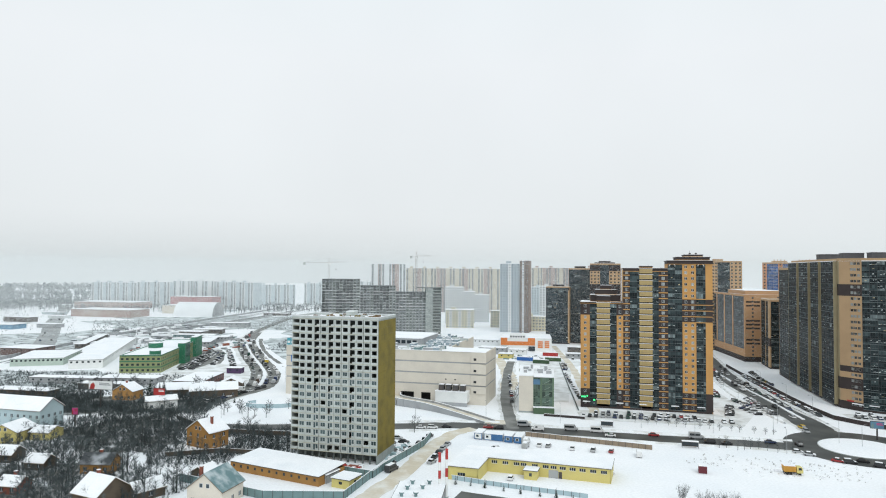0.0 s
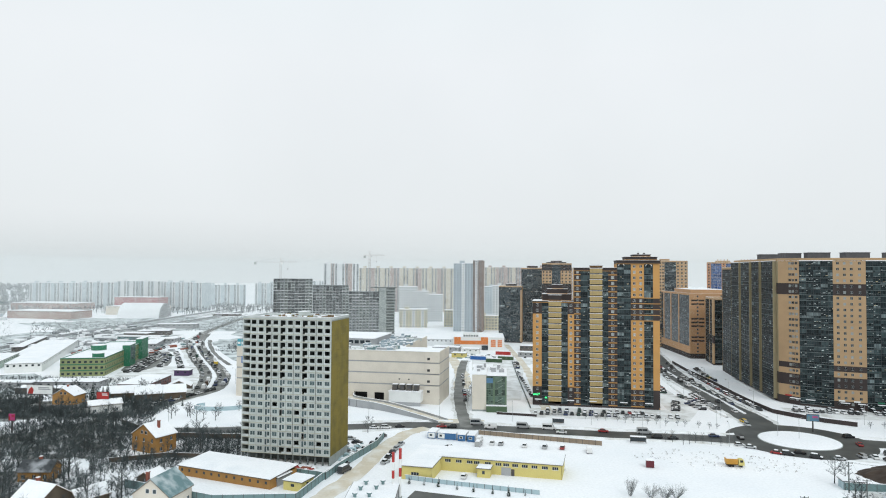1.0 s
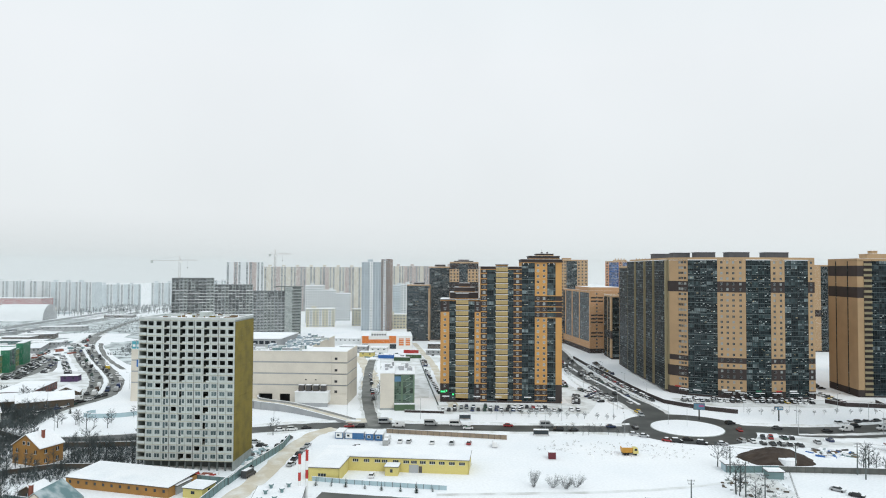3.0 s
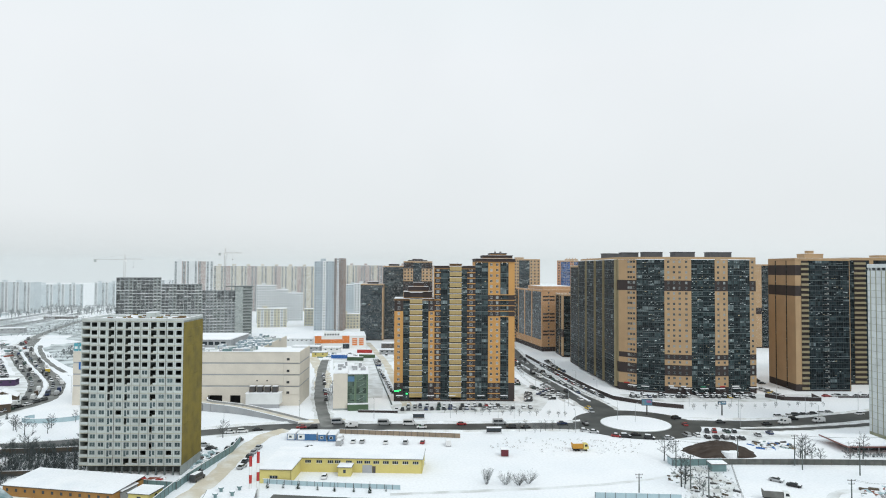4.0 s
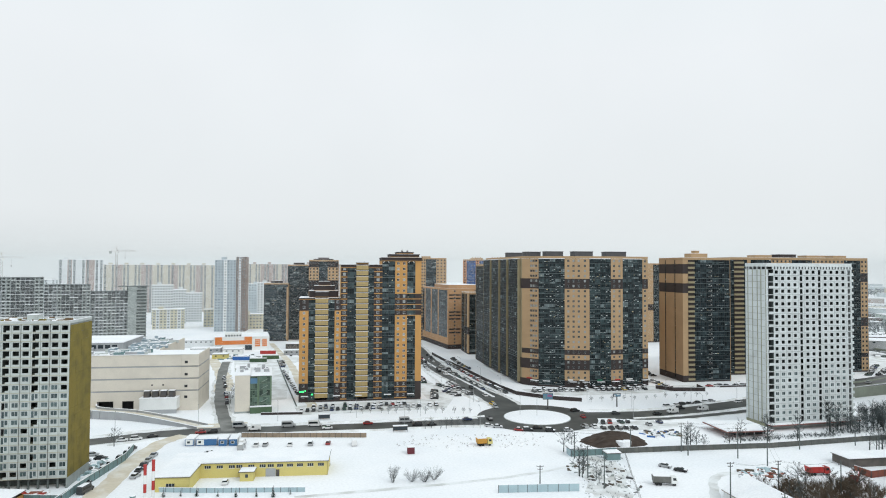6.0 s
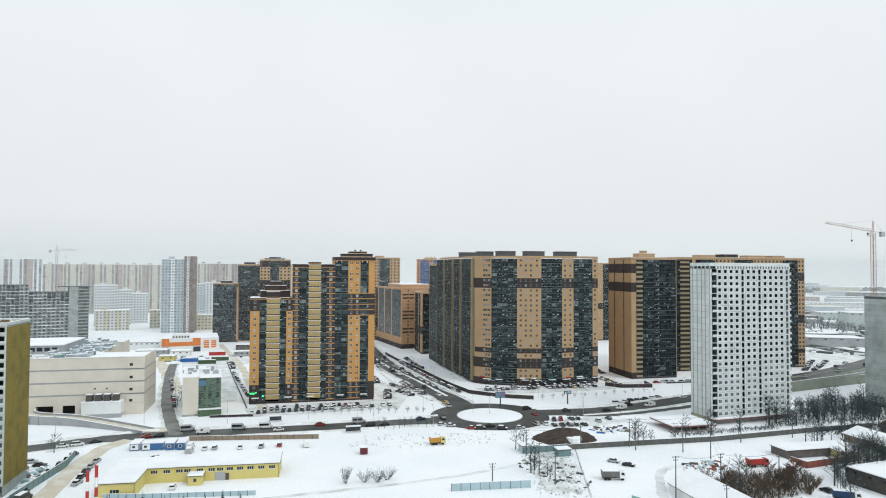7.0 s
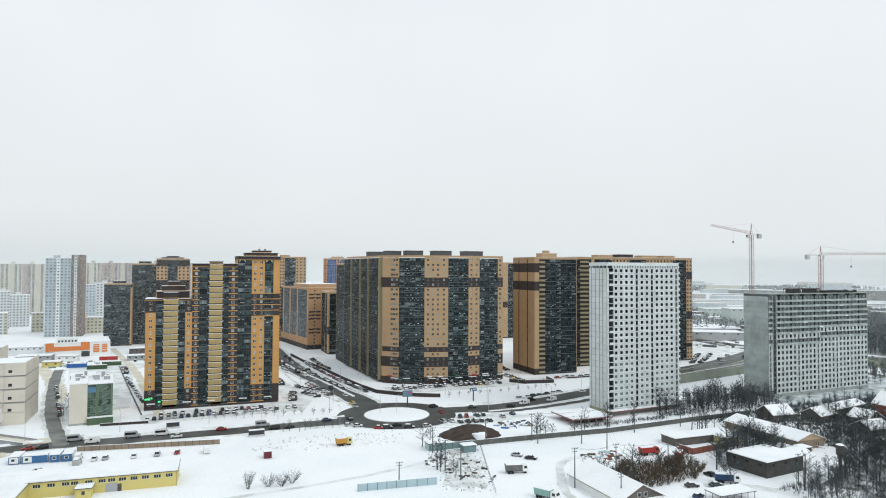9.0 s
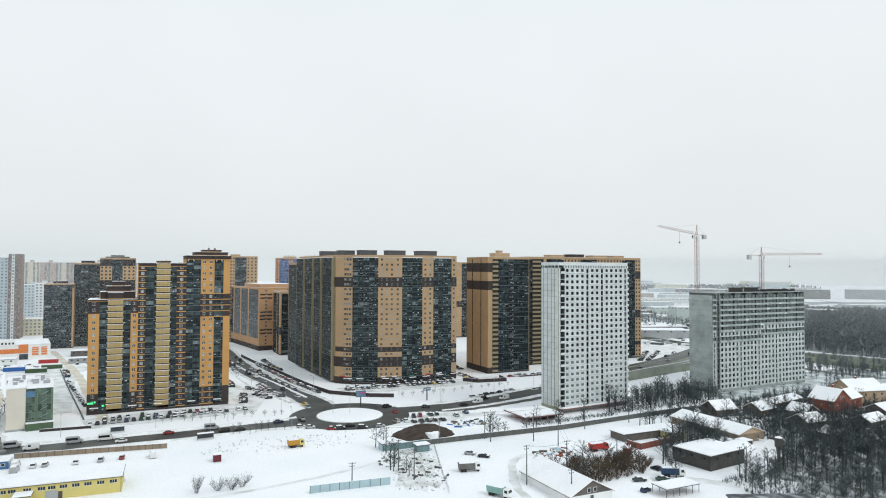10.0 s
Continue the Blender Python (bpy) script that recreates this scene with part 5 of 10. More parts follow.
# green and cream building by the side street
def green_building():
    o = thing("green_glass_building", "cream building with a green glazed stair and snowy roof", "building", 37.1, 319.8, 99)
    S = Solid()
    S.box(0, 6.8, 0, 26, 0.8, 17.6, 0)
    S.box(6.8, 16.6, 8, 26, 0.8, 17.0, 0)
    S.box(-0.1, 16.8, -0.1, 26, 0, 0.8, 1)
    part("wall", S, [CREAM, CONCRETE], o)
    S = Solid()
    S.box(10.2, 16.7, 1.0, 12, 0.8, 16.8)
    part("green_wall", S, surface("green_panel", (0.13, 0.20, 0.125), 0.4, (0.10, 0.16, 0.095), 0.3, 3.0, 0.7, 0.05), o, "green clad stair wall")
    G, F = Solid(), Solid()
    P, t = face("front", 16.7, 26)
    r = random.Random(6)
    glass_bay(G, F, lambda a, d, z: (a, d + 0.6, z), 6.9, 10.1, 0.8, 5, 3.2, 1.0, r, 0.8)
    glass_bay(G, F, lambda a, d, z: (a, d + 0.8, z), 11.0, 16.0, 0.8, 5, 3.2, 1.6, r, 0.5)
    part("stair_glazing", G, [GREEN_GLASS] * 3 + [PALE_GREEN] * 2, o, "green glazed stair front", kind="stuff")
    part("glazing_bar", F, [PALE_GREEN] * 3, o, kind="stuff")
    S = Solid()
    S.box(6.9, 10.1, 0.35, 0.6, 13.6, 16.0)
    part("blue_screen", S, surface("faded_blue_panel", (0.09, 0.20, 0.33), 0.6), o, "blue sign on the stair front")
    S = Solid()
    for k in range(5):
        z = 1.6 + k * 3.1
        S.hexa([(12, 0.3, z), (15, 0.3, z + 1.6), (15, 0.7, z + 1.6), (12, 0.7, z), (12, 0.3, z + 0.2), (15, 0.3, z + 1.8), (15, 0.7, z + 1.8), (12, 0.7, z + 0.2)])
    part("stair_flight", S, surface("grey_green_stair", (0.30, 0.37, 0.32), 0.7), o)
    S = Solid()
    S.box(7.0, 16.9, -2.2, 0.3, 0.0, 3.0)
    part("porch", S, surface("moss_green_porch", (0.075, 0.13, 0.07), 0.7), o, "low green porch")
    S = Solid()
    S.box(6.9, 17.0, -2.3, 0.3, 3.0, 3.25)
    part("porch_snow", S, SNOW_ROOF, o)
    S = Solid()
    S.box(-0.2, 7.0, -0.2, 26.2, 17.6, 18.0)
    S.box(7.0, 16.9, 0.8, 26.2, 17.0, 17.3)
    part("roof", S, SNOW_ROOF, o, "flat roof under snow")
    for x, y, w, d, h in ((2, 8, 1.6, 1.2, 1.4), (4, 14, 1.6, 1.2, 1.2), (9, 12, 2.4, 1.4, 1.5), (12, 20, 1.6, 2.2, 1.8), (14, 16, 1.2, 1.2, 1.0), (8.5, 18, 1.0, 5.0, 0.8), (1.5, 18, 3.0, 1.6, 1.6), (5, 22, 1.2, 1.2, 2.2), (13, 11, 2.6, 1.2, 1.0)):
        S = Solid()
        S.box(x, x + w, y, y + d, 17.2, 17.9 + h, 0)
        S.box(x, x + w, y, y + d, 17.9 + h, 18.0 + h, 1)
        part("roof_unit", S, [GREY, SNOW_ROOF], o)
    # lower annexe and yard behind
    S = Solid()
    S.box(-1, 9.5, 30, 42, 0, 16.5)
    part("annexe", S, surface("moss_green_panel", (0.10, 0.155, 0.085), 0.7), o, "moss green annexe")
    S = Solid()
    S.box(-1.2, 9.7, 29.8, 42.2, 16.5, 16.9)
    part("annexe_roof", S, SNOW_ROOF, o)


GREEN_GLASS = surface("green_glass", (0.075, 0.115, 0.092), 0.12, (0.11, 0.16, 0.135), 0.3, 2.0, 0.7, 0, by="island", spread=0.6)
PALE_GREEN = surface("pale_green_bar", (0.16, 0.23, 0.17), 0.5)
green_building()

# orange and white service centre behind
def orange_centre():
    o = thing("orange_service_centre", "low white service centre with orange bands", "building", 49, 566, 97)
    S = Solid()
    S.box(0, 44, 0, 40, 0, 10.5, 0)
    S.box(2.4, 30, -0.25, 0, 5.0, 8.2, 1)
    S.box(1.0, 6.5, -0.3, 0, 5.0, 11.2, 1)
    S.box(24, 30, -0.3, 0, 5.0, 11.2, 1)
    S.box(32.4, 36.5, -0.25, 0, 3.0, 9.0, 1)
    S.box(38.2, 42, -0.25, 0, 3.0, 9.0, 1)
    S.box(8.5, 22, 2, 12, 10.5, 14.0, 0)
    for k in range(6):
        S.box(9 + k * 2.2, 10.2 + k * 2.2, 1.9, 2.0, 11.4, 12.8, 2)
    S.box(1, 6, -0.35, 0, 0.3, 4.2, 2)
    S.box(24.5, 30, -0.35, 0, 0.3, 4.2, 2)
    for k in range(3):
        S.box(32.6, 42, -0.35, -0.2, 4.5 + k * 1.7, 4.8 + k * 1.7, 0)
    part("wall", S, [WHITE, ORANGE_PAINT, GLASS], o, "white wall with orange panels")
    snow_roof(o, 44, 40, 10.6, parapet=0.5, wall=WHITE)


orange_centre()


# ---- towers and blocks in the distance ----
def far_block(x, y, th, W, D, H, wall, floors, cols, label, name="distant_apartment_block", stripes=None, alt=None, frame=None, top=0.0):
    """A distant block with its storeys, recessed windows and stripes of another colour."""
    o = thing(name, label, "apartment block", x, y, th, group="distant apartment blocks")
    S, N = Solid(), Solid()
    S.box(0, W, 0.25, D, 0, H + top, 0)
    fh = H / floors
    w = W / cols
    P, t = face("front", W, D)
    strp = stripes or ()
    loggias = math.hypot(x, y) > 950
    for c in range(cols):
        m = 1 if c in strp else 0
        if loggias and c % 3 == 1:
            S.box(c * w, (c + 1) * w, 0, 0.25, 0, H, m)
            continue
        for i in range(floors):
            lo, hi = (i * fh + fh * 0.05, i * fh + fh * 0.93) if loggias else (i * fh + fh * 0.30, i * fh + fh * 0.80)
            a0, a1 = c * w, (c + 1) * w
            l, q = a0 + w * 0.24, a1 - w * 0.24
            S.box(a0, a1, 0, 0.25, i * fh, lo, m)
            S.box(a0, a1, 0, 0.25, hi, (i + 1) * fh, m)
            S.box(a0, l, 0, 0.25, lo, hi, m)
            S.box(q, a1, 0, 0.25, lo, hi, m)
            N.quad((l, 0.2, lo), (q, 0.2, lo), (q, 0.2, hi), (l, 0.2, hi))
    part("wall", S, [wall, alt or wall], o)
    part("window_panes", N, frame or FAR_GLASS, o, kind="stuff")
    S = Solid()
    S.box(-0.2, W + 0.2, -0.2, D + 0.2, H + top, H + top + 0.4, 0)
    for k in range(max(1, int(W / 22))):
        x0 = 6 + k * 22
        if x0 + 5 < W:
            S.box(x0, x0 + 5, 4, 9, H + top + 0.4, H + top + 3.0, 1)
    part("roof", S, [SNOW_ROOF, wall], o)
    return o


# far panes and panels: colours paled to carry the distance's haze
FAR_GLASS = surface("hazed_distant_window", (0.19, 0.215, 0.225), 0.4, None, 0.2, 1.0, 0.5, 0, by="island", spread=0.35)
MID_GLASS = surface("hazed_middle_window", (0.20, 0.24, 0.27), 0.3, None, 0.2, 1.0, 0.5, 0, by="island", spread=0.5)
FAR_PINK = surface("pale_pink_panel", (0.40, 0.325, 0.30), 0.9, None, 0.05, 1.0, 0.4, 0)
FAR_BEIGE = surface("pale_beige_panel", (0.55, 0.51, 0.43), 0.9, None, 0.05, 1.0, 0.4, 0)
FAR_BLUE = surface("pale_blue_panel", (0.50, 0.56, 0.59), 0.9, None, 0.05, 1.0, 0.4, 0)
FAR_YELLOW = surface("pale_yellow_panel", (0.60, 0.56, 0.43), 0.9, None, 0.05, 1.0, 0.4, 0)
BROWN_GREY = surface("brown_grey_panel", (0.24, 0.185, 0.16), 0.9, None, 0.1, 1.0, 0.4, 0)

far_block(64, 738, 106, 22, 18, 76.5, surface("ice_blue_panel", (0.44, 0.50, 0.54), 0.9, None, 0.1, 1.0, 0.4, 0), 26, 7, "tall slim pale blue apartment tower", "slim_tower", (3,), WHITE, MID_GLASS)
far_block(85.3, 731.5, 105, 10.0, 22, 80.0, BROWN_GREY, 27, 4, "tall slim brown grey apartment tower", "slim_tower", (1,), FAR_WHITE, MID_GLASS)
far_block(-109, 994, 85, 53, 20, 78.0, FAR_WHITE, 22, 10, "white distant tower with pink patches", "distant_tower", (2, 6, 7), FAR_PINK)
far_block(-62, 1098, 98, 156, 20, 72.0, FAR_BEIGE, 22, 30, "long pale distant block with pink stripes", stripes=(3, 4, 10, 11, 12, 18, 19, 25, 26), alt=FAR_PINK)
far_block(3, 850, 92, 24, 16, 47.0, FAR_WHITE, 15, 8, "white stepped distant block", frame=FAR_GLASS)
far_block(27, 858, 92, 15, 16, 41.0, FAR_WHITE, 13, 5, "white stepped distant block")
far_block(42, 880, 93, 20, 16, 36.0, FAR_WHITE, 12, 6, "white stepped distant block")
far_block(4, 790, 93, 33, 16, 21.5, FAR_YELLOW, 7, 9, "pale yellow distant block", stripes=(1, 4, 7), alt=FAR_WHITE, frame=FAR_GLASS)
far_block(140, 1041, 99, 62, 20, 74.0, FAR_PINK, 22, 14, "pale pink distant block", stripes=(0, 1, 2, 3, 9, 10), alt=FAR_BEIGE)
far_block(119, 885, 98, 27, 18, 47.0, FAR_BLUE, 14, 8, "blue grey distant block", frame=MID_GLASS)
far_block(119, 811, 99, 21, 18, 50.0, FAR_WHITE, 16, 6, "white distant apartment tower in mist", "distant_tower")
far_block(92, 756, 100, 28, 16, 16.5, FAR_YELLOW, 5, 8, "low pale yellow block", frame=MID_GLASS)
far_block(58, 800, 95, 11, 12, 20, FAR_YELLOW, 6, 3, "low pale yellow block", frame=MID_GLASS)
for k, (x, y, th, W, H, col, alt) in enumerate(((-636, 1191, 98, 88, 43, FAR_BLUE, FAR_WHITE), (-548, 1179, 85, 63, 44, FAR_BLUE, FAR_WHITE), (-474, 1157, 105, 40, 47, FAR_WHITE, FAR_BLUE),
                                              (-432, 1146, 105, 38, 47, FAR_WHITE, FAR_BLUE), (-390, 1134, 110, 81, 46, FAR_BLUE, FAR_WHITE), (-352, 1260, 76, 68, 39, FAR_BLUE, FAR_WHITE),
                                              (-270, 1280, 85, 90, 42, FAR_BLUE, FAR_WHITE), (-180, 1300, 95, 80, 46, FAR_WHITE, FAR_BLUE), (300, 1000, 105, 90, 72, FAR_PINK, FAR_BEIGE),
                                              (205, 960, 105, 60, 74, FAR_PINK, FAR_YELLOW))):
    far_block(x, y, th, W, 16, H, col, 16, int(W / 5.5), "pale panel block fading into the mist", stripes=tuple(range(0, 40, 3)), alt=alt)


# ---- unfinished block in the middle distance ----
def unfinished_block():
    o = thing("unfinished_concrete_block", "unfinished grey concrete block stepping down in three parts", "apartment block", -123, 669, 83)
    r = random.Random(12)
    fh = 3.0
    for name, x0, x1, H, closed in (("tall_section", 0, 38.5, 59, 5), ("middle_section", 38.7, 75, 52.5, 9), ("low_section", 75.2, 113, 46, 12)):
        S = Solid()
        n = round((x1 - x0) / 3.4)
        pw = (x1 - x0) / n
        fl = int(H / fh)
        for i in range(fl + 1):
            z = H - (fl - i) * fh
            S.box(x0, x1, -0.3, 16, z - 0.25, z, 0)
            if i == fl:
                break
            for c in range(n):
                if r.random() < 0.7:
                    S.box(x0 + c * pw, x0 + (c + 1) * pw, -0.32, -0.02, z, z + r.uniform(0.1, 0.3), 2)
            for c in range(n + 1):
                x = x0 + c * pw
                S.box(max(x - 0.25, x0), min(x + 0.25, x1), 0, 0.5, z, z + fh - 0.25, 0)
            for c in range(n):
                a, b = x0 + c * pw + 0.25, x0 + (c + 1) * pw - 0.25
                if i < closed or (c % 7) in (2, 3) or (c + i // 3) % 5 == 0:
                    S.box(a, b, 0.05, 0.35, z, z + 1.1, 1 if (c // 3) % 2 else 0)
                    S.box(a, a + 0.5, 0.05, 0.35, z + 1.1, z + fh - 0.25, 1 if (c // 3) % 2 else 0)
                    S.box(b - 0.5, b, 0.05, 0.35, z + 1.1, z + fh - 0.25, 1 if (c // 3) % 2 else 0)
        # slot 3: concrete darkened for indoor shade, lifted slightly for haze
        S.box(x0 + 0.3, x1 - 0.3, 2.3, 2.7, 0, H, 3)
        S.box(x0, x0 + 0.3, 0.5, 16, 0, H, 0)
        S.box(x1 - 0.3, x1, 0.5, 16, 0, H, 0)
        for k in range(30):
            x = x0 + r.random() * (x1 - x0 - 1)
            S.box(x, x + 0.1, 1, 1.2, H, H + r.uniform(0.5, 1.4), 3)
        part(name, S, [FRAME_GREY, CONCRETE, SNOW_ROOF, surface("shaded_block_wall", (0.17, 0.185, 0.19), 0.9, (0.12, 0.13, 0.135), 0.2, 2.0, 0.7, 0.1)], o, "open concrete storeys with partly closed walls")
    S = Solid()
    S.box(106, 113.4, -1.0, 8, 0, 50, 0)
    S.box(113.4, 122, 0, 9, 0, 50, 1)
    for i in range(16):
        S.box(113.3, 122.3, -1.2, 1.0, 2 + i * 3.0, 2.3 + i * 3.0, 0)
        S.box(113.3, 122.3, -1.2, -1.0, 2.3 + i * 3.0, 3.2 + i * 3.0, 0)
    S.box(98, 124, -1.5, 10, 50, 50.6, 1)
    part("stair_core", S, [CONCRETE, DARK_CONCRETE], o, "grey stair core with open landings")


FRAME_GREY = surface("cold_grey_concrete", (0.29, 0.315, 0.32), 0.9, (0.22, 0.24, 0.245), 0.2, 2.0, 0.7, 0.1)
unfinished_block()


# ---- tower cranes ----
def tower_crane(name, label, x, y, bearing, mast_h, jib, counter, top, base=0.0, paint=None, luff=0.0, fly=6.5):
    """A lattice tower crane: mast, cab, jib with bracing, counter jib with weights, apex and ties."""
    paint = paint or CRANE_PAINT
    o = thing(name, label, "crane", x, y, bearing)
    S = Solid()
    h, w = 0.9, 2.4
    z = base
    for sx in (-h, h):
        for sy in (-h, h):
            S.tube((sx, sy, base), (sx, sy, mast_h), 0.12, sides=4)
    k = 0
    while z < mast_h - w:
        for sx, sy, tx, ty in ((-h, -h, h, -h), (h, -h, h, h), (h, h, -h, h), (-h, h, -h, -h)):
            S.tube((sx, sy, z), (tx, ty, z), 0.06, sides=4)
            S.tube((sx, sy, z) if k % 2 else (tx, ty, z), (tx, ty, z + w) if k % 2 else (sx, sy, z + w), 0.06, sides=4)
        z += w
        k += 1
    part("mast", S, paint, o, "lattice mast")
    S = Solid()
    n = int(jib / 2.2)
    up = math.tan(radians(luff))
    def J(a):
        return mast_h + 0.8 + a * up
    for sy in (-0.7, 0.7):
        S.tube((0, sy, J(0)), (jib, sy, J(jib)), 0.09, sides=4)
    S.tube((0, 0, J(0) + 1.4), (jib - 1, 0, J(jib) + 0.9), 0.09, sides=4)
    for i in range(n):
        a, b = jib * i / n, jib * (i + 1) / n
        for sy in (-0.7, 0.7):
            S.tube((a, sy, J(a)), ((a + b) / 2, 0, J(a) + 1.3), 0.05, sides=4)
            S.tube(((a + b) / 2, 0, J(a) + 1.3), (b, sy, J(b)), 0.05, sides=4)
    part("jib", S, paint, o, "lattice jib")
    S = Solid()
    for sy in (-0.7, 0.7):
        S.tube((0, sy, mast_h + 0.8), (-counter, sy, mast_h + 0.8), 0.12, sides=4)
    S.box(-counter, -1, -0.6, 0.6, mast_h + 0.65, mast_h + 0.78)
    for i in range(5):
        S.tube((-counter * i / 5, -0.7, mast_h + 0.8), (-counter * (i + 1) / 5, 0.7, mast_h + 0.8), 0.05, sides=4)
    part("counter_jib", S, paint, o)
    S = Solid()
    S.box(-counter, -counter + 2.2, -0.9, 0.9, mast_h - 1.8, mast_h + 0.7)
    part("counterweight", S, PALE_CONCRETE, o, "grey concrete counterweights")
    S = Solid()
    S.tube((-0.6, 0, mast_h + 0.8), (0, 0, top), 0.16, sides=4)
    S.tube((0.6, 0, mast_h + 0.8), (0, 0, top), 0.16, sides=4)
    S.tube((0, 0, top), (jib * 0.7, 0, J(jib * 0.7) + 1.1), 0.05, sides=4)
    S.tube((0, 0, top), (-counter + 1, 0, mast_h + 1.0), 0.05, sides=4)
    part("apex", S, paint, o)
    S = Solid()
    S.box(0.6, 2.2, -1.9, -0.6, mast_h - 1.6, mast_h + 0.6, 0)
    S.box(0.7, 2.24, -1.85, -0.65, mast_h - 0.8, mast_h + 0.3, 1)
    S.box(-1.1, 1.1, -1.1, 1.1, mast_h, mast_h + 0.7, 0)
    part("cab", S, [WHITE, GLASS], o, "operator's cab")
    S = Solid()
    S.tube((jib * 0.45, 0, J(jib * 0.45)), (jib * 0.45, 0, J(jib * 0.45) - fly), 0.04, sides=4)
    S.box(jib * 0.45 - 0.3, jib * 0.45 + 0.3, -0.3, 0.3, J(jib * 0.45) - fly - 1, J(jib * 0.45) - fly)
    part("hook", S, STEEL, o)
    return o


CRANE_PAINT = surface("faded_red_crane_paint", (0.36, 0.20, 0.17), 0.6, (0.45, 0.40, 0.37), 0.5, 4.0, 0.8, 0.05)
CRANE_GREY = surface("grey_crane_paint", (0.45, 0.43, 0.41), 0.6, (0.36, 0.34, 0.32), 0.5, 4.0, 0.8, 0.05)
tower_crane("tower_crane", "red and white lattice tower crane behind the unfinished block", 383, 207, 292, 88.9, 28.5, 6.6, 96, luff=9)
tower_crane("tower_crane", "red and white lattice tower crane with a long misty jib", 399, 174.6, 105, 76, 55, 11.5, 82, luff=1.0)
tower_crane("tower_crane", "grey lattice tower crane above the stepped unfinished block", -118, 680, 80, 75, 16, 26, 80.5, paint=CRANE_GREY)
tower_crane("tower_crane", "grey lattice tower crane above the distant blocks", -31, 759, 100, 84, 18, 7, 90, paint=CRANE_GREY)


# ---- low houses ----
def gable_house(name, label, x, y, th, W, D, eave, ridge, wall, roof=None, along="y", wins=(2, 2), chimney=None, overhang=0.5, gable=None, category="house", trim=None):
    """A house with a pitched snowy roof. along: the axis of its ridge; wins: windows on the front and on each side; chimney: its place."""
    o = thing(name, label, category, x, y, th)
    A, N, F = Solid(), Solid(), Solid()
    ww, wh = 1.2, 1.3
    floors = 2 if eave > 4.8 else 1
    fh = eave / floors
    for side, L, n in (("front", W, wins[0]), ("left", D, wins[1]), ("right", D, wins[1])):
        P, t = face(side, W, D)
        op = brick_bay(A, P, 0, L, 0, floors, fh, [L * (k + 0.5) / n for k in range(n)] if n else [], ww, min(wh, fh - 1.1), lambda i: 0, sill=0.9, reveal=0.15)
        pane_quads(N, P, op, ww, min(wh, fh - 1.1))
        for a, d, z, i in op:
            strip(F, P, a - ww / 2 - 0.08, a + ww / 2 + 0.08, -0.04, 0.05, z - 0.1, z)
            strip(F, P, a - 0.04, a + 0.04, 0.04, 0.1, z, z + min(wh, fh - 1.1))
    A.box(0, W, D - 0.2, D, 0, eave, 0)
    g = 1
    if along == "y":
        m = W / 2
        A.poly([(0, 0, eave), (W, 0, eave), (m, 0, ridge)], g)
        A.poly([(0, D, eave), (m, D, ridge), (W, D, eave)], g)
    else:
        m = D / 2
        A.poly([(0, 0, eave), (0, m, ridge), (0, D, eave)], g)
        A.poly([(W, 0, eave), (W, D, eave), (W, m, ridge)], g)
    part("wall", A, [wall, gable or wall], o)
    # attic windows in the front gable
    if along == "y" and ridge - eave > 2.5:
        for a in ((m,) if W < 8 else (m - 1.1, m + 1.1)):
            F.box(a - 0.6, a + 0.6, -0.06, 0.0, eave + 0.5, eave + 1.8)
            N.quad((a - 0.5, -0.08, eave + 0.6), (a + 0.5, -0.08, eave + 0.6), (a + 0.5, -0.08, eave + 1.7), (a - 0.5, -0.08, eave + 1.7))
    if N.f:
        part("window_panes", N, GLASS, o, kind="stuff")
    if F.f:
        part("window_trim", F, trim or FRAME_WHITE, o, kind="stuff")
    k = overhang
    for s in (0, 1):
        S = Solid()
        tk, sn = 0.14, 0.28
        if along == "y":
            m = W / 2
            e = eave - k * (ridge - eave) / m
            x0 = -k if s == 0 else W + k
            for za, zb, mm in ((0.02, tk, 0), (tk, tk + sn, 1)):
                i = 0.0 if mm == 0 else 0.06
                xs = x0 + (i if s == 0 else -i)
                S.hexa([(xs, -k + i, e + za), (m, -k + i, ridge + za), (m, D + k - i, ridge + za), (xs, D + k - i, e + za),
                        (xs, -k + i, e + zb), (m, -k + i, ridge + zb), (m, D + k - i, ridge + zb), (xs, D + k - i, e + zb)], mm)
        else:
            m = D / 2
            e = eave - k * (ridge - eave) / m
            y0 = -k if s == 0 else D + k
            for za, zb, mm in ((0.02, tk, 0), (tk, tk + sn, 1)):
                i = 0.0 if mm == 0 else 0.06
                ys = y0 + (i if s == 0 else -i)
                S.hexa([(-k + i, ys, e + za), (W + k - i, ys, e + za), (W + k - i, m, ridge + za), (-k + i, m, ridge + za),
                        (-k + i, ys, e + zb), (W + k - i, ys, e + zb), (W + k - i, m, ridge + zb), (-k + i, m, ridge + zb)], mm)
        part("roof", S, [WOOD, roof or SNOW_ROOF], o, "snow-covered pitched roof" if roof is None else "")
    if chimney:
        S = Solid()
        cx, cy = chimney
        S.box(cx - 0.4, cx + 0.4, cy - 0.4, cy + 0.4, eave, ridge + 1.0, 0)
        S.box(cx - 0.5, cx + 0.5, cy - 0.5, cy + 0.5, ridge + 1.0, ridge + 1.2, 0)
        S.box(cx - 0.45, cx + 0.45, cy - 0.45, cy + 0.45, ridge + 1.2, ridge + 1.35, 1)
        part("chimney", S, [RED_BRICK, SNOW_ROOF], o, "brick chimney")
    return o


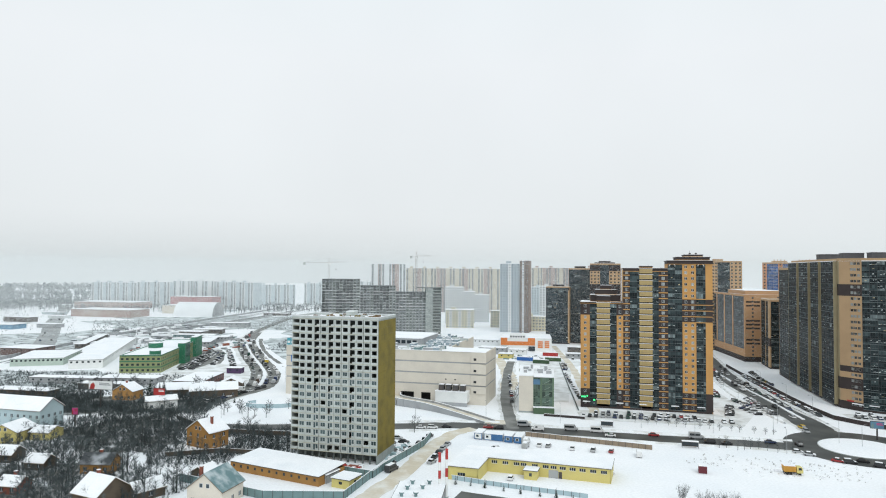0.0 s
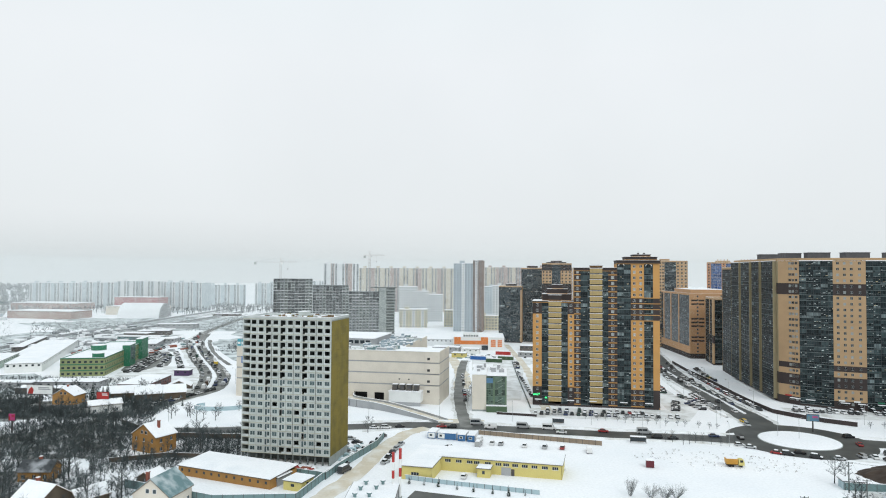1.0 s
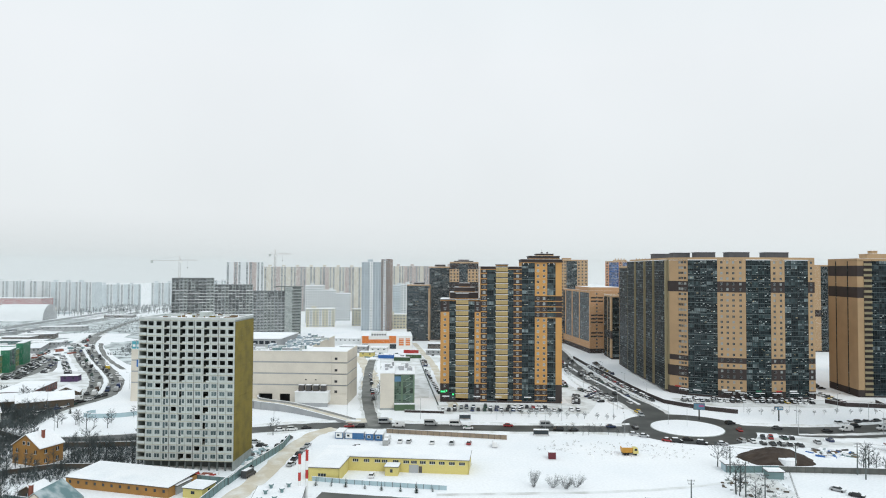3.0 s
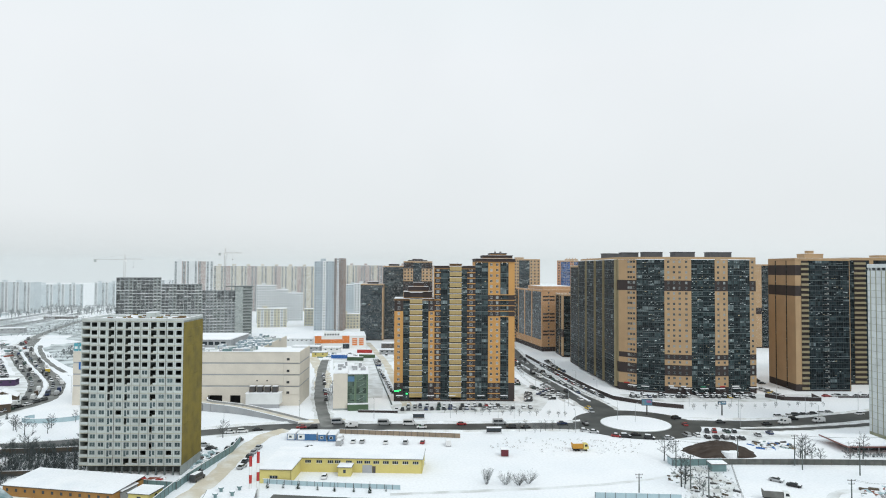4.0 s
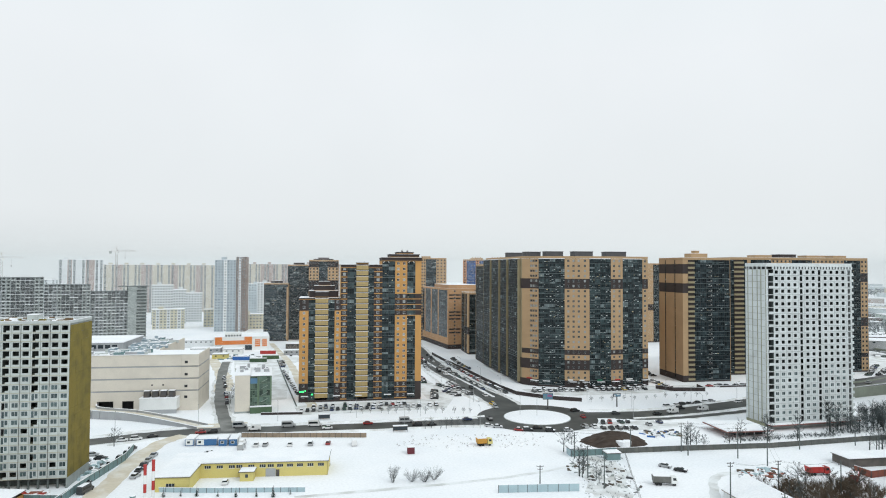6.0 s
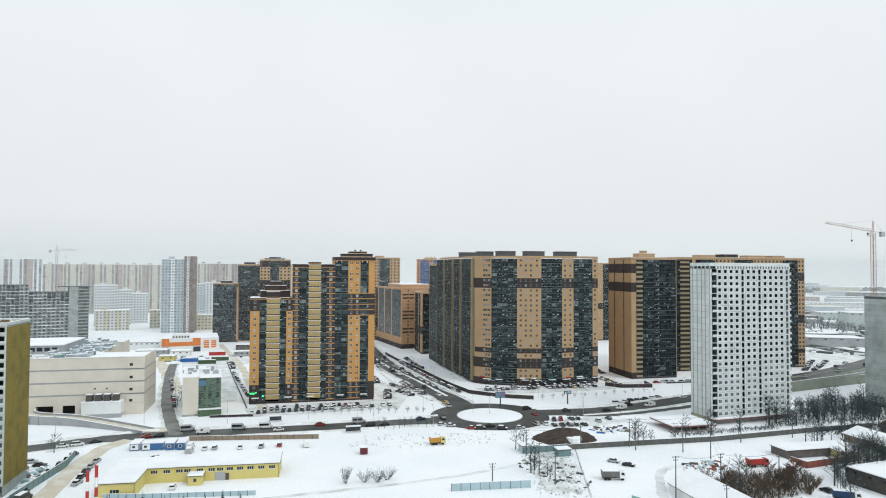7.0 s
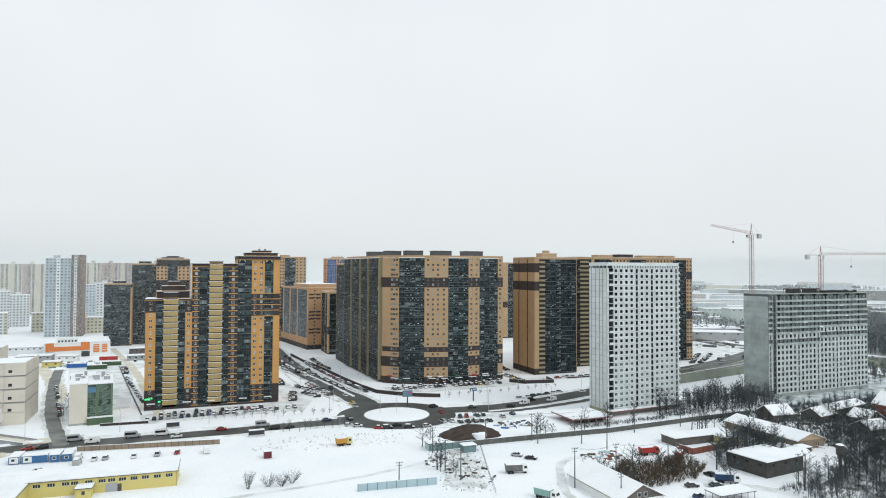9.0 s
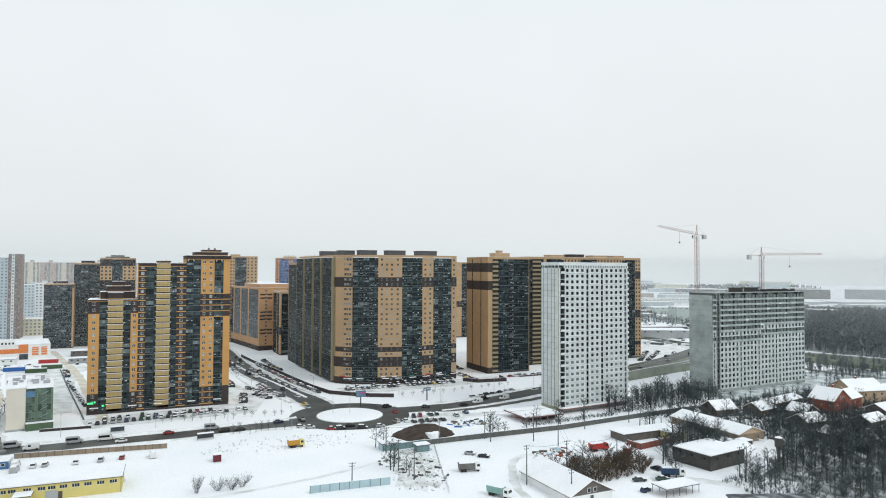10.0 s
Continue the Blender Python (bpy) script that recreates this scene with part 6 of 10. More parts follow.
def flat_shed(name, label, x, y, th, W, D, H, wall, cols=0, side=0, category="shed", roof=None, win=(1.3, 0.9), slope=0.0):
    """A low flat-roofed building with a thick cap of snow and real window openings."""
    o = thing(name, label, category, x, y, th)
    A, N = Solid(), Solid()
    for sd, L, n in (("front", W, cols), ("left", D, side), ("right", D, side)):
        P, t = face(sd, W, D)
        op = brick_bay(A, P, 0, L, 0, 1, H, [L * (k + 0.5) / n for k in range(n)] if n else [], win[0], win[1], lambda i: 0, sill=max(0.8, H - win[1] - 0.7), reveal=0.15)
        pane_quads(N, P, op, *win)
    A.box(0, W, D - 0.2, D, 0, H, 0)
    part("wall", A, wall, o)
    if N.f:
        part("window_panes", N, GLASS, o, kind="stuff")
    S = Solid()
    S.hexa([(-0.4, -0.4, H), (W + 0.4, -0.4, H), (W + 0.4, D + 0.4, H + slope), (-0.4, D + 0.4, H + slope),
            (-0.4, -0.4, H + 0.18), (W + 0.4, -0.4, H + 0.18), (W + 0.4, D + 0.4, H + slope + 0.18), (-0.4, D + 0.4, H + slope + 0.18)], 0)
    S.hexa([(-0.3, -0.3, H + 0.18), (W + 0.3, -0.3, H + 0.18), (W + 0.3, D + 0.3, H + slope + 0.18), (-0.3, D + 0.3, H + slope + 0.18),
            (-0.15, -0.15, H + 0.45), (W + 0.15, -0.15, H + 0.45), (W + 0.15, D + 0.15, H + slope + 0.45), (-0.15, D + 0.15, H + slope + 0.45)], 1)
    part("roof", S, [STEEL, roof or SNOW_ROOF], o, "" if roof else "flat roof under thick snow")
    return o


RED_BRICK = surface("red_brick", (0.27, 0.085, 0.055), 0.85, (0.20, 0.07, 0.05), 0.4, 9.0, 0.7, 0.2)
ORANGE_WOOD = surface("orange_timber", (0.36, 0.185, 0.05), 0.8, (0.27, 0.14, 0.045), 0.4, 7.0, 0.7, 0.2)
BROWN_WOOD = surface("brown_timber", (0.11, 0.085, 0.06), 0.85, (0.075, 0.058, 0.045), 0.4, 7.0, 0.8, 0.25)
BLUE_WHITE = surface("blue_white_siding", (0.42, 0.53, 0.56), 0.7, (0.36, 0.46, 0.49), 0.3, 5.0, 0.6, 0.1)
DARK_ROOF = surface("dark_felt_roof", (0.05, 0.055, 0.06), 0.8, (0.5, 0.52, 0.55), 0.25, 3.0, 0.7, 0.2)
TEAL_ROOF = surface("teal_metal_roof", (0.13, 0.22, 0.235), 0.45, (0.55, 0.60, 0.62), 0.35, 3.0, 0.75, 0.1)
PEACH = surface("peach_render", (0.55, 0.40, 0.27), 0.85, (0.48, 0.35, 0.24), 0.3, 4.0, 0.6, 0.1)
PALE_GREEN_WALL = surface("pale_green_render", (0.44, 0.52, 0.46), 0.85, (0.38, 0.45, 0.40), 0.3, 4.0, 0.6, 0.1)
SOOTY = surface("sooty_brick", (0.13, 0.115, 0.105), 0.9, (0.08, 0.075, 0.07), 0.4, 6.0, 0.8, 0.2)

# village beside the bend
gable_house("timber_house", "orange timber house with a snowy gable roof", -98.6, 256.5, 122, 13.0, 9.0, 6.2, 10.2, ORANGE_WOOD, chimney=(9.4, 4.0), wins=(3, 2))
gable_house("long_siding_house", "long pale blue house with a snowy roof and gable windows", -211.4, 287, 105, 46, 12, 8.6, 12.8, BLUE_WHITE, along="x", wins=(14, 4), category="building")
gable_house("yellow_house", "small yellow house with a snowy roof", -176, 257, 92, 11.5, 12, 4.2, 7.0, YELLOW_PAINT, wins=(3, 2))
gable_house("yellow_house", "yellow lean-to house with a snowy roof", -163, 262, 95, 8, 9, 3.0, 4.6, YELLOW_PAINT, along="x", wins=(2, 1))
gable_house("brick_house", "orange brick house with a snowy gable roof", -171, 343, 100, 11.5, 9, 4.6, 8.0, ORANGE, chimney=(4, 6), wins=(3, 2))
gable_house("dark_roofed_house", "orange brick house with a dark roof", -119.7, 219.8, 91, 10, 7, 3.3, 5.8, ORANGE_WOOD, roof=DARK_ROOF, along="x", wins=(3, 2), chimney=(5, 4))
gable_house("brown_house", "dark brown timber house with a white roof", -105.5, 190, 116, 10.2, 11.4, 4.0, 8.0, BROWN_WOOD, along="x", wins=(3, 2), chimney=(3, 6))
gable_house("teal_roofed_house", "pale house with a partly snowy teal metal roof", -73.5, 192, 105, 11.5, 11, 4.8, 9.2, CREAM, roof=TEAL_ROOF, wins=(3, 3), chimney=(2.6, 3.0))
gable_house("garden_house", "small dark timber house under snow", -93.5, 197, 128, 6.0, 9, 2.8, 5.0, BROWN_WOOD, wins=(2, 1))
gable_house("garden_house", "small brown shed house under snow", -141, 224, 100, 7.5, 6, 2.6, 4.6, BROWN_WOOD, along="x", wins=(2, 1))
gable_house("garden_house", "low timber house under snow", -158, 232, 95, 8, 7, 2.8, 5.0, BROWN_WOOD, along="x", wins=(2, 1))
gable_house("garden_house", "snowy cottage with a red brick chimney", -134, 200, 100, 7, 6, 2.6, 4.6, RED_BRICK, along="x", wins=(2, 1), chimney=(3, 4))
gable_house("garden_house", "small brown timber house under snow", -81, 215, 112, 6, 6, 2.4, 4.2, BROWN_WOOD, wins=(1, 1))
gable_house("white_workshop", "white workshop with a snowy roof", -142, 318, 60, 14, 9, 4.0, 5.6, WHITE, along="x", wins=(3, 1), category="workshop")
gable_house("long_snowy_barn", "long low building under a snowy roof", -152, 352, 78, 28, 11, 3.4, 6.2, BROWN_WOOD, along="x", wins=(6, 1), category="barn")
gable_house("long_snowy_barn", "low dark wooden building under a snowy roof", -132, 346, 70, 24, 12, 4.0, 7.0, BROWN_WOOD, along="x", wins=(5, 1), category="barn")
gable_house("brown_house", "brown house beside the road under snow", -125, 372, 80, 12, 10, 3.6, 6.4, BROWN_WOOD, wins=(2, 1))
flat_shed("yellow_shed", "long ochre timber shed with a snowy roof", -71.6, 225.3, 117, 37, 14, 3.0, ORANGE_WOOD, 12, 2, win=(0.9, 0.9), slope=0.8)
flat_shed("yard_hut", "small yellow hut under snow", -34.5, 208.5, 115, 6.5, 7, 2.8, YELLOW_PAINT, 1, 1)
flat_shed("yard_hut", "small grey hut under snow", -42, 214, 117, 6, 7, 2.6, GREY, 0, 1)

# halls behind the bend
def green_hall():
    o = thing("green_trade_hall", "green and yellow trade hall with round green roof towers", "trade hall", -210.3, 430.2, 83.3)
    A, N = Solid(), Solid()
    W, D, H = 26, 98, 11.0
    for side, L, n in (("front", W, 8), ("right", D, 26), ("left", D, 0)):
        P, t = face(side, W, D)
        mids = [L * (k + 0.5) / n for k in range(n)] if n else []
        op = brick_bay(A, P, 0, L, 0, 3, H / 3, mids, 1.7, 1.4, lambda i: 0)
        pane_quads(N, P, op, 1.7, 1.4)
        for z in (3.4, 7.1):
            strip(A, P, 0, L, -0.12, 0.0, z, z + 0.6, 1)
    A.box(0, W, D - 0.3, D, 0, H, 0)
    part("wall", A, [surface("olive_yellow_cladding", (0.26, 0.29, 0.14), 0.7, (0.21, 0.24, 0.12), 0.2, 4.0, 0.6, 0.05), GREEN_PAINT], o, "yellow green wall with green bands")
    part("window_panes", N, GLASS, o, kind="stuff")
    snow_roof(o, W, D, H, parapet=0.6, wall=GREEN_PAINT)
    for x, y, r, h in ((8, 48, 5.0, 3.4), (21, 4, 3.6, 3.0)):
        S = Solid()
        S.ring(x, y, H, H + h, r, 12, 0)
        S.ring(x, y, H + h, H + h + 0.3, r * 0.97, 12, 1)
        part("roof_tower", S, [GREEN_PAINT, SNOW_ROOF], o, "green roof tower")
    for x0, x1, y0, y1, h in ((W - 1, W + 4, 42, 56, 14.5), (W - 2, W + 2.5, 80, 98, 15.0)):
        S = Solid()
        S.box(x0, x1, y0, y1, 0, h, 0)
        part("stair_tower", S, GREEN_PAINT, o, "green stair tower")
        S = Solid()
        S.box(x0, x1, y0, y1, h, h + 0.3)
        part("tower_snow", S, SNOW_ROOF, o)
    for k in range(4):
        S = Solid()
        S.box(W + 4.0, W + 4.06, 44 + k * 3, 45.6 + k * 3, 4, 14)
        part("stair_window", S, GLASS, o)


green_hall()
flat_shed("white_hall", "long white hall with small dark windows", -252, 445, 73, 21, 150, 5.8, WHITE, 6, 28, "hall", win=(1.4, 1.2))
flat_shed("pale_warehouse", "pale green warehouse under snow", -298, 455, 75, 33, 48, 5.0, PALE_GREEN_WALL, 12, 10, "warehouse", win=(1.4, 1.2))
flat_shed("snowy_warehouse", "low grey warehouse under snow", -202, 388, 91, 34, 12, 3.6, GREY, 8, 2, "warehouse")
flat_shed("snowy_warehouse", "low grey warehouse with a long snowy roof", -245, 392, 95, 40, 8, 3.2, GREY, 8, 2, "warehouse")
flat_shed("brown_shed", "low brown shed under snow", -240, 352, 100, 34, 9, 3.4, BROWN_WOOD, 6, 1)
flat_shed("brown_shed", "low brown shed beside the billboard", -205, 372, 95, 26, 8, 3.2, SOOTY, 5, 1)
flat_shed("red_walled_shed", "snowy shed with a dull brown wall", -345, 515, 100, 30, 22, 5.5, surface("dull_brown_sheet", (0.17, 0.12, 0.11), 0.8), 4, 4)
flat_shed("blue_roofed_hall", "low hall with a blue roof edge", -520, 735, 100, 46, 20, 5.0, surface("faded_blue_sheet", (0.16, 0.30, 0.42), 0.7), 6, 3, "hall")
flat_shed("grey_shed", "long grey shed beside the car park", -228, 618, 95, 27, 12, 4.5, GREY, 8, 2)
flat_shed("grey_shed", "low market row under snow", -262, 642, 95, 40, 12, 4.0, TEAL, 10, 2)
flat_shed("grey_shed", "long low row of garages under snow", -282, 505, 74, 9, 110, 3.6, GREY, 3, 22)
flat_shed("grey_shed", "narrow snowy shed along the railway wall", -312, 560, 74, 8, 90, 3.4, SOOTY, 2, 14)
flat_shed("grey_shed", "low snowy store behind the long hall", -236, 560, 78, 14, 44, 4.0, TEAL, 4, 8)
flat_shed("grey_shed", "flat snowy store beside the car park", -215, 575, 80, 12, 40, 4.2, GREY, 4, 8)
flat_shed("grey_shed", "small snowy store near the railway", -262, 690, 85, 30, 16, 4.6, SOOTY, 6, 3)
flat_shed("grey_shed", "grey snowy depot near the railway", -272, 770, 85, 44, 14, 5.0, GREY, 8, 3)
flat_shed("purple_kiosk", "dark purple roadside kiosk under snow", -141, 432, 95, 9.5, 6, 3.4, surface("purple_sheet", (0.07, 0.035, 0.10), 0.6), 2, 1, "kiosk")
flat_shed("roadside_shop", "low roadside shop with a dark red wall under snow", -153, 376, 92, 17, 33, 4.2, surface("dark_red_sheet", (0.17, 0.075, 0.07), 0.7, (0.10, 0.07, 0.065), 0.3, 3.0, 0.6, 0.05), 3, 9, "shop", win=(1.8, 1.6))
# both reds are paled towards the haze around these far halls
flat_shed("red_hall", "long beige and red hall under snow", -528, 936, 104, 98, 40, 10, surface("brick_red_cladding", (0.40, 0.30, 0.27), 0.8, (0.46, 0.40, 0.36), 0.05, 1.0, 0.8, 0), 10, 3, "hall")
flat_shed("red_hall", "long pale red hall under snow", -632, 1130, 104, 116, 50, 11, surface("hazed_red_cladding", (0.44, 0.33, 0.30), 0.8, None, 0.05, 1.0, 0.5, 0), 10, 3, "hall")
flat_shed("cream_hall", "cream hall with a red roof light", -430, 1010, 100, 80, 40, 12, CREAM, 8, 3, "hall")
flat_shed("red_hall", "red clad upper hall above the cream hall", -455, 1100, 100, 75, 30, 22, surface("dull_red_cladding", (0.44, 0.22, 0.22), 0.8, None, 0.05, 1.0, 0.5, 0), 0, 0, "hall")


def arched_hall():
    o = thing("arched_hangar", "white arched hangar with a dark end wall", "hangar", -388, 915, 95)
    S, E = Solid(), Solid()
    n, W, D, H = 16, 34, 95, 20
    # the arch spans W across x..., drawn out along the length
    pts = [(D / 2 - D / 2 * math.cos(math.pi * k / n) * 0.42, H * math.sin(math.pi * k / n)) for k in range(n + 1)]
    S.side(pts, 0, 58)
    part("vault", S, surface("white_membrane", (0.82, 0.84, 0.86), 0.6, None, 0.05, 1.0, 0.3, 0), o, "smooth white arched cover")
    E.side([(y, z * 0.99) for y, z in pts], 58.0, 58.4)
    part("end_wall", E, GREY, o, "dark grey end wall")


arched_hall()

# fences and yard walls
def fence(name, label, pts, h, mat, step=2.5, snow=True):
    """A board or sheet fence: one panel and post after another along a line, with snow on top."""
    o = thing(name, label, "fence", 0, 0, 90)
    pn, ps = None, None
    for (x0, y0), (x1, y1) in zip(pts, pts[1:]):
        L = math.hypot(x1 - x0, y1 - y0)
        n = max(1, round(L / step))
        a = math.degrees(math.atan2(y1 - y0, x1 - x0))
        w = L / n
        s = Solid()
        s.box(0.06, w - 0.06, -0.04, 0.04, 0.05, h - 0.05, 0)
        s.box(0.06, w - 0.06, -0.08, -0.04, h * 0.25, h * 0.25 + 0.1, 0)
        s.box(0.06, w - 0.06, -0.08, -0.04, h * 0.75, h * 0.75 + 0.1, 0)
        if snow:
            s.box(0.0, w, -0.09, 0.09, h - 0.05, h + 0.06, 1)
        pm = s.mesh("panel", [mat, SNOW_ROOF])
        q = Solid()
        q.box(-0.07, 0.07, -0.09, 0.09, 0, h + 0.05)
        qm = q.mesh("post", [STEEL])
        for k in range(n):
            x, y = x0 + (x1 - x0) * k / n, y0 + (y1 - y0) * k / n
            at("panel", pm, o, x, y, 0, a)
            at("post", qm, o, x, y, 0, a)
    return o


PLANK = surface("grey_plank", (0.30, 0.235, 0.17), 0.85, (0.22, 0.175, 0.13), 0.4, 5.0, 0.8, 0.2)
CONC_FENCE = surface("stained_concrete_fence", (0.099, 0.106, 0.099), 0.9, (0.15, 0.15, 0.135), 0.5, 4.0, 0.8, 0.2)
LIGHT_BLUE = surface("pale_blue_sheet", (0.40, 0.52, 0.56), 0.6, (0.33, 0.44, 0.48), 0.3, 4.0, 0.6, 0.1)
fence("sheet_fence", "teal sheet metal fence round the building site", [(-84, 213), (-53, 197), (-29, 197), (-23.5, 216), (-16.5, 234), (-7, 257), (-4.6, 270)], 2.6, TEAL, 3.0)
fence("sheet_fence", "teal sheet metal fence in front of the panel tower", [(-40, 226), (-22.5, 217.5), (-17.4, 233.5)], 2.4, TEAL, 3.0)
fence("plank_fence", "weathered plank fence along the main road", [(34.6, 274), (60, 263.2), (80.7, 254.2)], 1.9, PLANK, 2.5)
fence("yard_fence", "pale blue sheet fence in front of the yellow building", [(3.0, 217), (14.2, 211.5), (44, 199.5)], 1.5, LIGHT_BLUE, 2.5)
fence("concrete_wall", "long stained concrete slab wall", [(158.5, 196.0), (184.5, 188.8), (218.8, 178.5), (267, 170), (300, 163)], 2.1, CONC_FENCE, 3.0)
fence("sheet_fence", "pale blue sheet fence at the edge of the snow field", [(97.7, 175.5), (109, 171.5), (121.4, 167)], 2.4, LIGHT_BLUE, 3.0)
fence("sheet_fence", "blue grey sheet fence of the storage yard", [(141, 199), (150, 197), (158.5, 195.5)], 2.4, TEAL, 3.0)
fence("dark_fence", "dark board fence beside the bare shrubs", [(-120, 300), (-96, 276), (-70, 272), (-52, 270)], 2.0, BROWN_WOOD, 3.0)
fence("dark_fence", "dark low fence around the shrubs", [(-100, 240), (-82, 246), (-62, 243), (-56, 240)], 1.8, BROWN_WOOD, 3.0)
fence("red_fence", "dark red sheet fence of a yard", [(218.5, 146), (217.5, 139.5), (243, 136.5)], 2.4, RED_BRICK, 3.0)


# ---- foreground: yellow workshop, lane, containers ----
def yellow_workshop():
    o = thing("yellow_workshop", "long low yellow workshop with a snowy flat roof", "workshop", 15.4, 226.0, 108)
    W, D, H = 41.0, 13.0, 4.6
    A, N, F = Solid(), Solid(), Solid()
    P, t = face("front", W, D)
    mids = [2.6, 6.4, 10.2, 12.6, 16.4, 20.0, 22.6, 25.6, 28.8, 32.0, 35.4, 38.8]
    op = brick_bay(A, P, 0, W, 0, 1, H, mids, 2.0, 0.95, lambda i: 0, sill=3.0, reveal=0.2)
    A.box(W - 0.25, W, 0.0, D, 0, H, 0)
    A.box(-10, W - 0.25, D - 0.25, D, 0, H, 0)
    # wing towards the fence
    A.box(0.0, 0.25, -12.5, 0.0, 0, H - 0.3, 0)
    Q = lambda a, d, z: (a - 10.0, d - 12.5, z)
    op2 = brick_bay(A, Q, 0, 10.25, 0, 1, H - 0.3, [4.6], 2.6, 1.0, lambda i: 0, sill=1.5, reveal=0.2)
    A.box(-10, -9.75, -12.5, D - 0.25, 0, H - 0.3, 0)
    part("wall", A, YELLOW_PAINT, o, "yellow rendered wall")
    for M, ops in ((P, op), (Q, op2)):
        for a, d, z, i in ops:
            w = 2.0 if M is P else 2.6
            pane_quads(N, M, [(a, d, z, i)], w, 0.95)
            for k in range(4):
                strip(F, M, a - w / 2 + w * k / 3 - 0.04, a - w / 2 + w * k / 3 + 0.04, d - 0.05, d + 0.03, z, z + 0.95)
            strip(F, M, a - w / 2, a + w / 2, -0.04, 0.04, z - 0.12, z - 0.02)
    part("window_panes", N, GLASS, o, kind="stuff")
    part("window_bar", F, FRAME_WHITE, o, kind="stuff")
    S = Solid()
    S.box(-0.3, W + 0.4, -0.4, D + 0.3, H, H + 0.15, 0)
    S.box(-0.2, W + 0.3, -0.3, D + 0.2, H + 0.15, H + 0.5, 1)
    part("roof", S, [STEEL, SNOW_ROOF], o, "flat roof under thick snow")
    S = Solid()
    S.box(-10.3, 0.6, -12.9, D + 0.3, H - 0.3, H - 0.15, 0)
    S.box(-10.2, 0.5, -12.8, D + 0.2, H - 0.15, H + 0.14, 1)
    part("wing_roof", S, [STEEL, SNOW_ROOF], o, "flat wing roof under thick snow")
    S = Solid()
    S.box(21.0, 24.2, -0.12, 0.0, 0.0, 2.6)
    part("gate", S, GREY, o, "grey double gate")
    S = Solid()
    S.box(24.3, 25.4, -0.1, 0.0, 0, 2.2)
    part("door", S, STEEL, o)


yellow_workshop()
flat_shed("yellow_kiosk", "small yellow porch hut under snow", 27.0, 217.6, 108, 4.2, 4.0, 2.9, YELLOW_PAINT, 1, 0, "hut", win=(0.9, 1.1))


def near_roof_house():
    o = flat_shed("low_flat_building", "low grey building with roof ventilators under snow", -14.0, 185.5, 96, 13.5, 16, 3.9, GREY, 4, 4, "building")
    vent = Solid()
    vent.ring(0, 0, 0, 0.9, 0.45, 12, 0)
    vent.ring(0, 0, 0.9, 1.25, 0.75, 12, 0)
    vent.ring(0, 0, 1.25, 1.4, 0.68, 12, 1)
    m = vent.mesh("roof_ventilator", [TEAL, SNOW_ROOF])
    for x, y in ((2.5, 2.5), (6.5, 3.0), (3.2, 8.5), (7.6, 9.5), (9.0, 14), (4, 13.5)):
        at("roof_ventilator", m, o, x, y, 4.3)


near_roof_house()


def flue(x, y, h):
    o = thing("boiler_flue", "red and white banded steel flue pipe", "flue", x, y, 90, group="boiler flues")
    for z0, z1, m in ((0.0, 0.44, WHITE), (0.44, 0.62, RED_PAINT), (0.62, 0.80, WHITE), (0.80, 1.0, RED_PAINT)):
        S = Solid()
        S.ring(0, 0, h * z0, h * z1, 0.42, 12, 0)
        part("band", S, m, o)
    S = Solid()
    S.ring(0, 0, h, h + 0.2, 0.48, 12, 0)
    part("rim", S, RED_PAINT, o)
    S = Solid()
    S.box(-0.6, 0.6, -0.6, 0.6, 0, 0.4)
    part("foot", S, CONCRETE, o)


flue(-0.6, 199, 13.4)
flue(1.5, 199.3, 14.4)


CABIN_BLUE = surface("faded_cabin_blue", (0.045, 0.15, 0.33), 0.55, (0.06, 0.18, 0.36), 0.5, 4.0, 0.6, 0.05)


def site_cabin(x, y, th, L, D, white_front):
    o = thing("site_cabin", "blue and white site cabin with a snowy roof", "cabin", x, y, th, group="site cabins")
    S = Solid()
    S.box(0, L, 0, D, 0.15, 2.6)
    for k in range(int(L / 0.4)):
        S.box(k * 0.4 + 0.05, k * 0.4 + 0.2, -0.05, 0.0, 0.3, 2.5)
    for k in range(int(D / 0.4)):
        S.box(-0.05, 0.0, k * 0.4 + 0.05, k * 0.4 + 0.2, 0.3, 2.5)
    part("body", S, CABIN_BLUE, o, "blue corrugated body")
    if white_front:
        S = Solid()
        S.box(0.25, min(L, 3.2) - 0.25, -0.09, -0.05, 0.4, 2.4)
        part("front_panel", S, WHITE, o, "white front panel")
    S = Solid()
    S.box(0.7, 2.0, -0.13, -0.09, 1.0, 2.0, 0)
    S.box(0.85, 1.85, -0.14, -0.13, 1.1, 1.9, 1)
    part("window", S, [WHITE, GLASS], o)
    S = Solid()
    S.box(-0.04 + L, L + 0.02, 0.1, D - 0.1, 0.3, 2.5)
    part("end_panel", S, WHITE, o, "white end panel")
    S = Solid()
    S.box(-0.1, L + 0.1, -0.1, D + 0.1, 2.6, 2.85)
    part("roof", S, SNOW_ROOF, o, "roof under snow")


for x, y, L, D, w in ((13.1, 268.6, 3.2, 7.0, True), (17.0, 267.3, 7.6, 3.0, True), (24.9, 263.8, 3.0, 7.0, False), (28.5, 262.4, 3.0, 7.0, False)):
    site_cabin(x, y, 108, L, D, w)


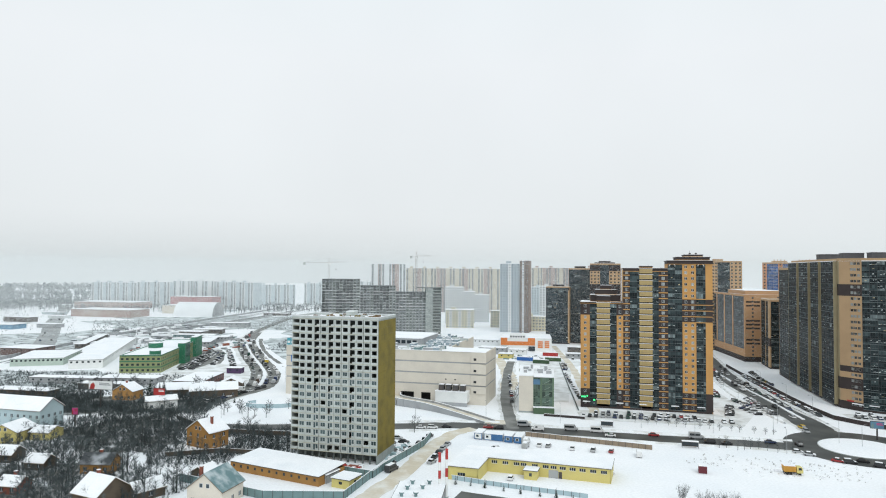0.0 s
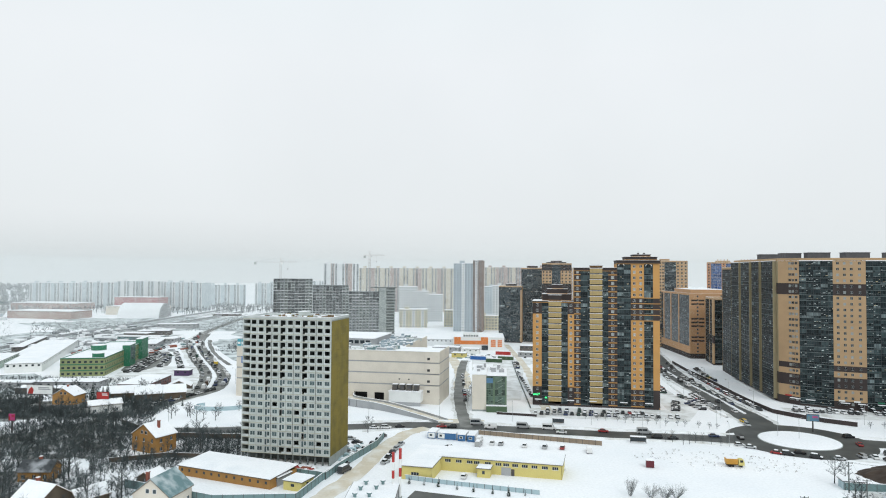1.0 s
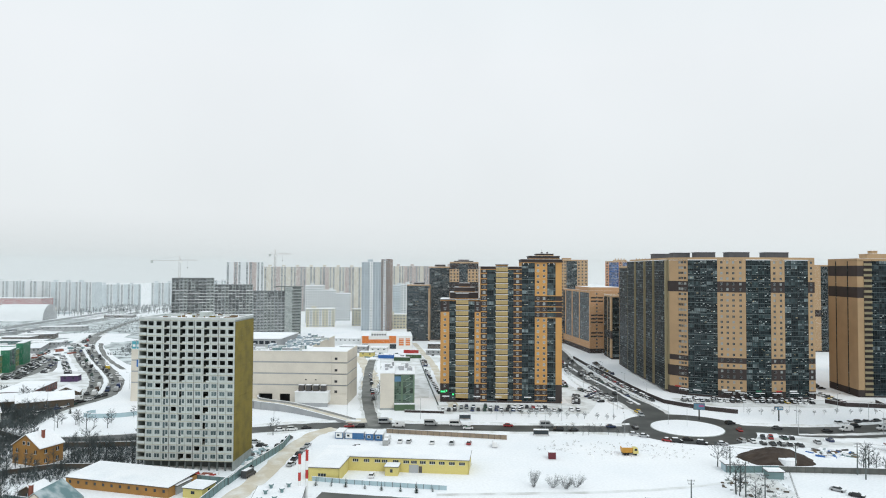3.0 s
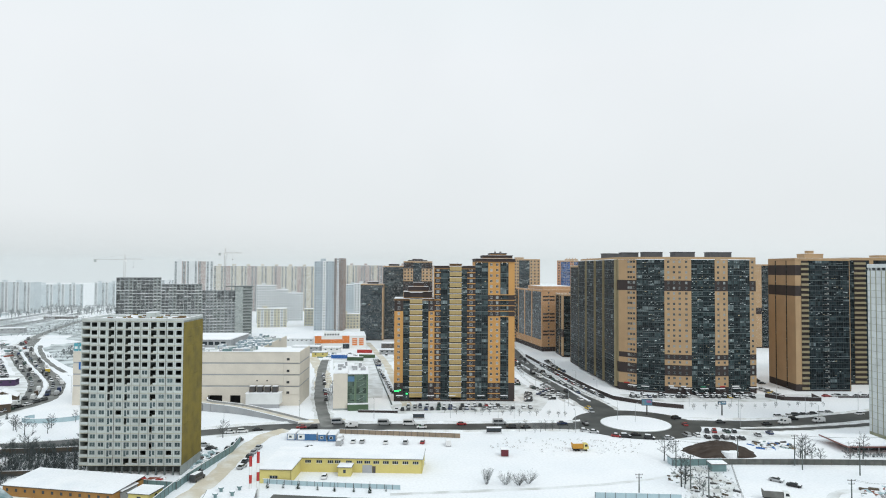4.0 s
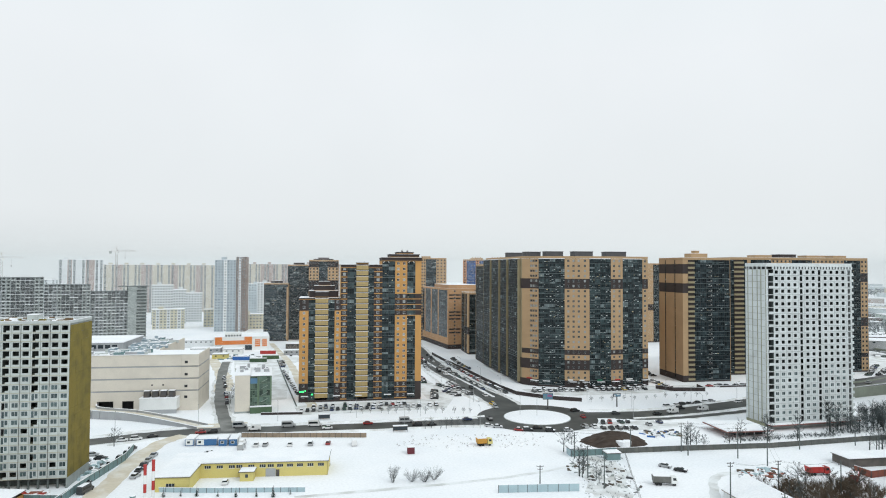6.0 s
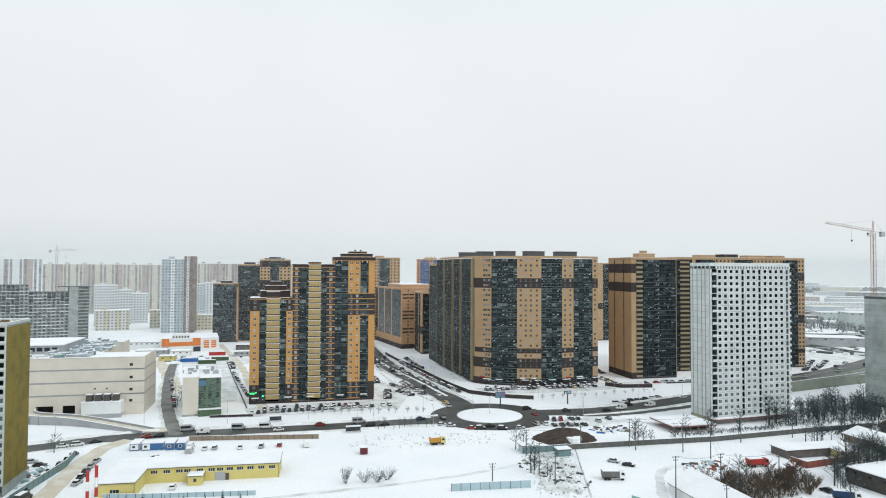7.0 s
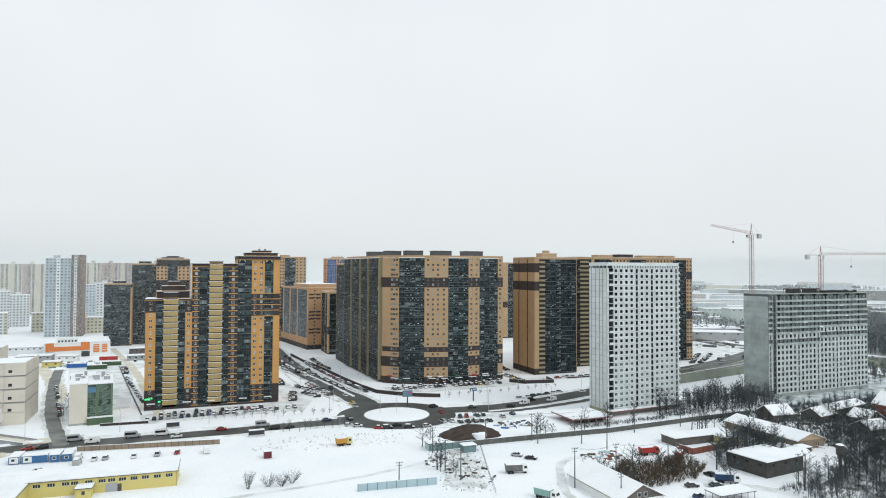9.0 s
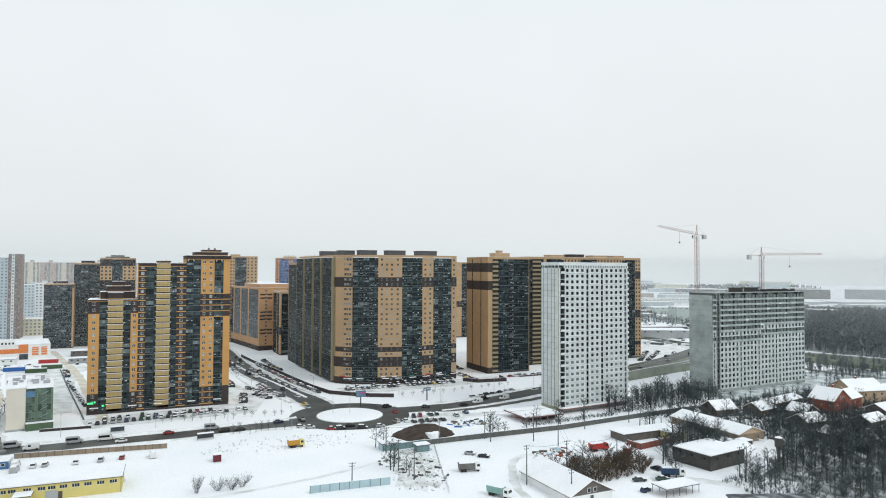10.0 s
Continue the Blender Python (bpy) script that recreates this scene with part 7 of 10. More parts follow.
# ---- east side: yards, hangar, village ----
def podium():
    o = thing("tower_podium", "low open podium with a thin snowy roof and a red edge", "building", 214.5, 196.0, 105)
    S = Solid()
    S.box(6, 20, 4.0, 17, 0, 2.3)
    part("wall", S, surface("dark_shop_glass", (0.03, 0.036, 0.04), 0.2, (0.05, 0.06, 0.06), 0.4, 3.0, 0.6, 0, spec=0.3), o, "dark set-back glazed front")
    for k in range(5):
        S = Solid()
        S.box(k * 4 + 0.3, k * 4 + 0.6, 0.2, 0.5, 0.0, 2.3)
        part("post", S, GREY, o)
    S = Solid()
    S.box(-0.4, 20.4, -0.9, 17.4, 2.3, 2.75)
    part("cornice", S, ROOF_EDGE, o, "red brown roof edge")
    S = Solid()
    S.box(-0.3, 20.2, -0.8, 17.3, 2.75, 3.05)
    part("roof", S, SNOW_ROOF, o, "flat roof under snow")


podium()
gable_house("long_hangar", "long white roofed storage hangar with a dark gable", 150.2, 118.5, 105, 15, 27, 2.6, 6.4, WHITE, wins=(1, 0), category="hangar", gable=SOOTY)
gable_house("long_brick_stable", "long low brick building under a snowy roof", 255.4, 120, 105, 14, 36, 3.3, 5.6, surface("pale_brown_brick", (0.26, 0.20, 0.14), 0.85, None, 0.4, 8.0, 0.7, 0.2), wins=(2, 10), category="building", gable=PEACH)
flat_shed("grey_workshop", "dark grey brick workshop with a snowy flat roof", 212.5, 109.2, 98, 19, 15, 5.0, surface("black_brick", (0.05, 0.048, 0.045), 0.9, (0.085, 0.08, 0.075), 0.5, 6.0, 0.7, 0.2), 3, 3, "workshop")
def barrel_shed():
    o = thing("barrel_roof_shed", "dark shed with a snowy barrel roof", "shed", 231.5, 106.5, 98)
    n = 10
    S = Solid()
    S.side([(7 - 7 * math.cos(math.pi * k / n), 5.4 * math.sin(math.pi * k / n)) for k in range(n + 1)], 0, 9, 0)
    part("vault", S, SNOW_ROOF, o)
    S = Solid()
    S.side([(7 - 6.7 * math.cos(math.pi * k / n), 5.2 * math.sin(math.pi * k / n)) for k in range(n + 1)], 9.0, 9.3, 0)
    S.side([(7 - 6.7 * math.cos(math.pi * k / n), 5.2 * math.sin(math.pi * k / n)) for k in range(n + 1)], -0.3, 0.0, 0)
    part("end_wall", S, SOOTY, o)


barrel_shed()
flat_shed("garage_row", "low garage row with a snowy roof", 222, 150, 105, 30, 8, 2.8, SOOTY, 0, 0, "garage")
flat_shed("yellow_yard_hut", "yellow and brown yard hut under snow", 238, 139, 105, 8, 6, 2.8, YELLOW_PAINT, 1, 0)
flat_shed("small_white_hut", "small white hut under snow", 243, 121, 105, 6, 4, 2.6, WHITE, 0, 0)
flat_shed("small_dark_hut", "small dark hut under snow", 248, 115, 105, 5, 4, 2.8, BROWN_WOOD, 0, 0)
flat_shed("dark_roofed_hall", "low hall with a dark wind-swept roof", 176, 78, 128, 24, 15, 3.0, GREY, 4, 2, "hall", roof=DARK_ROOF)
gable_house("red_brick_house", "red brick house with a snowy cross roof", 340, 115.5, 100, 14, 12, 6.4, 11.2, RED_BRICK, wins=(2, 3), chimney=(10, 6))
gable_house("red_brick_house", "red brick annexe under a snowy roof", 354, 113.5, 95, 13, 10, 6.0, 9.5, RED_BRICK, along="x", wins=(3, 2), chimney=(3, 5))
gable_house("peach_house", "peach rendered house with a snowy hipped roof", 373, 118, 118, 20, 16, 6.8, 11.5, PEACH, along="x", wins=(4, 3), chimney=(9, 8))
gable_house("red_house", "dark red house under a snowy roof", 396, 110, 110, 12, 10, 5.0, 8.0, RED_BRICK, along="x", wins=(2, 1))
for x, y, th, W, D, e, r, lab in ((292, 148, 110, 12, 10, 3.4, 6.6, "dark timber house beside the bare trees"), (308, 135, 95, 13, 9, 3.2, 6.0, "grey timber house under snow"),
                                  (318, 120, 100, 11, 9, 3.2, 6.2, "brown cottage among bare trees"), (300, 112, 105, 12, 9, 3.0, 5.6, "low snowy cottage among trees"),
                                  (330, 138, 95, 26, 9, 3.0, 4.6, "long low outbuilding under snow"), (352, 98, 100, 14, 9, 3.2, 5.6, "snowy cottage near the brick house"),
                                  (372, 92, 110, 11, 9, 3.2, 6.0, "dark snowy cottage"), (322, 95, 100, 14, 8, 3.0, 5.2, "low dark timber shed under snow"),
                                  (286, 96, 105, 9, 7, 2.8, 4.8, "small snowy shed among trees"), (345, 78, 110, 12, 9, 3.0, 5.4, "snowy cottage behind the wood")):
    gable_house("village_house", lab if len(lab.split()) > 3 else lab + " in the village", x, y, th, W, D, e, r, BROWN_WOOD if int(x) % 2 else SOOTY, along="x" if W > 11 else "y", wins=(2, 1))
flat_shed("storage_shed", "pale blue storage shed of the yard", 140.8, 199.5, 105, 5.5, 4, 2.6, LIGHT_BLUE)
flat_shed("storage_shed", "small blue shed in the yard", 150, 190, 105, 5, 3.5, 2.4, TEAL)


def carport():
    o = thing("carport", "open carport with a snowy roof", "carport", 177.5, 104.5, 105)
    S = Solid()
    S.box(-0.3, 13.3, -0.3, 6.3, 2.5, 2.65, 0)
    S.box(-0.2, 13.2, -0.2, 6.2, 2.65, 2.95, 1)
    part("roof", S, [STEEL, SNOW_ROOF], o, "flat roof under snow")
    for k in range(6):
        for y in (0.1, 5.9):
            S = Solid()
            S.box(k * 2.6 - 0.06, k * 2.6 + 0.06, y - 0.06, y + 0.06, 0, 2.5)
            part("post", S, STEEL, o)


carport()


def water_tower():
    o = thing("water_tower", "dark steel water tower with a wide tank", "water tower", 230.5, 94.5, 90)
    S = Solid()
    S.tube((0, 0, 0), (0, 0, 8.4), 0.55, 0.55, 12)
    part("shaft", S, STEEL, o, "narrow steel shaft")
    S = Solid()
    S.tube((0, 0, 7.6), (0, 0, 8.4), 0.55, 1.3, 14, 0)
    S.tube((0, 0, 8.4), (0, 0, 11.4), 1.3, 1.3, 14, 0)
    S.tube((0, 0, 11.4), (0, 0, 11.8), 1.3, 0.5, 14, 1)
    part("tank", S, [STEEL, SNOW_ROOF], o, "rusty dark tank with snow on top")


water_tower()

# far east: low industry beyond the road
MINT = surface("mint_render", (0.50, 0.57, 0.54), 0.85, (0.42, 0.48, 0.46), 0.05, 1.0, 0.6, 0)
ROOF_BROWN = surface("dull_brown_brick", (0.16, 0.105, 0.095), 0.9, (0.11, 0.08, 0.075), 0.1, 1.0, 0.7, 0)
DULL_HALL_BLUE = surface("dull_blue_sheet", (0.10, 0.22, 0.38), 0.7, (0.13, 0.24, 0.36), 0.05, 1.0, 0.6, 0)
for x, y, th, W, D, H, m, lab in ((846, 526, 125, 33, 30, 12.6, MINT, "mint green factory block with a flat snowy roof"), (768, 445, 125, 34, 26, 19.3, MINT, "tall mint green factory block in the mist"),
                                  (651, 413, 126, 46, 60, 3.2, SOOTY, "broad low hall under a snowy roof"), (700, 375, 126, 26, 40, 4.0, SOOTY, "low dark hall under a snowy roof"),
                                  (573, 373, 126, 74, 9, 5.6, ROOF_BROWN, "long dull brown building by the road"), (620, 425, 126, 37, 30, 3.0, GREY, "low grey shed under snow"),
                                  (760, 560, 125, 80, 40, 5.0, GREY, "long snowy warehouse in the mist"), (900, 640, 125, 90, 40, 6.0, SOOTY, "dark depot under a snowy roof in the mist"),
                                  (980, 600, 125, 110, 30, 9.0, GREY, "long grey works in the mist"), (1060, 680, 125, 130, 30, 14.0, FAR_WHITE, "pale works building fading into the mist"),
                                  (930, 470, 125, 60, 40, 6.0, SOOTY, "dark snowy shed among bare trees"), (1161, 430, 125, 59, 45, 7.5, DULL_HALL_BLUE, "dull blue hall under a snowy roof"),
                                  (1213, 392, 125, 22, 30, 5.0, surface("dull_red_sheet", (0.32, 0.13, 0.12), 0.8), "dull red shed beside the blue hall"), (1290, 500, 125, 70, 60, 8.0, GREY, "wide snowy warehouse behind the wood"),
                                  (1330, 440, 125, 130, 70, 9.0, GREY, "very wide snowy warehouse in the mist"), (1180, 640, 125, 120, 40, 15, FAR_YELLOW, "pale yellow factory fading into the mist"),
                                  (540, 420, 115, 50, 24, 6, GREY, "low snowy depot by the road")):
    flat_shed("industrial_hall", lab, x, y, th, W, D, H, m, int(W / 7), 3, "hall", win=(2.2, min(1.4, H * 0.35)))

# works and depots at the edge of sight
far_rng = random.Random(66)
for k in range(18):
    bearing, d = radians(far_rng.uniform(57, 77)), far_rng.uniform(1120, 1500)
    W = far_rng.uniform(30, 110)
    flat_shed("distant_hall", "pale snowy works hall at the edge of sight", d * math.sin(bearing), d * math.cos(bearing), 125 + far_rng.uniform(-12, 12), W, 30, far_rng.choice((6, 8, 10, 12, 14)),
              far_rng.choice((FAR_WHITE, FAR_BLUE, FAR_YELLOW, GREY, SOOTY)), 0, 0, "hall", win=(2.4, 1.6))
for k in range(18):
    bearing, d = radians(far_rng.uniform(53, 64)), far_rng.uniform(640, 1150)
    W = far_rng.uniform(18, 52)
    flat_shed("distant_shed", "low works shed under a snowy roof in the haze", d * math.sin(bearing), d * math.cos(bearing), 126 + far_rng.uniform(-10, 10), W, far_rng.uniform(12, 28), far_rng.choice((4, 5, 6, 8)),
              far_rng.choice((FAR_BLUE, SOOTY, GREY, SOOTY, ROOF_BROWN, MINT)), 4, 2, "shed", win=(2.0, 1.0))
for k in range(12):
    bearing, d = radians(far_rng.uniform(-34, -14)), far_rng.uniform(700, 1350)
    W = far_rng.uniform(14, 60)
    if abs(d * math.sin(bearing) + W / 2 + 208) < W / 2 + 12:
        continue  # keeps the road clear
    flat_shed("distant_shed", "low snowy shed in the mist", d * math.sin(bearing), d * math.cos(bearing), 100 + far_rng.uniform(-12, 12), W, 14, far_rng.choice((3, 4, 6)),
              far_rng.choice((FAR_WHITE, FAR_BLUE, GREY, SOOTY)), 0, 0, "shed", win=(2.0, 1.0))

for k in range(26):
    bearing, d = radians(far_rng.uniform(46, 78)), far_rng.uniform(1520, 2900)
    W = far_rng.uniform(50, 190)
    flat_shed("distant_hall", "pale works hall fading into the mist", d * math.sin(bearing), d * math.cos(bearing), 90 + math.degrees(bearing) + far_rng.uniform(-15, 15), W, 45, far_rng.choice((8, 10, 12, 16, 22)),
              far_rng.choice((FAR_WHITE, FAR_BLUE, FAR_YELLOW, GREY, SOOTY, FAR_PINK)), 0, 0, "hall", win=(2.4, 1.6))

# embankment and bridge wall of the east highway
BRIDGE = surface("stained_bridge_concrete", (0.30, 0.325, 0.265), 0.9, (0.215, 0.235, 0.195), 0.1, 2.0, 0.8, 0.2)
S = Solid()
ribbon(S, [(300, 240, 0), (360, 240, 1.0), (417, 238, 2.0), (500, 230, 3.5), (540, 204, 4.0), (545, 140, 4.0), (540, 60, 4.0)], 15, 0.1, 0, thick=0.4)
structure("road_highway", S, ASPHALT, "grey slushy highway rising onto a bridge")
S = Solid()
for off in (-6.6, -0.5, 0.5, 6.6):
    ribbon(S, [(300, 240 + off, 0), (360, 240 + off, 1.0), (417, 238 + off, 2.0), (500 + off * 0.3, 230 + off, 3.5), (540 + off * 0.8, 204 + off * 0.6, 4.0), (545 + off, 140, 4.0), (540 + off, 60, 4.0)], 0.7, 0.5, 0, thick=0.08 if abs(off) > 1 else 0.5)
structure("highway_snow", S, SNOW_ROOF, "lines of snow along the edges and median of the highway")
S = Solid()
ribbon(S, [(320, 232, 0), (360, 231.5, 0), (417, 229.5, 0), (495, 221, 0), (530, 198, 0), (535, 140, 0), (530, 60, 0)], 0.6, 0.0, 0, thick=5.2)
structure("bridge_wall", S, BRIDGE, "stained concrete wall of the highway bridge")
S = Solid()
ribbon(S, [(340, 253, 0.2), (377, 254, 0.4), (402, 254, 1.0), (433, 256, 1.8), (473, 262, 2.6), (540, 276, 3.4), (640, 300, 3.6)], 7.0, 0.1, 0, thick=0.4)
ribbon(S, [(360, 263, 0.2), (391, 264, 0.3), (420, 264.5, 0.9), (455, 268, 1.6), (499, 276, 2.4), (560, 290, 3.0), (660, 318, 3.2)], 6.5, 0.1, 0, thick=0.4)
ribbon(S, [(566, 380, 0.3), (561, 352, 0.3), (552, 324, 0.3), (546, 300, 0.3), (544, 280, 0.3)], 9.0, 0.1, 0, thick=0.3)
structure("road_ramp", S, ASPHALT, "wet ramps and lanes of the highway junction")
S = Solid()
ribbon(S, [(340, 247.5, 0), (402, 248.5, 0.6), (433, 250, 1.4), (473, 256, 2.2), (540, 270, 3.0), (640, 294, 3.2)], 0.5, 0.0, 0, thick=1.5)
ribbon(S, [(360, 258.6, 0), (420, 260, 0.6), (455, 263, 1.3), (499, 270.5, 2.1), (560, 284, 2.7), (660, 312, 2.9)], 0.5, 0.0, 0, thick=1.4)
ribbon(S, [(571, 380, 0), (566, 352, 0), (557, 324, 0), (551, 300, 0)], 0.5, 0.0, 0, thick=2.2)
structure("ramp_wall", S, BRIDGE, "pale concrete parapets of the highway ramps")
S = Solid()
ribbon(S, [(560, 230), (524, 199), (516, 176), (516, 150), (512, 60)], 0.8, 0.0, 0, thick=4.2)
structure("noise_wall", S, surface("yellow_green_barrier", (0.33, 0.34, 0.25), 0.8, (0.26, 0.27, 0.21), 0.1, 2.0, 0.7, 0.1), "long pale noise barrier beside the highway")
S = Solid()
ribbon(S, [(500, 205), (483, 184), (479, 163), (480, 140), (476, 60)], 8.0, 0.09, 0)
structure("road_lane", S, OLD_ASPHALT, "dark lane between bare trees beside the highway")


# ---- vehicles ----
CAR_COLOURS = {
    "black": (0.012, 0.012, 0.014), "dark grey": (0.045, 0.047, 0.05), "silver": (0.38, 0.39, 0.40), "white": (0.72, 0.72, 0.72),
    "dark blue": (0.015, 0.03, 0.09), "red": (0.30, 0.02, 0.02), "brown": (0.07, 0.045, 0.03), "yellow": (0.62, 0.40, 0.03), "dark green": (0.015, 0.05, 0.035),
}
CAR_PAINT = {k: surface(k.replace(" ", "_") + "_car_paint", c, 0.3, tuple(min(1, v * 0.8 + 0.03) for v in c), 0.8, 5.0, 0.6, 0.0) for k, c in CAR_COLOURS.items()}
TYRE = surface("tyre_rubber", (0.02, 0.02, 0.02), 0.85, None, 2.0, 9.0, 0.4, 0.1)
CAR_GLASS = surface("car_glass", (0.02, 0.025, 0.028), 0.08, None, 1.0, 5.0, 0.4, 0)
LAMP_RED = surface("red_lamp_glass", (0.35, 0.01, 0.01), 0.2, None, 1.0, 5.0, 0.3, 0)
PLASTIC = surface("black_plastic", (0.03, 0.03, 0.03), 0.7, None, 1.0, 5.0, 0.4, 0)


def tapered(profile, y_out, y_in, z_cut, S=None):
    """A body drawn from a side profile: full width up to z_cut, then leaning in evenly to y_in at the top."""
    S = S or Solid()
    top = max(z for x, z in profile)
    half = lambda z: y_out if z <= z_cut else y_out + (y_in - y_out) * (z - z_cut) / max(top - z_cut, 1e-3)
    pts = []
    for (x0, z0), (x1, z1) in zip(profile, profile[1:] + profile[:1]):
        pts.append((x0, z0))
        if (z0 - z_cut) * (z1 - z_cut) < -1e-9:
            t = (z_cut - z0) / (z1 - z0)
            pts.append((x0 + (x1 - x0) * t, z_cut))
    for keep in ([p for p in pts if p[1] <= z_cut + 1e-6], [p for p in pts if p[1] >= z_cut - 1e-6]):
        if len(keep) > 2:
            S.poly([(x, -half(z), z) for x, z in keep])
            S.poly([(x, half(z), z) for x, z in reversed(keep)])
    for (x0, z0), (x1, z1) in zip(pts, pts[1:] + pts[:1]):
        S.quad((x0, -half(z0), z0), (x0, half(z0), z0), (x1, half(z1), z1), (x1, -half(z1), z1))
    return S


def car(kind, colour, snow=False, far=False):
    """A parked car at the origin, its nose towards +x: body, glasshouse, wheels, lamps and, where it has stood, snow."""
    paint = CAR_PAINT[colour]
    L, Wd, H = {"sedan": (4.4, 1.76, 1.46), "hatch": (4.0, 1.74, 1.5), "suv": (4.6, 1.86, 1.72), "van": (5.4, 1.98, 2.3), "minibus": (6.0, 2.0, 2.5)}[kind]
    state = "snow-covered " if snow else ""
    word = {"sedan": "saloon car", "hatch": "hatchback car", "suv": "off-road car", "van": "delivery van", "minibus": "minibus"}[kind]
    o = thing(word.replace("-", "_").replace(" ", "_"), f"{state}{colour} {word} standing on the snowy road", "car" if kind not in ("van", "minibus") else "van", 0, 0, 90, group="parked cars")
    h = Wd / 2
    f, r = L / 2, -L / 2
    if kind in ("van", "minibus"):
        body = [(r, 0.35), (f - 0.1, 0.35), (f, 0.6), (f - 0.05, 1.05), (f - 0.9, 1.25), (f - 1.6, H - 0.12), (f - 1.9, H), (r + 0.15, H), (r, H - 0.2)]
        part("body", tapered(body, h, h - 0.12, 1.3), paint, o)
        G = Solid()
        G.quad((f - 0.90, -h + 0.16, 1.30), (f - 0.90, h - 0.16, 1.30), (f - 1.51, h - 0.22, H - 0.18), (f - 1.51, -h + 0.22, H - 0.18))
        ends = (f - 1.7, r + 0.3) if kind == "minibus" else (f - 1.7, f - 2.7)
        for s in (-1, 1):
            y = s * (h + 0.012)
            G.quad((ends[0], y, 1.3), (ends[1], y, 1.3), (ends[1], s * (h - 0.06), H - 0.35), (ends[0] - 0.2, s * (h - 0.06), H - 0.35))
        part("glass", G, CAR_GLASS, o)
    else:
        deck = 0.82 if kind == "sedan" else 0.9
        body = [(r + 0.05, 0.28), (f - 0.1, 0.26), (f, 0.45), (f - 0.04, 0.68), (f - 0.25, 0.78), (f - 1.15, deck + 0.06)]
        body += [(r + 0.75, deck + 0.1), (r + 0.1, deck + 0.02), (r, 0.6)] if kind == "sedan" else [(r + 0.15, deck + 0.1), (r, 0.6)]
        B = tapered(body, h, h - 0.08, 0.75)
        b0 = r + 0.6 if kind == "sedan" else r + 0.12
        roof0 = r + 1.15 if kind == "sedan" else r + 0.45
        gl = [(f - 1.1, deck + 0.06), (f - 1.85, H - 0.06), (roof0, H - 0.06), (b0, deck + 0.1)]
        part("glass", tapered(gl, h - 0.12, h - 0.26, deck + 0.2), CAR_GLASS, o, "dark glasshouse")
        rf = [(f - 1.8, H - 0.08), (f - 1.95, H), (roof0 + 0.05, H), (roof0 - 0.05, H - 0.08)]
        part("body", tapered(rf, h - 0.22, h - 0.28, H - 0.05, B), paint, o)
        if snow:
            S = tapered([(f - 1.9, H), (f - 2.05, H + 0.14), (roof0 + 0.15, H + 0.14), (roof0, H)], h - 0.26, h - 0.32, H + 0.05)
            tapered([(f - 0.2, 0.79), (f - 0.35, 0.86), (f - 1.05, deck + 0.14), (f - 1.1, deck + 0.06)], h - 0.15, h - 0.18, 0.8, S)
            part("snow_cover", S, SNOW_ROOF, o, "thick snow on roof and bonnet")
    if kind in ("van", "minibus"):
        S = tapered([(f - 1.9, H), (f - 2.0, H + 0.08), (r + 0.25, H + 0.08), (r + 0.2, H)], h - 0.15, h - 0.2, H + 0.02)
        if snow:
            part("roof_snow", S, SNOW_ROOF, o, "snow on the roof")
    rad = 0.31 if kind not in ("van", "minibus") else 0.36
    disc = [(rad * math.cos(math.tau * i / 10), rad * math.sin(math.tau * i / 10)) for i in range(10)]
    spots = [(x, y) for x in (f - 0.82, r + 0.8) for y in (-h + 0.1, h - 0.1)]
    if far:
        U = Solid()
        for x, y in spots:
            U.prism([(x + u, v + rad) for u, v in disc], y - 0.1, y + 0.1)
        U.v = [(x, z, y) for x, y, z in U.v]
        U.box(r + 0.4, f - 0.4, -h + 0.2, h - 0.2, 0.16, 0.3)
        part("undercarriage", U, TYRE, o)
    else:
        wheel = Solid()
        wheel.side(disc, -0.1, 0.1)
        wm = wheel.mesh("wheel", [TYRE])
        for x, y in spots:
            at("wheel", wm, o, x, y, rad, 90)
    return o


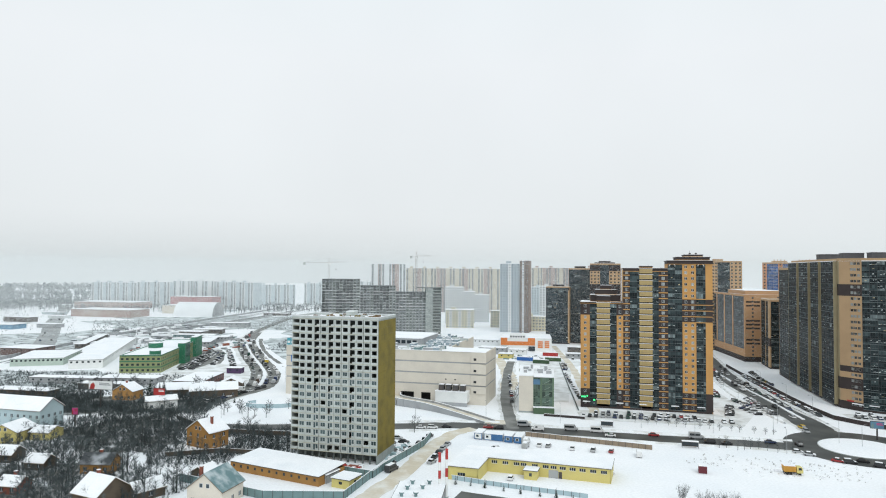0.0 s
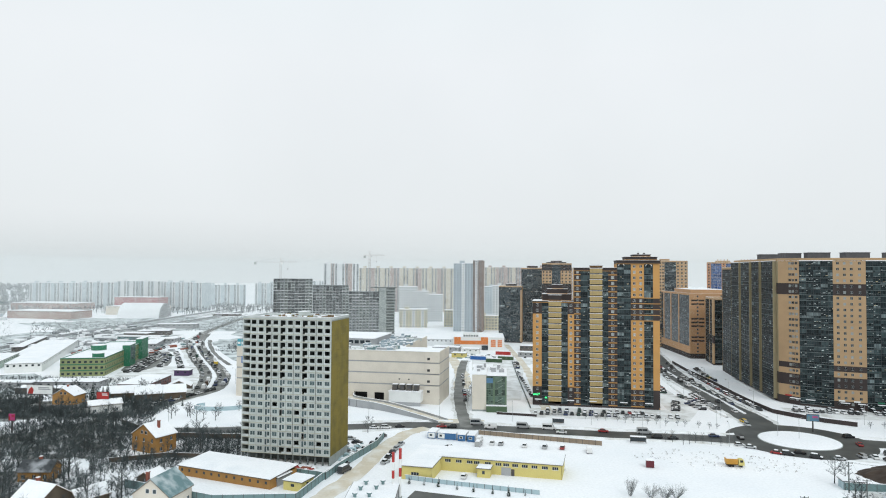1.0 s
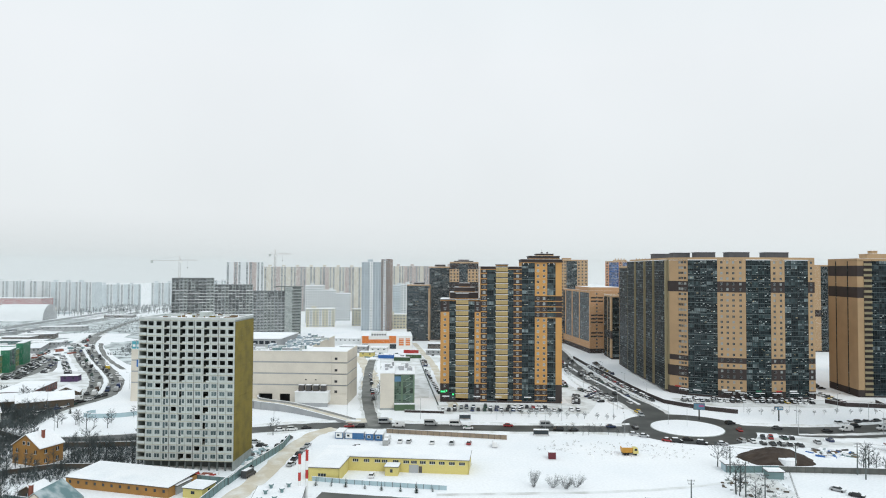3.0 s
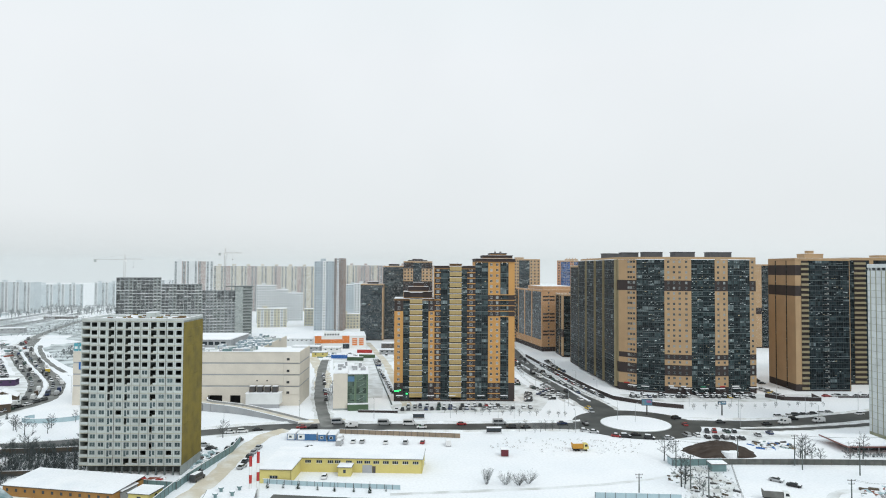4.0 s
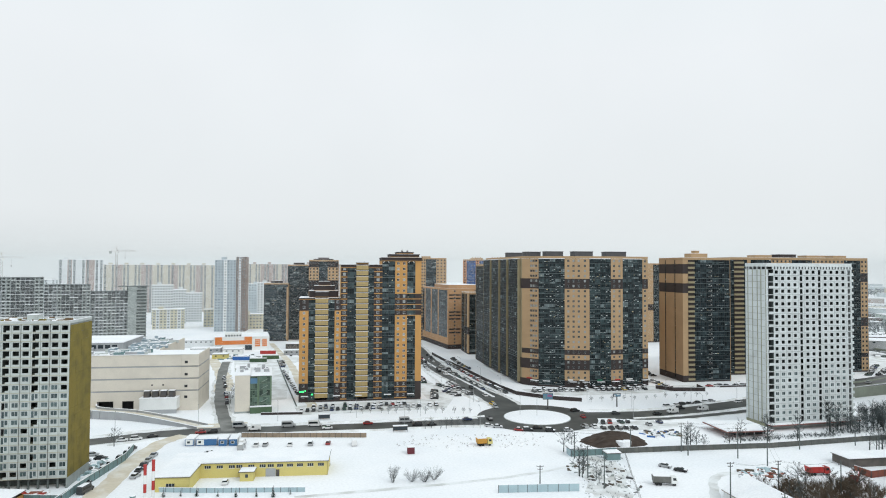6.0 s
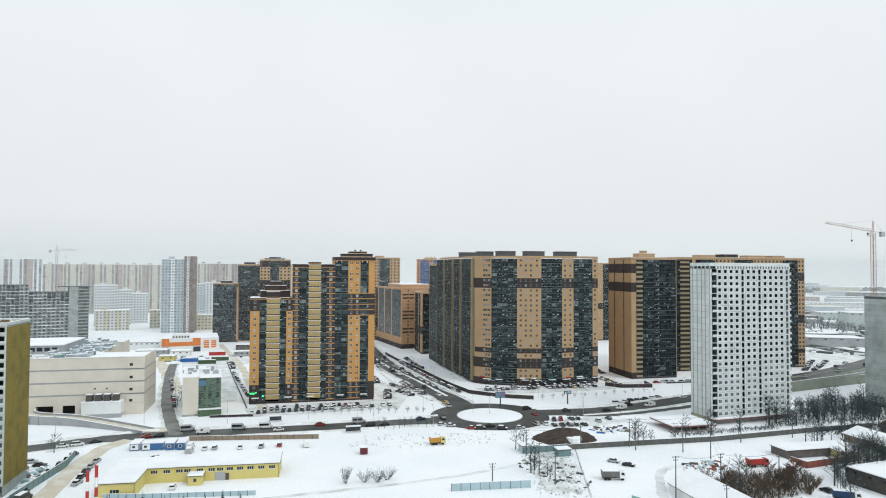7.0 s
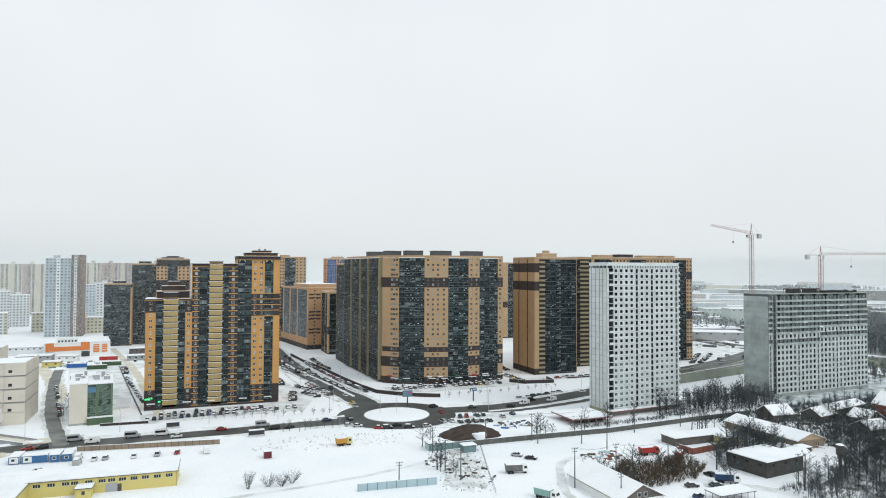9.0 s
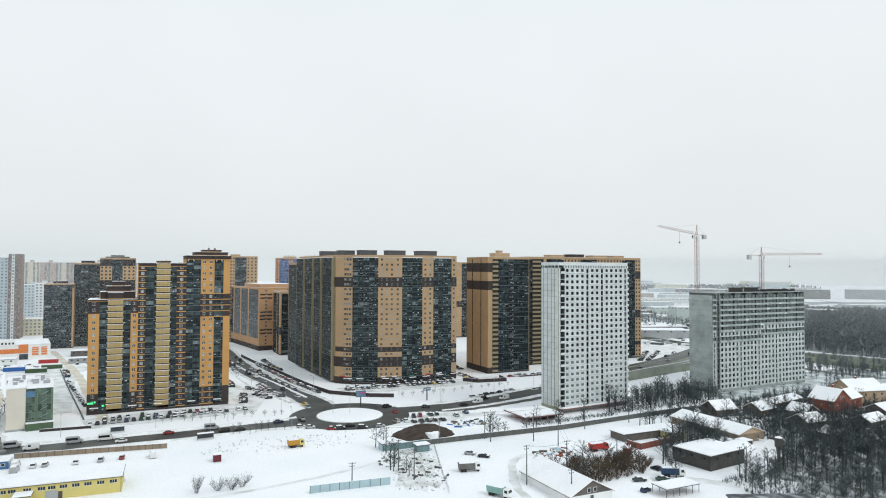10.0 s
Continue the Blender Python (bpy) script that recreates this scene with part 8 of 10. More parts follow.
def truck(x, y, th, colour, load, name="lorry", label="", L=7.5):
    """A lorry with a cab and a load body."""
    o = thing(name, label, "lorry", x, y, th)
    S = tapered([(L / 2 - 2.0, 0.7), (L / 2, 0.7), (L / 2, 1.7), (L / 2 - 0.35, 2.7), (L / 2 - 2.0, 2.75)], 1.2, 1.1, 1.8)
    part("cab", S, colour, o)
    S = Solid()
    S.quad((L / 2 + 0.01, -0.95, 1.75), (L / 2 + 0.01, 0.95, 1.75), (L / 2 - 0.32, 0.9, 2.6), (L / 2 - 0.32, -0.9, 2.6))
    for s in (-1, 1):
        S.quad((L / 2 - 0.4, s * 1.21, 1.7), (L / 2 - 1.5, s * 1.21, 1.7), (L / 2 - 1.5, s * 1.13, 2.5), (L / 2 - 0.6, s * 1.13, 2.5))
    part("glass", S, CAR_GLASS, o)
    S = Solid()
    S.hexa([(-L / 2, -1.2, 1.05), (L / 2 - 2.3, -1.2, 1.05), (L / 2 - 2.3, 1.2, 1.05), (-L / 2, 1.2, 1.05), (-L / 2 - 0.2, -1.25, 2.9), (L / 2 - 2.2, -1.25, 2.9), (L / 2 - 2.2, 1.25, 2.9), (-L / 2 - 0.2, 1.25, 2.9)], 0)
    S.box(-L / 2, L / 2 - 2.3, -1.15, 1.15, 2.85, 3.02, 1)
    part("load_body", S, [load, SNOW_ROOF], o)
    R = Solid()
    R.box(0, 0.12, -1.3, 1.3, 1.05, 2.85)
    R = R.mesh("rib", [load])
    for k in range(6):
        at("rib", R, o, -L / 2 + 0.3 + k * (L - 3) / 5.5, 0, 0)
    S = Solid()
    S.box(-L / 2, L / 2 - 0.3, -0.5, 0.5, 0.6, 1.0)
    part("chassis", S, PLASTIC, o)
    wheel = Solid()
    wheel.side([(0.48 * math.cos(math.tau * i / 12), 0.48 * math.sin(math.tau * i / 12)) for i in range(12)], -0.16, 0.16)
    wm = wheel.mesh("wheel", [TYRE])
    for xx in (L / 2 - 1.1, -L / 2 + 1.0, -L / 2 + 2.1):
        for yy in (-1.0, 1.0):
            at("wheel", wm, o, xx, yy, 0.48, 90)
    return o


CARS = {}
carrng = random.Random(42)


def park(x, y, th, kind=None, colour=None, snow=None, z=0.02):
    """A car on the ground; its nose points along the compass bearing th."""
    kind = kind or carrng.choices(("sedan", "hatch", "suv"), (45, 25, 30))[0]
    colour = colour or carrng.choices(list(CAR_COLOURS), (28, 22, 16, 17, 8, 2, 3, 0.5, 3))[0]
    snow = carrng.random() < 0.55 if snow is None else snow
    key = (kind, colour, snow, math.hypot(x, y) > 262)
    m = place(x, y, th, z)
    if key in CARS:
        return copy_thing(CARS[key], m)
    CARS[key] = car(*key)
    CARS[key].matrix_basis = m
    return CARS[key]


def row(x0, y0, x1, y1, n, turn, skip=0.1, snow=None, jitter=0.25):
    """A row of parked cars from one point to another; turn: the bearing of their noses."""
    for k in range(n):
        if carrng.random() < skip:
            continue
        t = k / max(1, n - 1)
        park(x0 + (x1 - x0) * t + carrng.uniform(-jitter, jitter), y0 + (y1 - y0) * t + carrng.uniform(-jitter, jitter), turn + carrng.choice((0, 180)) + carrng.uniform(-4, 4), snow=snow)


# in front of the stepped tower
row(67, 312.5, 131, 300.0, 24, 15, 0.08)
row(74, 318.0, 118, 309.5, 16, 15, 0.3)
row(137, 316, 147, 338, 8, 105, 0.1)
row(150, 362, 155, 380, 7, 105, 0.1)
row(155.5, 352, 157.5, 322, 11, 105, 0.08)
row(150.5, 336, 151.5, 318, 5, 105, 0.2)
# along the avenue
row(159, 318, 164, 356, 14, 100, 0.1)
row(179.6, 316, 184.6, 360, 13, 12, 0.06)
row(185.4, 365, 197.5, 434, 19, 12, 0.06)
row(173, 330, 178, 372, 5, 8, 0.2, False)
row(180, 384, 190, 440, 6, 10, 0.2, False)
row(171, 405, 182, 446, 8, 14, 0.2)
row(198, 400, 210, 450, 12, 105, 0.15)
# before the corner block
row(196, 312.5, 258, 294.5, 22, 15, 0.05, True)
row(200, 317.5, 262, 299.5, 14, 15, 0.3, True)
row(281, 314, 274, 290, 9, 105, 0.1)
row(300, 287, 330, 279, 10, 105, 0.2)
row(296, 330, 304, 360, 8, 100, 0.2)
row(280, 312, 292, 350, 9, 105, 0.2)
# snowy yard by the yellow workshop
for x, y, th, k, c in ((32.3, 256, 20, "van", "silver"), (38, 258.5, 15, "sedan", "white"), (41.4, 257.5, 20, "hatch", "silver"), (50, 254, 15, "sedan", "white"), (57.5, 252, 18, "suv", "silver"),
                       (64, 250.5, 20, "hatch", "red"), (73, 245.5, 15, "van", "white"), (21, 253.5, 100, "sedan", "dark grey"), (33.5, 262.5, 20, "van", "white"), (56, 224, 100, "sedan", "white"), (22.6, 217.2, 15, "hatch", "white")):
    park(x, y, th, k, c, True)
# the lane by the building site
for x, y, th in ((-15.8, 240, 25), (-13.4, 247.5, 22), (-11.2, 253, 22), (-8.8, 260, 20), (-6.6, 266.5, 20), (-5.0, 271, 20), (-17.6, 233, 25), (-3.5, 235, 30), (-2.4, 241.5, 20), (-1.0, 247.5, 20), (0.6, 253, 20), (2.2, 259, 20),
                 (-22, 243, 100), (-24, 249, 110), (-20, 256, 100), (-15, 262, 105), (-18, 268, 100)):
    park(x, y, th)
park(-17.0, 225.5, 28, "minibus", "dark grey", True)
# driving on the main road
for x, y, th, k, c in ((36, 291.5, 98, "minibus", "silver"), (41, 284.0, 282, "van", "white"), (20, 287.2, 275, "sedan", "red"), (55.4, 284.3, 104, "minibus", "silver"), (66, 281.2, 104, "minibus", "white"),
                       (104.5, 272.2, 103, "minibus", "silver"), (69.7, 274.4, 284, "sedan", "white"), (113, 263.2, 284, "sedan", "black"), (107, 265.0, 284, "suv", "black"), (131.5, 265.5, 104, "sedan", "dark blue"),
                       (-9, 286.0, 92, "sedan", "white"), (-4, 286.2, 92, "suv", "white"), (2, 288, 92, "sedan", "black"), (24.5, 286.5, 275, "suv", "black"), (-30, 291, 90, "sedan", "dark grey"), (88, 275.5, 104, "sedan", "red")):
    park(x, y, th, k, c, False)
# roundabout and the roads that meet there
for x, y, th, k, c in ((152, 239.5, 120, "sedan", "black"), (158, 291, 5, "suv", "yellow"), (156, 284, 190, "suv", "silver"), (183, 249.5, 20, "sedan", "red"), (141, 262, 10, "suv", "black"), (187, 261.5, 85, "suv", "black"),
                       (201.5, 249.5, 110, "sedan", "dark grey"), (219, 241, 95, "sedan", "black"), (246, 239.5, 275, "van", "white"), (238, 246, 92, "suv", "black"), (228.5, 241, 275, "van", "white"), (278, 247, 88, "sedan", "white"),
                       (360, 252, 88, "suv", "yellow"), (410, 262, 85, "sedan", "black"), (165, 312, 5, "sedan", "white"), (168.5, 335, 185, "suv", "black"), (172, 366, 8, "sedan", "silver"), (180, 405, 190, "suv", "dark grey"), (190, 440, 12, "sedan", "white")):
    park(x, y, th, k, c, False)
for x, y in ((134.8, 250.9), (137.4, 247.9), (143.2, 239.7), (146.4, 238.0), (154.4, 233.2), (161.8, 230.6)):
    park(x, y, 118 + carrng.uniform(-15, 15), None, None, True)
for x, y in ((172.2, 233.6), (176.0, 232.0), (178.2, 228.6), (181.2, 227.0), (184.4, 226.0), (187.2, 224.9), (190.4, 223.4), (184.2, 236.6), (187.4, 236.0), (192.4, 234.6), (195.4, 233.6), (200.8, 226), (208, 227.5)):
    park(x, y, 20 + carrng.uniform(-14, 14))
row(236, 252.5, 266, 253.5, 7, 92, 0.2)
# bend and car parks on the left
def traffic(line, gap, offsets, z=0.02):
    """Cars driving along a road, on both sides of its middle."""
    pts = smooth(line, 10)
    run = 0.0
    for p, q in zip(pts, pts[1:]):
        d = q - p
        run += d.length
        if run > gap and carrng.random() < 0.85:
            run = 0.0
            d.normalize()
            for off in offsets:
                if carrng.random() < 0.7:
                    bear = math.degrees(math.atan2(d.x, d.y)) + (0 if off > 0 else 180)
                    park(p.x + d.y * off, p.y - d.x * off, bear, carrng.choice((None, None, None, "van", "minibus")), None, False, z)


traffic(LEFT[4:13], 10.5, (-1.9, 1.9))
traffic(LEFT_OUTER[1:9], 10.0, (-2.1, 2.1))
traffic([(-360, 597), (-415, 698), (-494, 839), (-630, 1099)], 30.0, (-4.5, 4.5), 0.05)
traffic([(176, 372), (184.5, 427), (200, 490)], 14.0, (-3.4, 3.4), 0.05)
for k in range(9):
    park(-119 + 2.0 * k, 338 + 5.2 * k, 30 + carrng.choice((0, 180)), None, None, False)
row(-176, 446, -187.5, 524, 19, 100, 0.1)
row(-170, 448, -183, 534, 19, 100, 0.1)
row(-163, 470, -178, 540, 14, 100, 0.15)
row(-190, 538, -201, 588, 10, 100, 0.15)
row(-178, 550, -147, 464, 19, 60, 0.1)
row(-224, 560, -212, 600, 7, 95, 0.2)
# side street and the yards behind
row(36.5, 345, 43, 424, 16, 8, 0.55)
row(74, 356, 81.5, 437, 18, 12, 0.1)
row(82, 440, 90, 490, 10, 100, 0.2)
row(120, 466, 190, 448, 14, 15, 0.2)
row(60, 520, 108, 512, 8, 15, 0.2)
# behind the white tower
row(428, 277, 478, 304, 12, 110, 0.1)
row(434, 274, 484, 297, 11, 110, 0.1)
row(458, 271.5, 486, 283, 7, 110, 0.2)
for x, y, th in ((392, 253.5, 88), (431, 256, 265), (446, 266.5, 80), (470, 261, 75)):
    park(x, y, th, None, None, False, 1.2 + (x - 380) * 0.02)
# yards on the right
park(163.3, 175.6, 150, "sedan", "silver", True)
park(164.8, 169.9, 145, "sedan", "black", True)
park(185.1, 118.8, 120, "sedan", "dark grey", True)
park(191.8, 114.6, 120, "sedan", "dark green", True)
for x, y in ((178, 112), (200, 122), (258, 146), (268, 138)):
    park(x, y, carrng.uniform(0, 180))
GREY_TARP = surface("grey_tarpaulin", (0.13, 0.13, 0.12), 0.7, (0.20, 0.20, 0.19), 0.5, 4.0, 0.7, 0.1)
truck(150, 161.3, 118, WHITE, GREY_TARP, "lorry", "lorry with a grey tarpaulin body in the snow")
truck(140.3, 137.5, 165, WHITE, surface("green_white_tank", (0.25, 0.42, 0.38), 0.5), "lorry", "white and green refuse lorry on the track")
truck(198, 114.5, 135, WHITE, surface("navy_body", (0.02, 0.06, 0.14), 0.6), "lorry", "lorry with a dark blue body in the yard")
truck(204.5, 149, 108, RED_PAINT, RED_PAINT, "lorry", "red lorry behind the bare bushes")
truck(209, 139.5, 60, RED_PAINT, RED_PAINT, "lorry", "red lorry half hidden by bushes")
truck(119, 225.2, 100, YELLOW_PAINT, surface("orange_yellow_body", (0.55, 0.28, 0.04), 0.6), "lorry", "orange yellow lorry on the snow field", 6)
truck(-113, 367, 30, WHITE, WHITE, "lorry", "white lorry on the busy bend")
truck(-128, 480, -20, WHITE, surface("yellow_body", (0.6, 0.42, 0.05), 0.6), "lorry", "yellow lorry in the traffic")


def kiosk_box(x, y):
    o = thing("red_kiosk", "small dark red kiosk with a snowy top", "kiosk", x, y, 105)
    S = Solid()
    S.box(-1.3, 1.3, -1.2, 1.2, 0.1, 2.5)
    maroon = surface("maroon_sheet", (0.14, 0.02, 0.03), 0.6)
    part("body", S, maroon, o)
    for k in range(6):
        S = Solid()
        S.box(-1.3 + k * 0.5, -1.2 + k * 0.5, -1.26, -1.2, 0.2, 2.4)
        part("rib", S, maroon, o)
    S = Solid()
    S.box(-1.4, 1.4, -1.3, 1.3, 2.5, 2.75)
    part("roof", S, SNOW_ROOF, o)


kiosk_box(88.8, 226.0)


# ---- trees, bushes, woods ----
BARK = surface("dark_wet_bark", (0.050, 0.057, 0.056), 0.9, (0.10, 0.11, 0.108), 0.8, 6.0, 0.6, 0.2)
TWIG = surface("bare_twigs", (0.042, 0.052, 0.053), 0.9, (0.16, 0.19, 0.195), 0.25, 2.0, 0.7, 0.0)
RUSTY_TWIG = surface("russet_twigs", (0.085, 0.058, 0.036), 0.9, (0.16, 0.125, 0.09), 0.25, 2.0, 0.7, 0.0)
# frost on the twigs, and distance haze mixed into the colour
FROSTED = surface("frosted_hazed_twigs", (0.11, 0.125, 0.13), 0.9, (0.27, 0.29, 0.30), 0.1, 1.0, 0.8, 0.0)
# wood colour lifted and blued to carry the haze
FAR_WOOD = surface("haze_tinted_wood", (0.095, 0.112, 0.122), 0.95, (0.15, 0.17, 0.18), 0.02, 0.5, 0.7, 0.0)
PALE_TWIG = surface("frosty_twigs", (0.10, 0.105, 0.105), 0.9, (0.27, 0.285, 0.29), 0.25, 2.0, 0.7, 0.0)
NEEDLES = surface("spruce_needles", (0.022, 0.042, 0.034), 0.9, (0.04, 0.06, 0.05), 0.6, 4.0, 0.6, 0.0)


def twig(S, p, q, w, side):
    """A thin two-sided blade for a twig."""
    d = (q - p).normalized()
    s = d.cross(side)
    if s.length < 0.01:
        s = d.orthogonal()
    s = s.normalized() * w
    k = len(S.v)
    S.v += [tuple(p - s), tuple(p + s), tuple(q)]
    S.f.append((k, k + 1, k + 2))
    S.m.append(0)


def bare_tree_parts(h, spread, seed, fine=1.0):
    """Trunk with limbs, and a crown of branches and twigs."""
    r = random.Random(seed)
    T, C = Solid(), Solid()
    base = 0.018 * h + 0.05
    lean = Vector((r.uniform(-0.04, 0.04), r.uniform(-0.04, 0.04), 1)).normalized()
    top = lean * (h * 0.82)
    T.tube((0, 0, -0.1), tuple(top * 0.5), base, base * 0.65, 6)
    T.tube(tuple(top * 0.5), tuple(top), base * 0.65, base * 0.15, 5)
    n = r.randint(13, 16)
    for i in range(n):
        t = 0.2 + 0.77 * (i + r.random()) / n
        p = top * t
        az = i * 2.4 + r.uniform(-0.4, 0.4)
        ln = spread * (1.1 - 0.65 * t) * r.uniform(0.8, 1.2)
        d = Vector((math.cos(az), math.sin(az), r.uniform(0.55, 1.15))).normalized()
        q = p + d * ln
        T.tube(tuple(p), tuple(q), base * 0.27 * (1.15 - 0.6 * t), base * 0.05, 3)
        for j in range(5):
            u = 0.3 + 0.7 * (j + r.random()) / 5
            a = p.lerp(q, u)
            d2 = (d + Vector((r.uniform(-1, 1), r.uniform(-1, 1), r.uniform(-0.1, 0.9)))).normalized()
            l2 = ln * r.uniform(0.3, 0.55)
            b = a + d2 * l2
            twig(C, a, b, 0.035, Vector((r.uniform(-1, 1), r.uniform(-1, 1), 0.2)))
            for k in range(int(15 * fine)):
                v = 0.15 + 0.85 * r.random()
                c = a.lerp(b, v)
                d3 = (d2 + Vector((r.uniform(-1, 1), r.uniform(-1, 1), r.uniform(-0.3, 0.9)))).normalized()
                e = c + d3 * l2 * r.uniform(0.35, 0.85)
                twig(C, c, e, 0.022, Vector((r.uniform(-1, 1), r.uniform(-1, 1), r.uniform(-1, 1))))
    return T, C


TREES = []
for i, (h, sp, label) in enumerate(((9.0, 3.2, "bare leafless tree with dark wet twigs"), (12.0, 3.6, "tall bare tree with fine dark branches"), (7.0, 3.0, "small bare tree in the snow"),
                                    (14.0, 3.8, "tall slender bare tree"), (10.5, 4.2, "wide bare tree with a dense crown"),
                                    (7.5, 4.0, "bushy tree with russet brown twigs"))):
    o = thing("bare_tree", label, "tree", 0, 0, 90, group="bare trees")
    T, C = bare_tree_parts(h, sp, 100 + i, 1.8 if i == 5 else 1.0)
    part("trunk", T, BARK, o)
    part("crown", C, {5: RUSTY_TWIG}.get(i, TWIG), o, "leafless crown of fine twigs")
    TREES.append(o)
used_trees = set()
treerng = random.Random(77)


def tree(x, y, kind=None, size=None):
    k = treerng.randrange(5) if kind is None else kind
    m = place(x, y, treerng.uniform(0, 360))
    s = size or treerng.uniform(0.8, 1.15)
    if k not in used_trees:
        used_trees.add(k)
        TREES[k].scale = (s, s, s)
        TREES[k].matrix_basis = m @ Matrix.Diagonal((s, s, s, 1))
        return TREES[k]
    o = copy_thing(TREES[k], m)
    o.matrix_basis = m @ Matrix.Diagonal((s, s, s, 1))
    return o


def inside(x, y, poly):
    c = False
    for (x0, y0), (x1, y1) in zip(poly, poly[1:] + poly[:1]):
        if (y0 > y) != (y1 > y) and x < (x1 - x0) * (y - y0) / (y1 - y0) + x0:
            c = not c
    return c


KEEP_OUT = [(-180, 335, -155, 356), (-150, 318, -128, 332), (-100, 246, -82, 268), (212, 106, 242, 124), (254, 118, 270, 158), (150, 115, 166, 147), (178, 100, 193, 112), (-213, 270, -165, 306), (-80, 180, -56, 200), (-75, 205, -30, 242)]


def grove(poly, n, kinds=(0, 1, 2, 3, 4), lo=0.75, hi=1.1):
    """Trees scattered over a patch of ground, clear of the houses."""
    xs, ys = [p[0] for p in poly], [p[1] for p in poly]
    got = 0
    for _ in range(n * 20):
        x, y = treerng.uniform(min(xs), max(xs)), treerng.uniform(min(ys), max(ys))
        if got >= n or not inside(x, y, poly) or any(a < x < c and b < y < d for a, b, c, d in KEEP_OUT):
            continue
        tree(x, y, treerng.choice(kinds), treerng.uniform(lo, hi))
        got += 1


def thicket(name, label, poly, n, h, mat, seed=1, blades=9, width=0.03, kind_label="shrub"):
    """Undergrowth over a patch of ground: countless tufts of stems and twigs in one object."""
    r = random.Random(seed)
    S = Solid()
    xs, ys = [p[0] for p in poly], [p[1] for p in poly]
    got = 0
    for _ in range(n * 12):
        if got >= n:
            break
        x, y = r.uniform(min(xs), max(xs)), r.uniform(min(ys), max(ys))
        if not inside(x, y, poly) or any(a < x < c and b < y < d for a, b, c, d in KEEP_OUT):
            continue
        got += 1
        hh = h * r.uniform(0.5, 1.2)
        for k in range(blades):
            az = r.uniform(0, math.tau)
            p = Vector((x + r.uniform(-0.3, 0.3), y + r.uniform(-0.3, 0.3), r.uniform(0, 0.3) * hh))
            d = Vector((math.cos(az) * r.uniform(0.1, 0.8), math.sin(az) * r.uniform(0.1, 0.8), 1))
            twig(S, p, p + d * hh * r.uniform(0.4, 0.9), width * r.uniform(0.7, 1.4), Vector((r.uniform(-1, 1), r.uniform(-1, 1), 0.1)))
    ob = new(name, S.mesh(name, [mat]))
    return tagged(ob, label, "shrubs", kind="stuff")


# left: gardens, the overgrown bank and the strip behind the panel tower
LEFT_WILD = [(-185, 236), (-178, 285), (-150, 318), (-128, 312), (-100, 284), (-66, 268), (-52, 262), (-58, 243), (-78, 230), (-100, 226), (-110, 244), (-130, 240)]
LEFT_GARDENS = [(-170, 200), (-172, 240), (-120, 240), (-96, 222), (-78, 208), (-82, 188), (-100, 180), (-140, 185)]
grove(LEFT_WILD, 30, (0, 1, 2, 4), 0.7, 1.1)
grove(LEFT_GARDENS, 30, (0, 1, 4), 0.7, 1.1)
thicket("undergrowth", "dark leafless undergrowth on the overgrown bank", LEFT_WILD, 4200, 2.6, TWIG, 1, 12, 0.04)
thicket("undergrowth", "dark garden bushes in the snow", LEFT_GARDENS, 2200, 2.2, TWIG, 2, 12, 0.04)
thicket("undergrowth", "reeds and scrub in front of the panel tower", [(-96, 240), (-94, 286), (-60, 282), (-50, 262), (-54, 243), (-75, 231)], 1500, 1.6, TWIG, 3, 9, 0.04)
grove([(-218, 350), (-128, 352), (-124, 370), (-210, 374)], 14, (0, 1, 4), 0.7, 1.0)
grove([(-112, 300), (-78, 298), (-60, 300), (-72, 325), (-100, 322)], 12, (0, 2), 0.6, 0.9)
grove([(-215, 308), (-150, 316), (-118, 312), (-112, 345), (-150, 362), (-215, 350)], 22, (0, 1, 4), 0.7, 1.1)
thicket("undergrowth", "dark bushes round the brick house", [(-230, 305), (-150, 312), (-112, 308), (-110, 340), (-150, 360), (-235, 350)], 5000, 2.8, TWIG, 11, 11, 0.05)
thicket("undergrowth", "frosted scrub between the sheds", [(-340, 330), (-200, 345), (-120, 355), (-110, 385), (-150, 420), (-340, 440)], 4200, 2.2, TWIG, 4, 9, 0.06)
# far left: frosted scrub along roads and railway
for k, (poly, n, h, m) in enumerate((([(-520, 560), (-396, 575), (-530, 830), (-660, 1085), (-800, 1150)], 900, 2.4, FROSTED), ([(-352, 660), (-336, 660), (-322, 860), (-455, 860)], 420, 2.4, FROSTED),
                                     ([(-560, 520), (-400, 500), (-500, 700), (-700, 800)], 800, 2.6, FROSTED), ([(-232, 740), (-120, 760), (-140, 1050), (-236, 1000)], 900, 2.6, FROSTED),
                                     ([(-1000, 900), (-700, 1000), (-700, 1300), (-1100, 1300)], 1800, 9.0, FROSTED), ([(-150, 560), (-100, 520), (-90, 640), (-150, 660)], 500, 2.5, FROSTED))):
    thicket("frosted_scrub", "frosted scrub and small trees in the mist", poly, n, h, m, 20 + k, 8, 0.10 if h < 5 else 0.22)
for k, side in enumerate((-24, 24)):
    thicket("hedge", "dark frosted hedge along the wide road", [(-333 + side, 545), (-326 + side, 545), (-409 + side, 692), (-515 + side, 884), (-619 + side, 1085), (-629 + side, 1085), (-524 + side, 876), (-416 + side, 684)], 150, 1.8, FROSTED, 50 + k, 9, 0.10)
